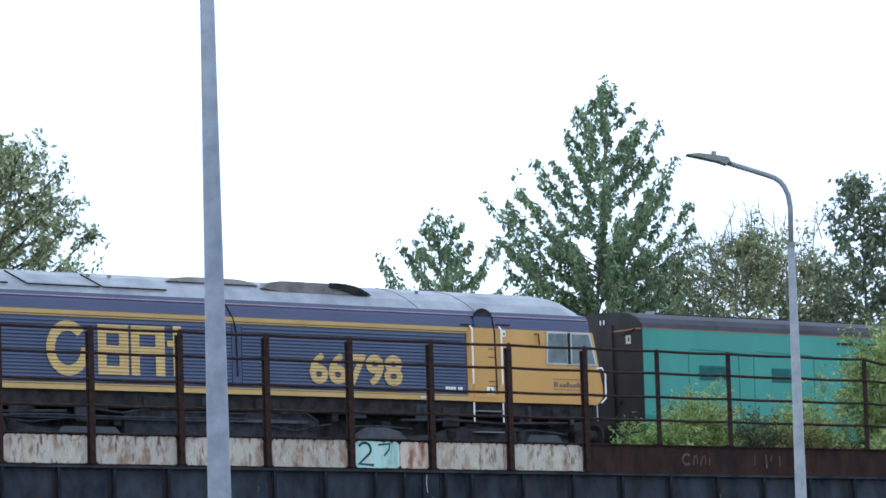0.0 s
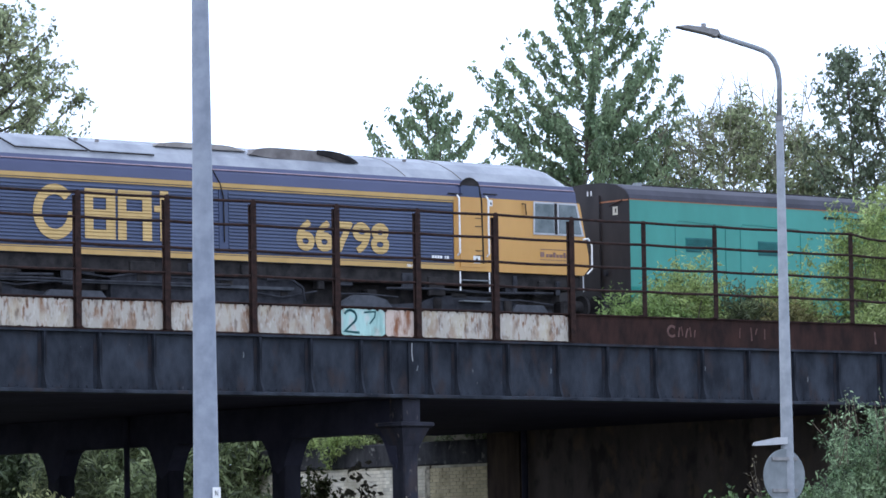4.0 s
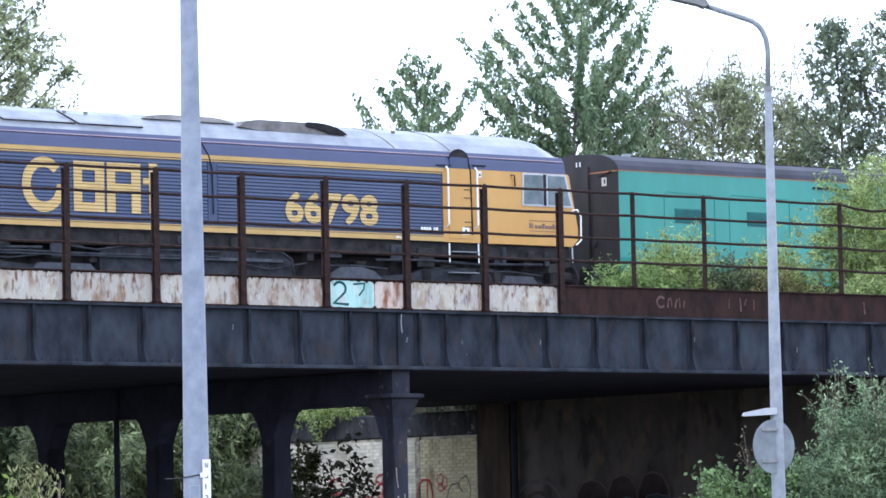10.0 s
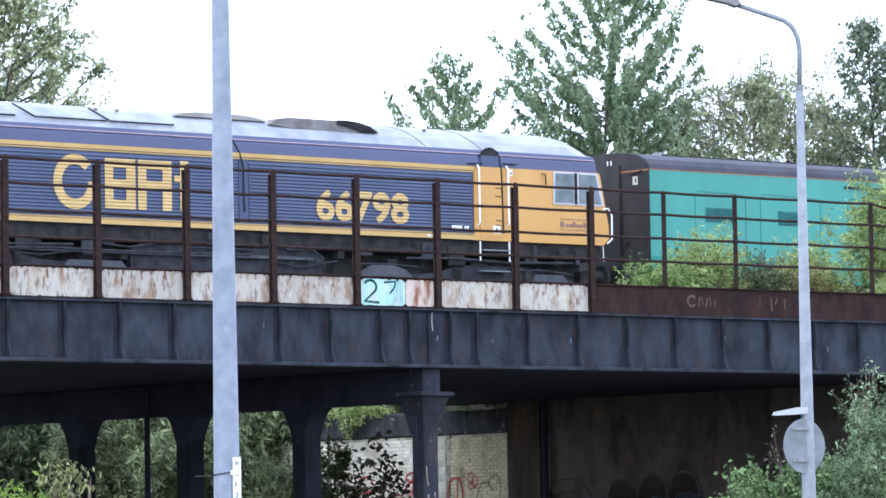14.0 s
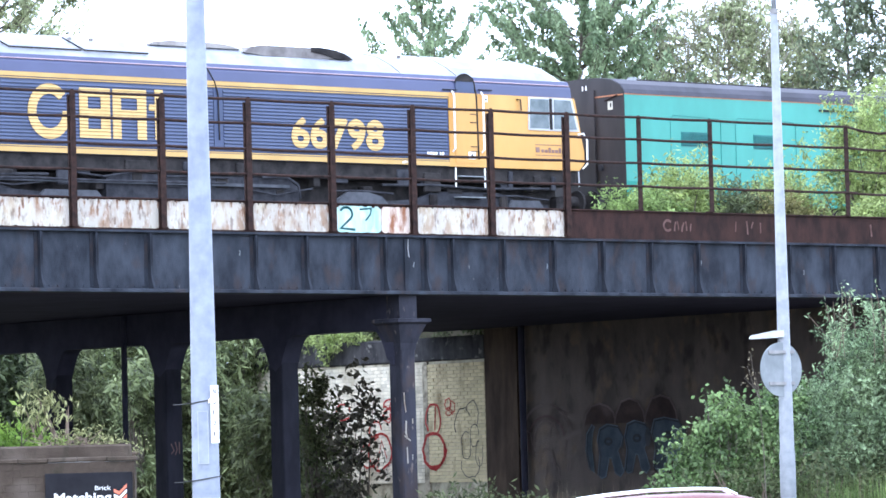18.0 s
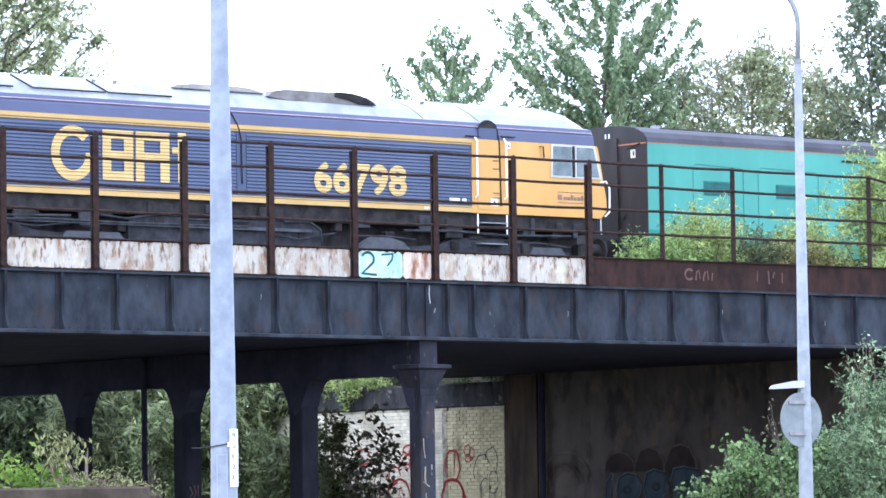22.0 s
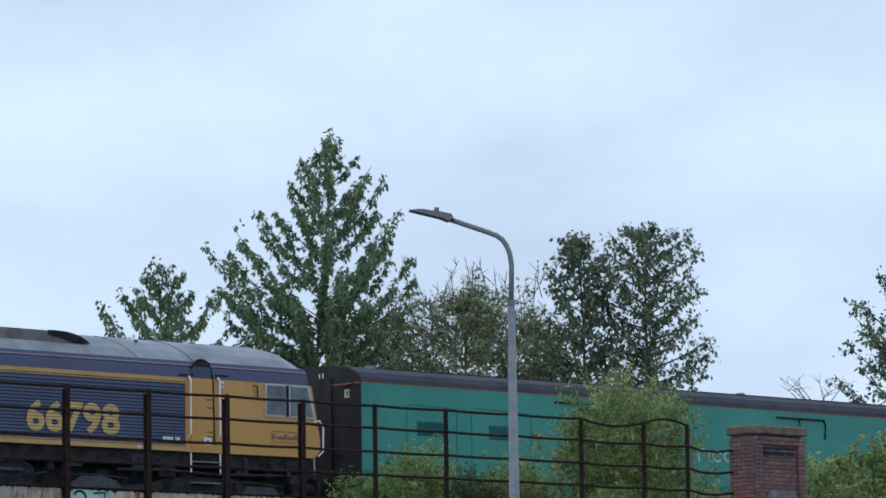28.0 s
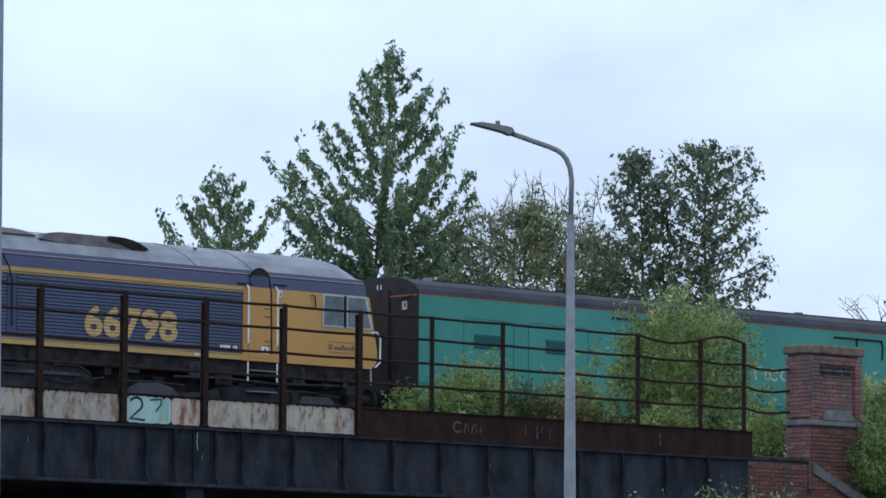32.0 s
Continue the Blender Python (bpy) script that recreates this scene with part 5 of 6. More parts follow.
for k, (u, z, w, h) in enumerate(((43.5, 7.1, 0.5, 0.22), (45.0, 7.05, 0.35, 0.3), (46.6, 7.36, 0.6, 0.2), (48.0, 7.38, 0.35, 0.18), (49.3, 7.35, 0.4, 0.22), (53.4, 7.2, 0.3, 0.35), (54.1, 7.1, 0.45, 0.4), (56.4, 7.2, 0.12, 0.38), (57.1, 7.3, 0.2, 0.2), (57.6, 7.2, 0.12, 0.3))):
    part("equipment_box", B(u, u + w, LS + 0.03, LS + 0.09, z, z + h, bevel=0.02), M_UNDER2 if k % 2 else M_UNDER, loco)
und = random.Random(11)
for k in range(26):
    u = 38.6 + k * 0.74 + und.uniform(-0.15, 0.15)
    w, h, z = und.uniform(0.12, 0.42), und.uniform(0.08, 0.26), und.uniform(6.95, 7.4)
    part("equipment_box", B(u, u + w, LS + 0.10, LS + 0.30, z, z + h, bevel=0.015), (M_UNDER, M_UNDER2)[k % 3 == 0], loco)
for k in range(9):
    u = 39.2 + k * 2.1
    z = und.uniform(7.0, 7.3)
    part("pipe_run", T([(u, LS + 0.06, z), (u + 0.6, LS + 0.05, z + und.uniform(-0.08, 0.06)), (u + 1.5, LS + 0.06, z + und.uniform(-0.06, 0.08))], 0.018, 6), M_UNDER2, loco)
part("brake_hose", T([(49.9, LS + 0.02, 7.3), (50.5, LS, 7.32), (50.8, LS, 7.15), (50.85, LS, 6.9)], 0.03, 6), M_UNDER2, loco)
part("cable", T([(42.0, LS + 0.02, 7.08), (44.2, LS + 0.0, 7.16), (46.0, LS + 0.02, 7.14), (49.0, LS + 0.02, 7.16)], 0.025, 6), M_UNDER2, loco)
part("snowplough", B(57.9, 58.2, LS + 0.2, 2 * LC - LS - 0.2, 6.35, 7.1, bevel=0.05), M_UNDER, loco)
for c in (LC - 0.87, LC + 0.87):
    part("buffer", T([(58.2, c, 7.0), (58.62, c, 7.0), (58.64, c, 7.0), (58.7, c, 7.0)], [0.13, 0.13, 0.25, 0.25], 16), M_UNDER, loco)
rebase(loco, 48.2, LC, 6.09)

# ---- coach ----
coach = thing("railway_coach", tw(0, 0), "turquoise-green parcels coach with dark roof and black end behind the locomotive", "coach")
CS, E0, E1 = 64.02, 59.62, 79.8
bm = bmesh.new()
prism(bm, mirror_y([(CS + 0.08, 7.0), (CS, 7.45), (CS, 9.32)]), E0 + 0.01, E1)
part("body", bm, M_TEAL, coach, "turquoise-green steel body side")
bm = bmesh.new()
cr = [(CS - 0.012, 9.323), (CS + 0.03, 9.42), (CS + 0.14, 9.54), (CS + 0.4, 9.655), (CS + 0.85, 9.72), (CS + 1.35, 9.74)]
prism(bm, mirror_y(cr), E0 + 0.01, E1)
part("roof", bm, M_CROOF, coach, "dark grey curved roof")
bm = bmesh.new()
prism(bm, mirror_y([(CS + 0.0, 7.0), (CS + 0.0, 9.32)] + [(y + 0.012, z - 0.004) for y, z in cr[1:]]), E0 - 0.012, E0 + 0.008)
part("end", bm, M_BLACK, coach, "black coach end")
part("end_handrail", T([(E0 - 0.04, LS + 0.5, 9.2), (E0 - 0.04, LS + 0.1, 9.3)], 0.012, 6), M_RUSTRAIL, coach)
part("end_panel", B(E0 - 0.05, E0 - 0.014, CS + 0.9, CS + 1.9, 7.2, 9.45), M_BLACK, coach)
part("end_cantrail_line", B(E0 - 0.02, E0 - 0.013, CS + 0.02, CS + 2.6, 9.285, 9.315), M_LINE, coach, "orange cantrail line")
plate = part("end_plate", B(E0 - 0.02, E0 - 0.013, CS + 0.35, CS + 0.50, 9.0, 9.18), M_PLATE, coach, "small cream plate")
part("plate_mark", B(E0 - 0.024, E0 - 0.021, CS + 0.385, CS + 0.425, 9.05, 9.14), M_UNDER, plate)
for k in (1.16, 1.27):
    part("end_figure", B(E0 - 0.018, E0 - 0.013, CS + k, CS + k + 0.035, 9.47, 9.57), M_WHITE, coach, "white painted figure")
part("end_lamp_ring", T([(E0 - 0.02, CS + 0.75, 7.78), (E0 - 0.05, CS + 0.75, 7.78)], 0.07, 14), M_UNDER2, coach)
part("cantrail_line", B(E0, E1, CS - 0.008, CS - 0.001, 9.300, 9.32), M_LINE, coach, "thin orange-brown cantrail line")
part("roof_rib", T([(E0 + 0.9, CS + 0.55, 9.685), (E1, CS + 0.55, 9.685)], 0.016, 5), M_UNDER, coach)
for u in (E0 + 1.0, 64.2, 68.4, 72.6):
    part("roof_vent", T([(u, CS + 0.8, 9.69), (u, CS + 0.8, 9.76)], [0.13, 0.1], 10), M_SIGNBACK, coach)
for a, b in ((61.26, 62.14), (63.44, 64.30)):
    lv = part("louvre", B(a, b, CS - 0.012, CS - 0.001, 8.24, 8.55), M_TEALDK, coach, "dark green louvre panel")
    for k in range(6):
        part("blade", B(a + 0.03, b - 0.03, CS - 0.026, CS - 0.013, 8.27 + k * 0.046, 8.285 + k * 0.046), M_TEALDK, lv)
for a, b in ((60.95, 62.45), (62.9, 64.75), (65.6, 67.3)):
    part("door_seam", T([(a, CS - 0.004, 7.5), (a, CS - 0.004, 8.82), (a + 0.08, CS - 0.004, 8.9), (b - 0.08, CS - 0.004, 8.86), (b, CS - 0.004, 8.78), (b, CS - 0.004, 7.5)], 0.008, 5), M_TEALSEAM, coach)
for a, b in ((65.5, 67.2), (72.95, 74.65)):
    part("rain_strip", B(a, b, CS - 0.04, CS - 0.001, 9.13, 9.17), M_UNDER, coach, "black rain strip")
    part("strip_bracket", T([(b - 0.9, CS - 0.02, 9.13), (b - 0.88, CS - 0.02, 8.98)], 0.016, 5), M_UNDER, coach)
    part("strip_bracket", T([(b - 0.02, CS - 0.02, 9.15), (b + 0.05, CS - 0.02, 9.02), (b + 0.02, CS - 0.02, 8.7)], 0.016, 5), M_UNDER, coach)
# worn white lettering as plain strokes
for pts in ([(68.6, 8.2), (68.72, 8.05)], [(68.78, 8.06), (69.0, 8.28)], [(69.6, 8.27), (69.6, 8.12)], [(70.10, 8.275), (70.42, 8.29)], [(70.17, 8.25), (70.24, 8.03)], [(70.57, 8.05), (70.56, 8.29)], arc(70.86, 8.155, 0.15, 0.115, 50, 310), arc(71.24, 8.16, 0.15, 0.115, 50, 310)):
    scrawl(pts, 0.027, M_WHITE, "lettering_stroke", coach, CS - 0.006, "worn white lettering")
part("underframe", B(E0 + 0.2, E1, CS + 0.15, 2 * LC - CS - 0.15, 6.75, 6.998), M_UNDER, coach)
for uc in (63.2, 76.2):
    bg = part("bogie", B(uc - 1.6, uc + 1.6, CS + 0.2, CS + 0.34, 6.45, 6.72, bevel=0.05), M_UNDER2, coach)
    for k in (-1.3, 1.3):
        part("wheel", T([(uc + k, CS + 0.55, 6.55), (uc + k, CS + 0.68, 6.55)], 0.46, 24), M_UNDER, bg)
for c in (LC - 0.87, LC + 0.87):
    part("buffer", T([(E0 - 0.02, c, 7.0), (E0 - 0.45, c, 7.0), (E0 - 0.47, c, 7.0), (E0 - 0.53, c, 7.0)], [0.13, 0.13, 0.26, 0.26], 16), M_UNDER, coach)
part("coupling_hose", T([(E0 - 0.02, LC - 0.4, 7.0), (E0 - 0.4, LC - 0.4, 6.75), (E0 - 0.7, LC - 0.35, 6.95)], 0.03, 6), M_UNDER, coach)
rebase(coach, 69.7, LC, 6.09)

# ---- street furniture ----
pole = thing("street_lamp_column", Matrix.Translation((-1.508, 28, 0)), "tall tapered galvanised steel lamp column with number strip", "lamp column")
part("column", T([(0, 0, 0), (0, 0, 1.2), (0, 0, 5.28), (0, 0, 8.6)], [0.106, 0.0975, 0.0605, 0.032], 20), M_GALV, pole, smooth=True)
door_plate = part("access_door", B(-0.045, 0.03, -0.0905, -0.083, 1.66, 2.02, bevel=0.003), M_GALV, pole, "access door with pale edges", loc=(0, -0.007, 0))
for x0, x1, z0, z1 in ((-0.045, -0.038, 1.66, 2.02), (0.023, 0.03, 1.66, 2.02), (-0.038, 0.023, 1.66, 1.667), (-0.038, 0.023, 2.013, 2.02)):
    part("door_edge", B(x0, x1, -0.0925, -0.0906, z0, z1), M_GALVPALE, door_plate)
strip = part("number_strip", B(0.045, 0.10, -0.093, -0.088, 1.80, 2.19), M_LABEL, pole, "white strip with upright characters", loc=(0.002, -0.007, 0))
for k, d in enumerate("N6121"):
    lettering(d, 0.034, M_WIRE, "character", strip, (0.062, -0.096, 2.135 - k * 0.072), 0.007 if d == "1" else 0.020)
for z, r in ((2.085, 0.0955), (1.56, 0.1005)):
    part("strap", T([(r * math.cos(a), r * math.sin(a), z + 0.015 * math.cos(a)) for a in [k * math.tau / 20 for k in range(21)]], 0.004, 5), M_WIRE, pole)
    part("wire_tail", T([(-0.08, -0.04, z - 0.01), (-0.16, -0.06, z - 0.02), (-0.21, -0.06, z - 0.02)], 0.003, 5), M_WIRE, pole)
part("buckle", B(0.03, 0.075, -0.1, -0.09, 2.07, 2.10), M_CHROME, pole, loc=(0.002, -0.007, 0))

lamp = thing("street_lamp", Matrix.Translation((4.35, 50, 0)), "galvanised street lamp with curved arm and flat lamp head", "street lamp")
part("column", T([(0, 0, -0.42), (0, 0, 1.6), (0, 0, 1.66), (0, 0, 6.98)], [0.098, 0.096, 0.088, 0.044], 16), M_GALVWARM, lamp, smooth=True)
part("collar", T([(0, 0, 6.96), (0, 0, 7.02)], 0.048, 16), M_GALVDK, lamp)
part("arm", T([(0, 0, 7.0), (0.01, 0, 7.45), (-0.01, 0, 7.6), (-0.05, 0, 7.70), (-0.1, 0, 7.77), (-0.17, 0, 7.82), (-0.27, 0, 7.86), (-0.78, 0, 8.035)], 0.032, 10), M_GALVWARM, lamp, smooth=True)
bm = bmesh.new()
prism(bm, [(-0.70, 8.03), (-0.76, 7.995), (-0.86, 8.035), (-1.24, 8.13), (-1.10, 8.142), (-0.85, 8.105), (-0.73, 8.08)], -0.12, 0.12, axis="y")
part("lamp_head", bm, M_GALVDK, lamp, "dark flat lamp head")
part("photocell", T([(-0.9, 0, 8.125), (-0.9, 0, 8.17)], 0.03, 10), M_GALVDK, lamp)
bm = bmesh.new()
prism(bm, [(0.0, 3.10), (-0.13, 3.10), (-0.40, 3.05), (-0.42, 3.01), (-0.38, 3.005), (0.0, 3.02)], -0.09, 0.09, axis="y")
part("sign_light", bm, M_SIGNLIGHT, lamp, "grey-white sign light")
disc = bmesh.new()
tube(disc, [(0, 0, 0), (0, 0.012, 0)], 0.328, 40)
sg = part("round_sign", disc, M_SIGNBACK, lamp, "grey back of a round road sign", loc=(-0.05, -0.10, 2.63))
sg.rotation_euler = (0, 0, radians(36))
for z in (-0.17, 0.21):
    part("clip", B(-0.2, 0.2, -0.02, -0.001, z - 0.02, z + 0.02), M_GALVDK, sg)

bollard = thing("lit_road_sign", Matrix.Translation((7.26, 48, 0)), "white sign light on a thin dark post among the bushes", "sign light")
part("post", T([(0, 0, -0.3), (0, 0, 2.42)], 0.03, 10), M_WIRE, bollard)
bm = bmesh.new()
prism(bm, [(-0.21, 2.42), (0.2, 2.42), (0.2, 2.49), (0.06, 2.50), (0.04, 2.53), (-0.04, 2.53), (-0.15, 2.50), (-0.21, 2.46)], -0.1, 0.1, axis="y")
part("housing", bm, M_SIGNLIGHT, bollard)
part("bracket", B(-0.12, 0.12, -0.02, 0.02, 2.36, 2.419), M_GALVDK, bollard)

# ---- block wall with a sign ----
bwall = thing("block_wall", Matrix.Translation((-6.2, 60, 0)), "weathered brown block wall topped with weeds", "wall")
part("core", B(-4.0, 1.93, 0.008, 0.4, 0.0, 1.743), M_BLOCK, bwall)
blk = done(B(0, 0.2235, 0, 0.058, 0, 0.1025, bevel=0.002), "block", M_BLOCK)
for r in range(8):
    for k in range(28):
        x = -4.0 + k * 0.225 - (0.11 if r % 2 else 0)
        w = min(x + 0.2235, 1.93) - x
        if w > 0.05:
            part("block", blk, None, bwall, loc=(x, rnd.uniform(-0.006, 0.004), 0.92 + r * 0.104)).scale.x = w / 0.2235
cope = done(B(0, 0.43, -0.015, 0.36, 0, 0.065, bevel=0.012), "coping_slab", M_BLOCK)
for k in range(14):
    part("coping_slab", cope, None, bwall, loc=(-4.06 + k * 0.4305, rnd.uniform(-0.02, 0.01), 1.752 + rnd.uniform(-0.006, 0.004)))
part("mortar_bed", B(-4.0, 1.92, -0.004, 0.3, 1.744, 1.7515), M_COPING, bwall, "pale crumbling mortar line")
part("back_tier", B(-4.0, 1.85, 0.45, 0.75, 0.0, 2.0, bevel=0.03), M_BLOCK, bwall, "mossy brown back tier")
board = thing("sign_board", Matrix.Translation((-4.93, 59.93, 0.55)), "black sign board with white words on the block wall", "sign")
part("panel", B(-0.635, 0.635, 0, 0.03, 0, 1.04, bevel=0.005), M_BOARD, board)
lettering("Matching", 0.135, M_LABEL, "word", board, (-0.50, -0.004, 0.62), 0.82, "white printed word", bold=0.03)
lettering("Brick", 0.065, M_LABEL, "word", board, (0.09, -0.004, 0.785), 0.23, "small white printed word")
for k, m in enumerate((M_ORANGE, M_WHITE, M_ORANGE)):
    bm = bmesh.new()
    z = 0.80 - k * 0.075
    prism(bm, [(0.36, z), (0.44, z - 0.04), (0.55, z + 0.07), (0.55, z + 0.02), (0.44, z - 0.09), (0.36, z - 0.05)], -0.006, -0.001, axis="y")
    part("chevron", bm, m, board)

# ---- cars ----


def car(name, label, paint, rails, lift):
    c = thing(name, Matrix.Translation((0, 0, 0)), label, "car")
    low = [(-2.05, 0.35), (2.0, 0.35), (2.08, 0.6), (2.02, 0.85), (1.1, 0.96), (-1.9, 0.98), (-2.1, 0.8)]
    part("body", prism(bmesh.new(), low, -0.86, 0.86, axis="y"), paint, c)
    bm = bmesh.new()
    lo = [(1.05, 0.965), (-1.85, 0.985)]
    sect = [(1.25, 0.86, 0.97), (0.68, 0.68, 1.24), (0.45, 0.64, 1.30), (0.0, 0.62, 1.34), (-0.45, 0.61, 1.35), (-1.0, 0.61, 1.335), (-1.4, 0.62, 1.30), (-1.62, 0.65, 1.24), (-1.98, 0.82, 0.99)]
    sect = [(x, w, z + (lift if z > 1 else 0)) for x, w, z in sect]
    rr = [[bm.verts.new((x, -0.84, 0.97)), bm.verts.new((x, -w, z - 0.03)), bm.verts.new((x, -w * 0.6, z)), bm.verts.new((x, w * 0.6, z)), bm.verts.new((x, w, z - 0.03)), bm.verts.new((x, 0.84, 0.97))] for x, w, z in sect]
    for a, b in zip(rr, rr[1:]):
        for k in range(5):
            bm.faces.new((a[k], a[k + 1], b[k + 1], b[k]))
    bm.faces.new(rr[0])
    bm.faces.new(rr[-1])
    part("roof", bm, paint, c, smooth=True)
    for s in (-1, 1):
        gl = bmesh.new()
        quad = [(1.0, 0.836, 1.0), (0.62, 0.70, 1.22), (-1.5, 0.70, 1.22), (-1.75, 0.836, 1.0)]
        ring_a = [gl.verts.new((x, s * (w + 0.012), z)) for x, w, z in quad]
        ring_b = [gl.verts.new((x, s * (w - 0.05), z)) for x, w, z in quad]
        gl.faces.new(ring_a)
        gl.faces.new(ring_b[::-1])
        for k in range(4):
            gl.faces.new((ring_a[k], ring_a[(k + 1) % 4], ring_b[(k + 1) % 4], ring_b[k]))
        part("side_glass", gl, M_CARGLASS, c)
        if rails:
            part("roof_rail", T([(x, s * 0.565, z + lift + 0.025) for x, z in ((0.5, 1.27), (0.36, 1.335), (0.0, 1.36), (-0.45, 1.375), (-1.0, 1.36), (-1.3, 1.335), (-1.42, 1.27))], 0.016, 6), M_CHROME, c, "bright roof rail")
        for x in (-1.3, 1.3):
            w = part("wheel", T([(x, s * 0.7, 0.31), (x, s * 0.88, 0.31)], 0.31, 20), M_RUBBER, c)
            part("rim", T([(x, s * 0.885, 0.31), (x, s * 0.895, 0.31)], 0.2, 14), M_CHROME, w)
    for ch in c.children_recursive:
        ch.data.transform(Matrix.Scale(1.08, 4))
    return c


car_pink = car("pink_car", "dusky pink hatchback with bright roof rails passing on the road", M_CAR1, True, 0.02)
car_black = car("black_car", "black car with bright roof rails passing on the road", M_CAR2, True, 0.0)

# ---- trees behind the railway ----
tree("poplar_tree", 4.5, 120, 0, 19.4, 10.2, lambda g: 1.06 * min(3.1, 0.2 + 6.2 * (1 - g)), "tall poplar with rising branches and drooping grey-green leaves", L_POPLAR, limbs=92, per=6, twigs=52, even=3.0, leaf=0.102, rise=0.62, steep=0.5, lean=0.6, trunk=0.13, spread=0.05, droop=0.8, tip=0.2, twig_len=0.20, inner=0.25, ragged_tips=0.66, fill=60, low=0.5)
tree("poplar_tree", 0.15, 119, 0, 15.45, 10.6, lambda g: min(2.35, 3.5 * (1 - g) ** 0.85 + 0.1), "young poplar with sparse green leaves", L_POPLAR, limbs=54, per=6, twigs=38, even=2.4, leaf=0.098, rise=0.8, steep=0.5, trunk=0.10, spread=0.05, droop=0.9, tip=0.35, twig_len=0.26, inner=0.15, ragged_tips=0.8, fill=20, low=0.5)
tree("willow_tree", 9.35, 123, 0, 14.95, 10.0, lambda g: 3.95 * (1 - g ** 2.1) ** 0.6 + 0.2, "grey-green willow with thin bare twigs at its top", L_WILLOW, limbs=96, per=10, twigs=14, leaf=0.092, rise=0.75, bark=M_GREYTWIG, trunk=0.16, spread=0.09, twig_len=0.6, ragged_tips=0.34, bare=110)
tree("sycamore_tree", 14.6, 121, 0, 16.7, 10.6, lambda g: 2.75 * (1 - g ** 3) ** 0.45 * (0.56 + 0.5 * g), "broad-leaved grey-green sycamore with an open crown", L_SYC, limbs=66, per=7, twigs=16, inner=0.12, leaf=0.108, rise=0.55, trunk=0.18, spread=0.07, droop=0.6, length=1.35, twig_len=0.48, ragged_tips=0.6)
tree("sycamore_tree", 12.65, 121.5, 0, 16.5, 10.2, lambda g: 1.7 * (1 - g ** 3) ** 0.5 * (0.85 + 0.15 * g), "slender green sycamore with a dense crown", L_SYCGREEN, limbs=54, per=7, twigs=15, leaf=0.108, rise=0.8, trunk=0.16, spread=0.07, droop=0.6, length=1.4, twig_len=0.45, ragged_tips=0.6)
tree("sycamore_tree", 22.6, 121, 0, 15.6, 10.5, lambda g: 2.6 * (1 - g ** 2) ** 0.6, "broad-leaved grey-green sycamore with an open crown", L_SYC, limbs=44, per=10, twigs=14, leaf=0.115, rise=0.6, trunk=0.22, spread=0.07, droop=0.5, length=1.35, twig_len=0.45)
tree("willow_tree", -13.1, 119, 0, 18.0, 9.5, lambda g: 4.05 * (1 - g ** 2.4) ** 0.55, "leafy grey-green willow crown", L_WILLOW, limbs=110, per=14, twigs=17, leaf=0.10, rise=0.7, trunk=0.3, spread=0.07, length=1.9, twig_len=0.6, ragged_tips=0.8)
tree("young_tree", 11.5, 124, 0, 14.1, 10.0, lambda g: 1.8 * (1 - g * g) ** 0.5 + 0.15, "small light green tree between larger trees", L_WILLOW, limbs=50, per=12, twigs=12, leaf=0.09, rise=0.8, bark=M_GREYTWIG, trunk=0.12, spread=0.09, ragged_tips=0.55, bare=14)
tree("young_tree", 7.0, 125, 0, 14.5, 10.0, lambda g: 1.9 * (1 - g * g) ** 0.5 + 0.15, "small brownish green tree between larger trees", L_OLIVE, limbs=40, per=9, twigs=11, leaf=0.10, rise=0.9, trunk=0.12, spread=0.11, ragged_tips=0.55)

twigs_t = thing("bare_sapling", Matrix.Translation((19.3, 118, 0)), "thin leafless sapling twigs above the coach roof", "sapling")
tb = bmesh.new()
for k in range(9):
    a = Vector((-0.3 + 0.05 * k, 0, 10.8))
    e = Vector((RNG.uniform(-1.3, 1.1), RNG.uniform(-0.3, 0.3), RNG.uniform(11.55, 12.1)))
    mid = a.lerp(e, 0.55) + Vector((RNG.normal() * 0.15, 0, 0.2))
    tube(tb, [a, mid, e], [0.02, 0.013, 0.006], 5, False)
    for s in range(3):
        b0 = mid.lerp(e, RNG.uniform(0.1, 0.9))
        tube(tb, [b0, b0 + Vector((RNG.normal() * 0.25, 0, RNG.uniform(0.05, 0.3)))], [0.008, 0.004], 4, False)
part("trunk", T([(0, 0, 0), (-0.1, 0, 6), (-0.2, 0, 10.9)], [0.08, 0.05, 0.025], 6), M_TWIG, twigs_t)
part("branchwork", tb, M_TWIG, twigs_t)

# ---- bushes ----
I = Matrix.Identity(4)

# bush and shoots pushed back and enlarged about the eye to fit the view
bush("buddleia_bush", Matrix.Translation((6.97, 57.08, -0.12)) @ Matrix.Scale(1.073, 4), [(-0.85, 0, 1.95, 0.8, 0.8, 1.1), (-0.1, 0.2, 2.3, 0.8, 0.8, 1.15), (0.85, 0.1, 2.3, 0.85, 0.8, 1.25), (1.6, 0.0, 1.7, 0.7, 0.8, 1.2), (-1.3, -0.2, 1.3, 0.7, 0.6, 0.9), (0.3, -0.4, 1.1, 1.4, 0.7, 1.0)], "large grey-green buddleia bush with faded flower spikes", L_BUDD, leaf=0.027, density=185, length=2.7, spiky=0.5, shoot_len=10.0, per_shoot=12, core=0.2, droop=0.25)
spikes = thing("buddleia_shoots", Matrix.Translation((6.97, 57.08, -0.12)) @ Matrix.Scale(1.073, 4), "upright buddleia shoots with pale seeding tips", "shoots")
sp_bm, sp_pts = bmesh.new(), []
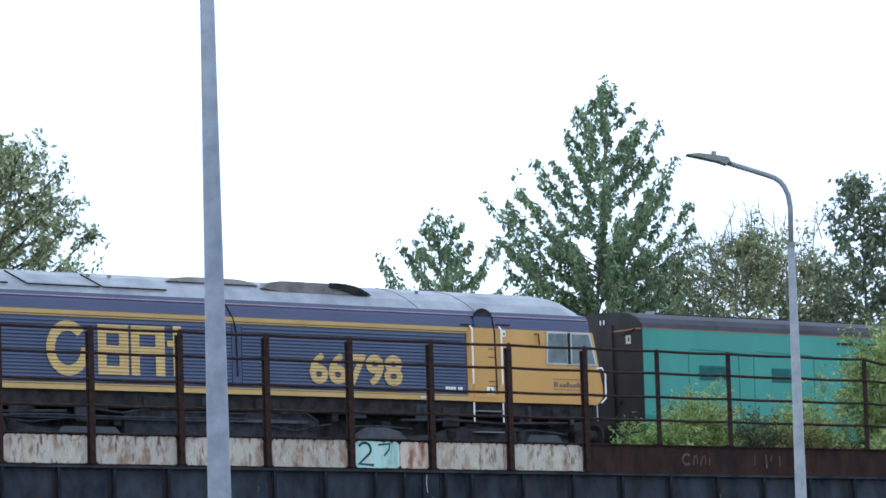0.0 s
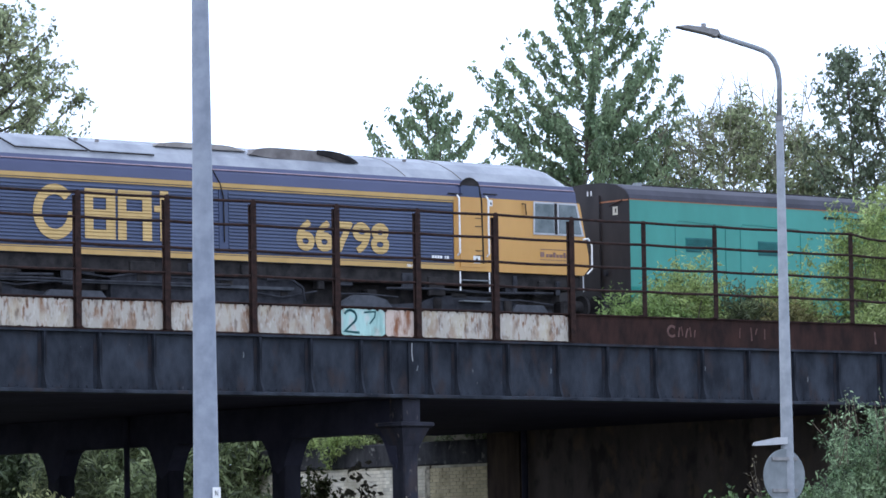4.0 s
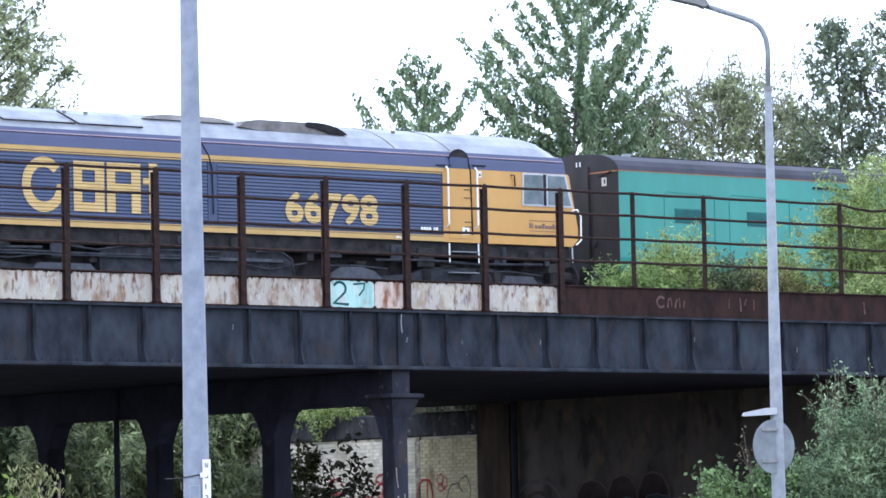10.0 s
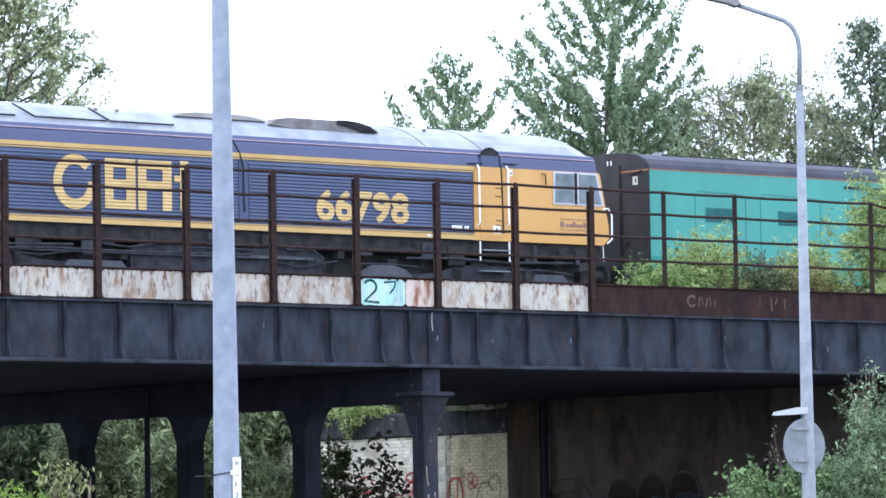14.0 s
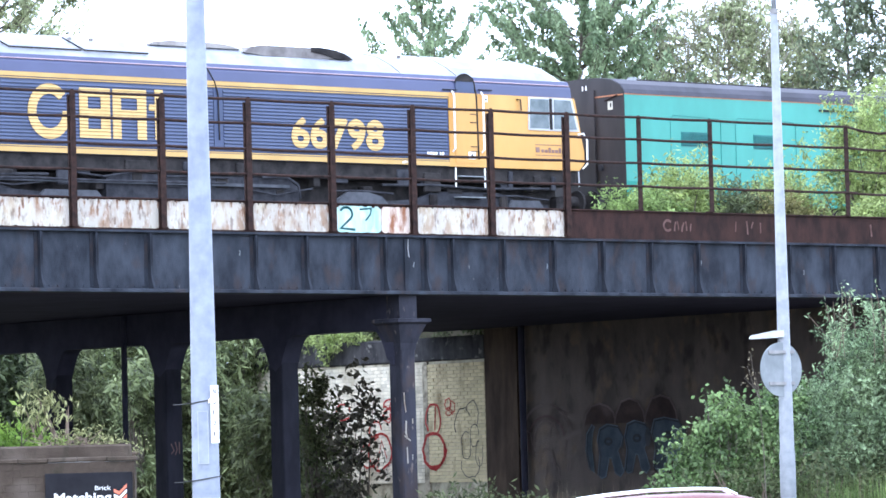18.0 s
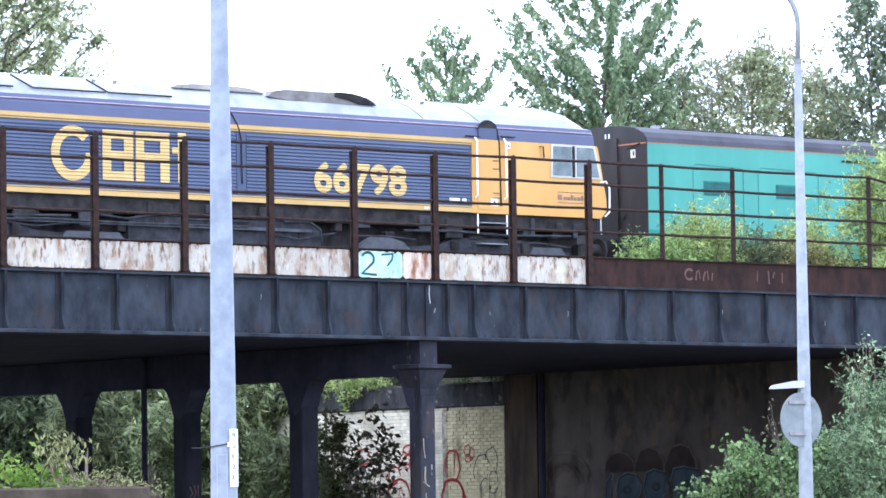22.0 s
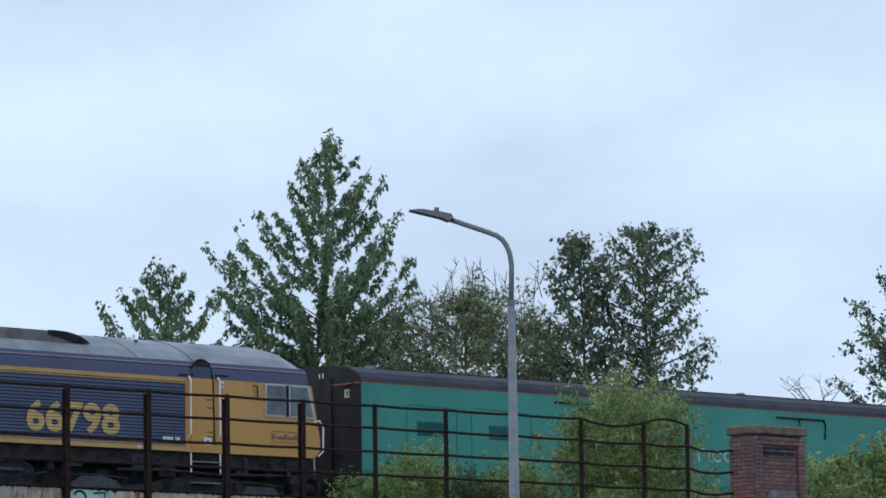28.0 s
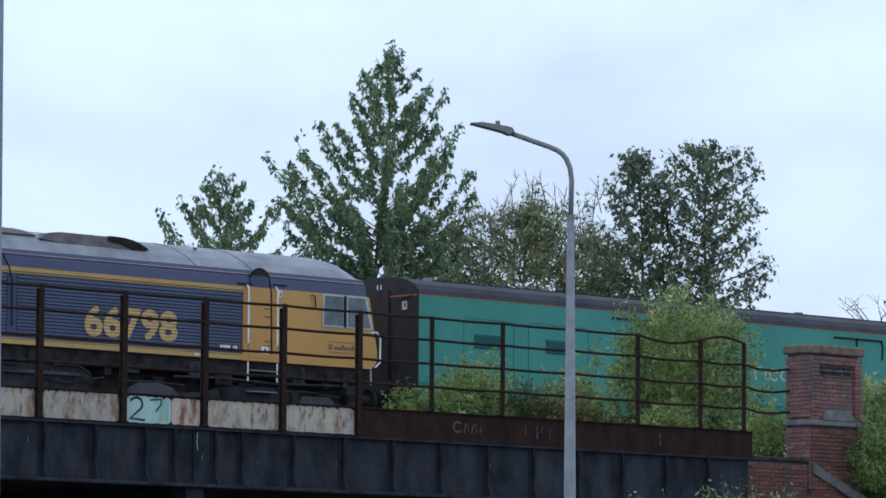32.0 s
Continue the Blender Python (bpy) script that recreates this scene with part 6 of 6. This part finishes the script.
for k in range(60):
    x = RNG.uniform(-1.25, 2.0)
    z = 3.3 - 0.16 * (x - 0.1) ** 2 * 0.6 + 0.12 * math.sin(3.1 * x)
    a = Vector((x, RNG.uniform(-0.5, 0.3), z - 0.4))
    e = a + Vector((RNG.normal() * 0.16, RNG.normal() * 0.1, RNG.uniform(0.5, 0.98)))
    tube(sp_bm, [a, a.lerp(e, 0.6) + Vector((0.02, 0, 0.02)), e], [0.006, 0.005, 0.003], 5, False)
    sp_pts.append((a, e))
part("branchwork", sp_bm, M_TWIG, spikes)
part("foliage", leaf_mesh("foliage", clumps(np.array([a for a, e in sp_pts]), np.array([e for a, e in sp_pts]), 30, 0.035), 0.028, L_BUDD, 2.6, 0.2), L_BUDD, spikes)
# also enlarged about the eye, so its outline fits the view
bush("maple_sapling", Matrix.Translation((4.12, 56.22, -0.13)) @ Matrix.Scale(1.077, 4), [(-0.05, 0, 1.98, 0.27, 0.3, 0.33), (-0.42, 0, 1.55, 0.32, 0.35, 0.33), (-0.66, 0, 1.15, 0.22, 0.3, 0.22), (0.34, 0, 1.78, 0.36, 0.35, 0.4), (0.68, 0.1, 2.1, 0.27, 0.3, 0.4), (0.3, -0.1, 1.2, 0.6, 0.4, 0.5), (-0.3, -0.1, 1.0, 0.5, 0.35, 0.4), (0.1, -0.1, 0.6, 0.75, 0.4, 0.5)], "bright green young maple beside the lamp", L_MAPLE, leaf=0.050, density=170, length=1.35, spiky=0.5, shoot_len=4.5, per_shoot=7, core=0.3, droop=0.3)
for i, (u, c, z, r, h) in enumerate(((53.9, 57.6, 6.1, 0.9, 0.75), (55.2, 57.8, 6.35, 0.75, 1.15), (56.4, 57.6, 6.0, 0.7, 1.0), (58.0, 57.9, 6.35, 0.75, 1.0), (57.3, 57.2, 6.0, 0.8, 0.75))):
    bush("scrub_bush", tw(u, c, 5.4), [(0, 0, z - 5.4, r, 0.7, h * 0.8), (0.35, 0.1, z - 5.6, r * 0.8, 0.6, h * 0.7)], "yellow-green scrub growing on the bridge behind the railing", (L_MIDGREEN, L_BRIGHT, L_OLIVE, L_BRIGHT, L_RUSSET)[i], leaf=0.036, density=105, length=2.8, spiky=0.45, shoot_len=8, per_shoot=9, core=0.3)
bush("tall_scrub", tw(61.3, 57.8, 5.3), [(-1.1, 0, 2.05, 0.9, 0.8, 1.15), (-0.2, 0, 2.6, 0.9, 0.9, 1.05), (1.05, 0.1, 2.45, 0.75, 0.8, 0.95), (0.2, -0.1, 1.2, 1.8, 0.9, 1.0), (2.2, 0, 0.75, 0.5, 0.5, 0.75)], "tall feathery yellow-green shrub beside the coach", L_BRIGHT, leaf=0.038, density=60, length=2.8, spiky=0.45, shoot_len=9, per_shoot=10, core=0.25)
bush("bank_bush", tw(65.3, 55.4, 4.6), [(-1.6, 0, 0.7, 1.0, 0.8, 0.8), (0, 0.2, 1.3, 1.4, 0.9, 1.5), (1.8, 0, 1.5, 1.5, 1.0, 1.7), (3.4, 0, 1.0, 1.2, 1.0, 1.4)], "bright green bushes on the bank behind the wing wall", L_BRIGHT, leaf=0.08, density=60)
bush("bank_bush", tw(62.6, 54.1, 4.5), [(-0.9, 0, 1.0, 0.55, 0.45, 0.55), (0.2, 0, 0.85, 0.8, 0.5, 0.8), (1.6, 0, 0.45, 0.9, 0.5, 0.9), (-0.4, 0, 0.5, 0.6, 0.35, 0.45)], "green bramble hanging over the wing wall", L_MIDGREEN, leaf=0.05, density=90, length=1.8, spiky=0.4, shoot_len=5)
bush("scrub_bush", tw(59.3, 56.4, 5.3), [(0, 0, 0.6, 0.8, 0.5, 0.7), (0.6, 0, 0.4, 0.5, 0.4, 0.5)], "yellow-green scrub growing by the bridge end", L_BRIGHT, leaf=0.036, density=150, length=2.6)
bush("dark_sapling", Matrix.Translation((-1.28, 83, 0)), [(-0.1, 0, 3.15, 0.22, 0.3, 0.42), (0.05, 0, 2.55, 0.36, 0.4, 0.4), (-0.35, 0, 2.35, 0.4, 0.4, 0.6), (0.0, 0.1, 1.75, 0.34, 0.4, 0.4), (-0.25, 0, 1.1, 0.5, 0.5, 0.8)], "brown-leaved sapling, the bridge's shade put into its colour", L_DARK, leaf=0.10, density=13, length=1.4, spiky=0.5, shoot_len=3.0, stem_count=1)
bush("shade_bush", Matrix.Translation((-2.25, 84.5, 0)), [(0, 0, 2.4, 0.4, 0.4, 0.85), (0.2, 0, 1.5, 0.6, 0.5, 1.0), (-0.1, 0.1, 3.0, 0.3, 0.3, 0.5)], "olive green bush among the bridge columns", L_OLIVE, leaf=0.06, density=45, length=2.2, spiky=0.45, shoot_len=5, per_shoot=8)
# greenery beyond the bridge
for i, (x, y, z, rx, rz, lm) in enumerate(((-9.6, 96, 2.4, 1.5, 2.3, L_HEDGE), (-7.9, 93, 2.2, 1.0, 2.4, L_OLIVE), (-6.4, 95, 2.7, 1.2, 2.5, L_GREYGREEN), (-6.3, 91, 3.1, 0.42, 0.6, L_GREYGREEN), (-5.1, 92, 2.3, 1.0, 2.2, L_GREYGREEN), (-4.0, 95, 3.0, 1.1, 2.6, L_GREYGREEN), (-2.7, 97, 2.7, 1.4, 2.6, L_OLIVE), (-11.8, 99, 2.9, 1.7, 3.0, L_HEDGE), (-1.2, 98, 4.4, 1.2, 1.0, L_OLIVE), (0.4, 99, 4.4, 1.3, 0.9, L_BUDD), (-3.3, 90, 1.6, 0.8, 1.6, L_OLIVE))):
    bush("background_bush", Matrix.Translation((x, y, 0)), [(0, 0, z, rx, 1.0, rz), (0.5, -0.5, z * 0.5, rx * 0.9, 0.9, rz * 0.6), (-0.4 * rx, -0.3, z + rz * 0.35, rx * 0.5, 0.7, rz * 0.5)], "leafy bush of long arching shoots beyond the bridge", lm, leaf=0.068, density=25, length=3.3, spiky=0.5, shoot_len=7, per_shoot=11, core=0.3, droop=0.4)
for i, x in enumerate((-12, -8, -4, 0.5)):
    bush("hedge", Matrix.Translation((x, 103, 0)), [(0, 0, 3.0, 2.6, 1.0, 3.2), (1.2, -0.3, 1.8, 2.0, 1.0, 2.2)], "dense green hedge beyond the bridge", L_HEDGE, leaf=0.10, density=110)
bush("wall_weeds", Matrix.Translation((-4.95, 60.9, 1.7)), [(-0.1, 0, 0.32, 0.45, 0.25, 0.2), (0.45, 0, 0.24, 0.35, 0.2, 0.12), (-0.5, 0.1, 0.3, 0.3, 0.2, 0.22)], "dry stems and weeds on top of the block wall", L_PALE, leaf=0.022, density=70, stem_mat=M_TWIG, length=3.2, spiky=0.5, shoot_len=7)
stalks = thing("dry_stalks", Matrix.Translation((-4.95, 60.7, 1.85)), "dry leafless stalks on top of the block wall", "stalks")
sb = bmesh.new()
for k in range(26):
    p0 = Vector((RNG.uniform(-0.7, 0.5), RNG.uniform(-0.1, 0.2), 0))
    p1 = p0 + Vector((RNG.normal() * 0.14, 0, RNG.uniform(0.08, 0.25)))
    p2 = p1 + Vector((RNG.normal() * 0.2, 0, RNG.uniform(-0.1, 0.22)))
    tube(sb, [p0, p1, p2], [0.009, 0.007, 0.004], 5, False)
tagged(part("stems", sb, M_TWIG, stalks), kind="stuff")
bush("wall_weeds", Matrix.Translation((-5.75, 61.6, 1.2)), [(-0.08, 0, 1.45, 0.2, 0.2, 0.2), (0.12, 0, 1.38, 0.2, 0.2, 0.16), (0.38, 0, 1.36, 0.13, 0.15, 0.07), (-0.05, 0, 1.1, 0.14, 0.2, 0.2)], "pale tan-green weed behind the block wall", L_PALE, leaf=0.036, density=42, length=3.0, spiky=0.5, shoot_len=5, per_shoot=6, droop=0.8, stem_count=2, stem_mat=M_TWIG)
bush("wall_weeds", Matrix.Translation((-6.15, 62.0, 1.2)), [(-0.1, 0, 0.72, 0.5, 0.4, 0.34), (0.42, -0.1, 0.68, 0.34, 0.3, 0.24), (-0.45, 0, 0.98, 0.26, 0.3, 0.24), (-1.1, 0, 0.9, 0.4, 0.4, 0.5)], "bright lime green weeds behind the block wall", L_LIME, leaf=0.06, density=36, length=1.9, spiky=0.5, shoot_len=5)
bush("bank_scrub", tw(58.9, 69.8, 4.2), [(0, -2.4, 0.35, 0.4, 0.9, 0.45), (0, -0.9, 0.5, 0.4, 0.9, 0.6), (0.1, 0.8, 0.55, 0.4, 0.9, 0.65), (0, 2.4, 0.6, 0.5, 0.9, 0.6), (0, 4.0, 0.6, 0.5, 0.9, 0.6)], "green scrub on the bank above the abutment coping", L_OLIVE, leaf=0.05, density=60, length=2.4, spiky=0.4, shoot_len=5, stems=False)
bush("bank_bush", tw(62.3, 53.9, 4.6), [(-1.15, -0.95, 0.95, 0.32, 0.2, 0.4), (-0.75, -0.9, 0.75, 0.5, 0.3, 0.45), (-0.55, -0.9, 1.25, 0.5, 0.3, 0.5), (0.4, -0.85, 1.1, 0.7, 0.35, 0.7), (1.3, -0.8, 0.6, 0.8, 0.35, 0.65)], "green bramble spilling over the wing wall coping", L_MIDGREEN, leaf=0.045, density=85, length=2.0, spiky=0.45, shoot_len=5, stems=False)
bush("scrub_bush", tw(60.0, 54.6, 5.2), [(-0.2, 0, 0.25, 1.05, 0.4, 0.40), (0, 0, 0.55, 0.75, 0.4, 0.6), (-0.5, 0, 0.4, 0.4, 0.3, 0.45), (0.5, 0.1, 0.8, 0.4, 0.3, 0.5)], "yellow-green scrub behind the bridge end railing", L_BRIGHT, leaf=0.036, density=80, length=2.6, shoot_len=6)
bush("foot_weeds", tw(44.6, 52.2, 0), [(-0.2, 0, 0.5, 0.45, 0.4, 0.5), (0.6, 0, 0.5, 0.5, 0.4, 0.55), (1.5, 0.2, 0.42, 0.7, 0.5, 0.5), (-1.6, 0.3, 0.4, 0.7, 0.5, 0.45)], "dark green weeds round the foot of the bridge column", L_OLIVE, leaf=0.045, density=80, length=2.6, spiky=0.4, shoot_len=6)


def blades(name, m, x0, x1, y0, y1, n, h, label, leaves):
    """Grass blades standing on the ground."""
    p = np.column_stack((RNG.uniform(x0, x1, n), RNG.uniform(y0, y1, n), np.zeros(n)))
    p[:, 2] = [ground_z(x, y) for x, y, z in p]
    top = p + np.column_stack((RNG.normal(size=n) * 0.12, RNG.normal(size=n) * 0.1, h * RNG.uniform(0.5, 1.1, n)))
    w = np.column_stack((RNG.uniform(0.006, 0.016, n), RNG.normal(size=n) * 0.006, np.zeros(n)))
    v = np.stack((p - w, p + w, top), axis=1)
    me = bpy.data.meshes.new(name)
    me.vertices.add(n * 3)
    me.vertices.foreach_set("co", v.ravel())
    me.loops.add(n * 3)
    me.loops.foreach_set("vertex_index", np.arange(n * 3))
    me.polygons.add(n)
    me.polygons.foreach_set("loop_start", np.arange(n) * 3)
    me.polygons.foreach_set("loop_total", np.full(n, 3))
    me.update(calc_edges=True)
    me.materials.append(leaves)
    ob = new(name, me)
    ob.matrix_basis = m
    return tagged(ob, label, "grass", kind="stuff")


blades("tall_grass", I, 0.5, 9.0, 55.2, 56.6, 8000, 1.3, "tall green grass on the verge", L_GRASS)
blades("bank_grass", I, 5.0, 10.0, 55.15, 55.6, 4200, 1.52, "bright tall grass below the buddleia", L_BANK)
blades("dry_grass", I, 1.5, 6.5, 55.3, 56.3, 1800, 1.5, "dry seeding grass on the verge", L_DRY)


bush("verge_weeds", Matrix.Translation((6.3, 55.9, -0.1)), [(-0.9, 0, 1.15, 0.5, 0.3, 0.55), (0.1, 0.1, 1.2, 0.7, 0.3, 0.6), (1.2, 0, 1.1, 0.8, 0.3, 0.55), (2.2, 0, 1.1, 0.6, 0.3, 0.5)], "dark green and dry brown weeds below the buddleia", L_OLIVE, leaf=0.030, density=90, length=2.8, spiky=0.5, shoot_len=7, core=0.3, stem_mat=M_TWIG)
bush("verge_weeds", Matrix.Translation((4.3, 55.35, -0.1)), [(-0.8, 0, 0.95, 0.35, 0.25, 0.5), (-0.2, 0, 1.1, 0.4, 0.25, 0.6), (0.35, 0, 1.15, 0.4, 0.25, 0.6), (0.85, 0, 1.05, 0.35, 0.25, 0.55)], "dark green and dry brown weeds beside the road", L_OLIVE, leaf=0.024, density=95, length=3.0, spiky=0.55, shoot_len=9, core=0.3, stem_mat=M_TWIG)
sprig = thing("dry_sprig", Matrix.Translation((4.37, 54.9, -0.05)), "thin dry brown sprig beside the road sign", "sprig")
sprig_ends = [Vector((-0.14 + 0.05 * k, 0.02 * (k % 3), 2.68 + 0.08 * ((k * 2) % 5))) for k in range(4)]
sprig_bm = tube(bmesh.new(), [(0.12, 0, 0), (0.10, 0, 1.6), (0.05, 0, 2.6)], [0.010, 0.007, 0.004], 5)
for e in sprig_ends:
    tube(sprig_bm, [(0.06, 0, 2.4), (0.03 + e.x * 0.5, e.y, 2.58), tuple(e)], [0.004, 0.003, 0.003], 4)
part("branchwork", sprig_bm, M_BARK, sprig)
part("foliage", leaf_mesh("foliage", clumps(np.array([e - Vector((0, 0, 0.16)) for e in sprig_ends]), np.array(sprig_ends), 9, 0.03), 0.022, L_DRY, 2.0, 0.3), L_DRY, sprig)


# ---- bricks ----


def courses(name, parent, material, size, x0, x1, z0, z1, y, inside, turn=None, joint=0.008):
    """A brick skin that faces -y: each brick is a part of its wall. inside(x, z) says where the skin goes."""
    w, h, d = size
    me = done(B(0, w - joint, 0, d, 0, h - joint, bevel=0.004), name, material)
    r = random.Random(len(parent.children))
    z, row = z0, 0
    while z + h <= z1 + 1e-4:
        x = x0 - (w / 2 if row % 2 else 0)
        while x < x1:
            a, b = max(x, x0), min(x + w, x1)
            if b - a > 0.03 and inside(a + 0.002, z) and inside(b - 0.002, z + h):
                ob = part(name, me, None, parent)
                m = Matrix.Translation((a, y - r.uniform(0, 0.006), z)) @ Matrix.Diagonal(((b - a - joint) / (w - joint), 1, 1, 1))
                ob.matrix_basis = Matrix.Translation(-parent_base[parent.name]) @ (turn @ m if turn else m)
            x += w
        z += h
        row += 1


parent_base = {pier.name: Vector((PU + 0.75, F, 4.2)), wing.name: Vector((62.0, F, 0)), abut.name: Vector((AU, 60, 0))}
for e in (pier, wing, abut):
    b = parent_base[e.name]
    e.matrix_basis = tw(b.x, b.y, b.z + (0.08 if e is pier else 0.0))
    for ch in e.children:
        ch.matrix_basis = Matrix.Translation(-b) @ ch.matrix_basis
front = (0.225, 0.078, 0.10)
courses("brick", pier, M_BRICKRED, front, PU, PU + 1.5, 4.82, 6.07, F - 0.02, lambda x, z: z < 6.062)
courses("brick", pier, M_BRICK, front, PU, PU + 0.22, 6.172, 7.45, F - 0.02, lambda x, z: True)
courses("brick", pier, M_BRICK, front, PU + 1.28, PU + 1.5, 6.172, 7.45, F - 0.02, lambda x, z: True)
courses("brick", pier, M_BRICK, front, PU + 0.22, PU + 1.28, 7.264, 7.45, F - 0.02, lambda x, z: True)
courses("brick", pier, M_BRICK, (0.225, 0.078, 0.045), PU + 0.222, PU + 1.278, 6.172, 7.266, F + 0.034, lambda x, z: True)
left = Matrix.Translation((PU, F, 0)) @ Matrix.Rotation(-math.pi / 2, 4, "Z")
courses("brick", pier, M_BRICK, (0.213, 0.078, 0.05), -0.64, 0.0, 4.82, 7.45, -0.02, lambda x, z: -0.66 <= x <= 0.005 and not 6.03 < z < 6.17, left)
courses("brick", wing, M_BRICKRED, (0.225, 0.078, 0.05), 58.2, 59.9, 4.24, 5.40, F + 0.05, lambda x, z: 58.1 < x < 59.95)
courses("brick", wing, M_BRICKRED, (0.225, 0.078, 0.05), PU + 0.02, 64.5, 3.9, 5.25, F + 0.015, lambda x, z: x > PU and 4.215 < z < 5.24 - (x - PU) * 0.4)
courses("painted_brick", wing, M_WBRICK, (0.225, 0.085, 0.05), 60.6, 64.5, 2.7, 4.22, F - 0.015, lambda x, z: x > 60.6 and z < 4.222 and z < 5.18 - (x - PU) * 0.4)
back = Matrix.Translation((AU, 0, 0)) @ Matrix.Rotation(-math.pi / 2, 4, "Z")
courses("painted_brick", abut, M_CREAMTAN, (0.225, 0.078, 0.05), -68.70, -66.77, 1.15, 3.79, -0.02, lambda x, z: -73 < x < -66.72, back, 0.008)
# the rest of the painted wall beyond the rust strip
far_bm = bmesh.new()
jit = random.Random(8)
for row in range(33):
    x = -74.9 - (0.1125 if row % 2 else 0)
    while x < -68.74:
        o = -0.02 - jit.uniform(0, 0.006)
        box(far_bm, x, min(x + 0.217, -68.73), o, o + 0.05, 1.15 + 0.078 * row, 1.22 + 0.078 * row)
        x += 0.225
far = part("painted_bricks", far_bm, M_CREAM, abut)
far.matrix_basis = Matrix.Translation(-parent_base[abut.name]) @ back
tagged(far, kind="stuff")
bush("coping_ivy", tw(57.8, 71.7, 4.2), [(-0.05, 0.0, 0.1, 0.2, 0.3, 0.25), (-0.12, 0.35, -0.05, 0.16, 0.2, 0.3), (0.1, -0.5, 0.2, 0.2, 0.4, 0.16), (0.0, 1.3, 0.15, 0.2, 0.5, 0.2), (-0.1, 1.9, 0.1, 0.2, 0.3, 0.3)], "light green creeper hanging over the dark coping", L_BRIGHT, leaf=0.05, density=90, length=1.8, spiky=0.4, stems=False)


def motions():
    """Both cars cross the view once, each in its lane, at an even speed."""
    for c, y, v, x18, turn in ((car_pink, 51.55, -5.14, 2.33, 180), (car_black, 53.7, 4.575, 0.63, 0)):
        rows = []
        for t in [0.5 * k for k in range(65)]:
            x = x18 + v * (t - 18.0)
            climb = math.degrees(math.atan(road_z(x + 0.5) - road_z(x - 0.5)))
            rows.append((t, pose(x, y, road_z(x), 0, climb if turn else -climb, turn)))
        walk(c, rows)


motions()
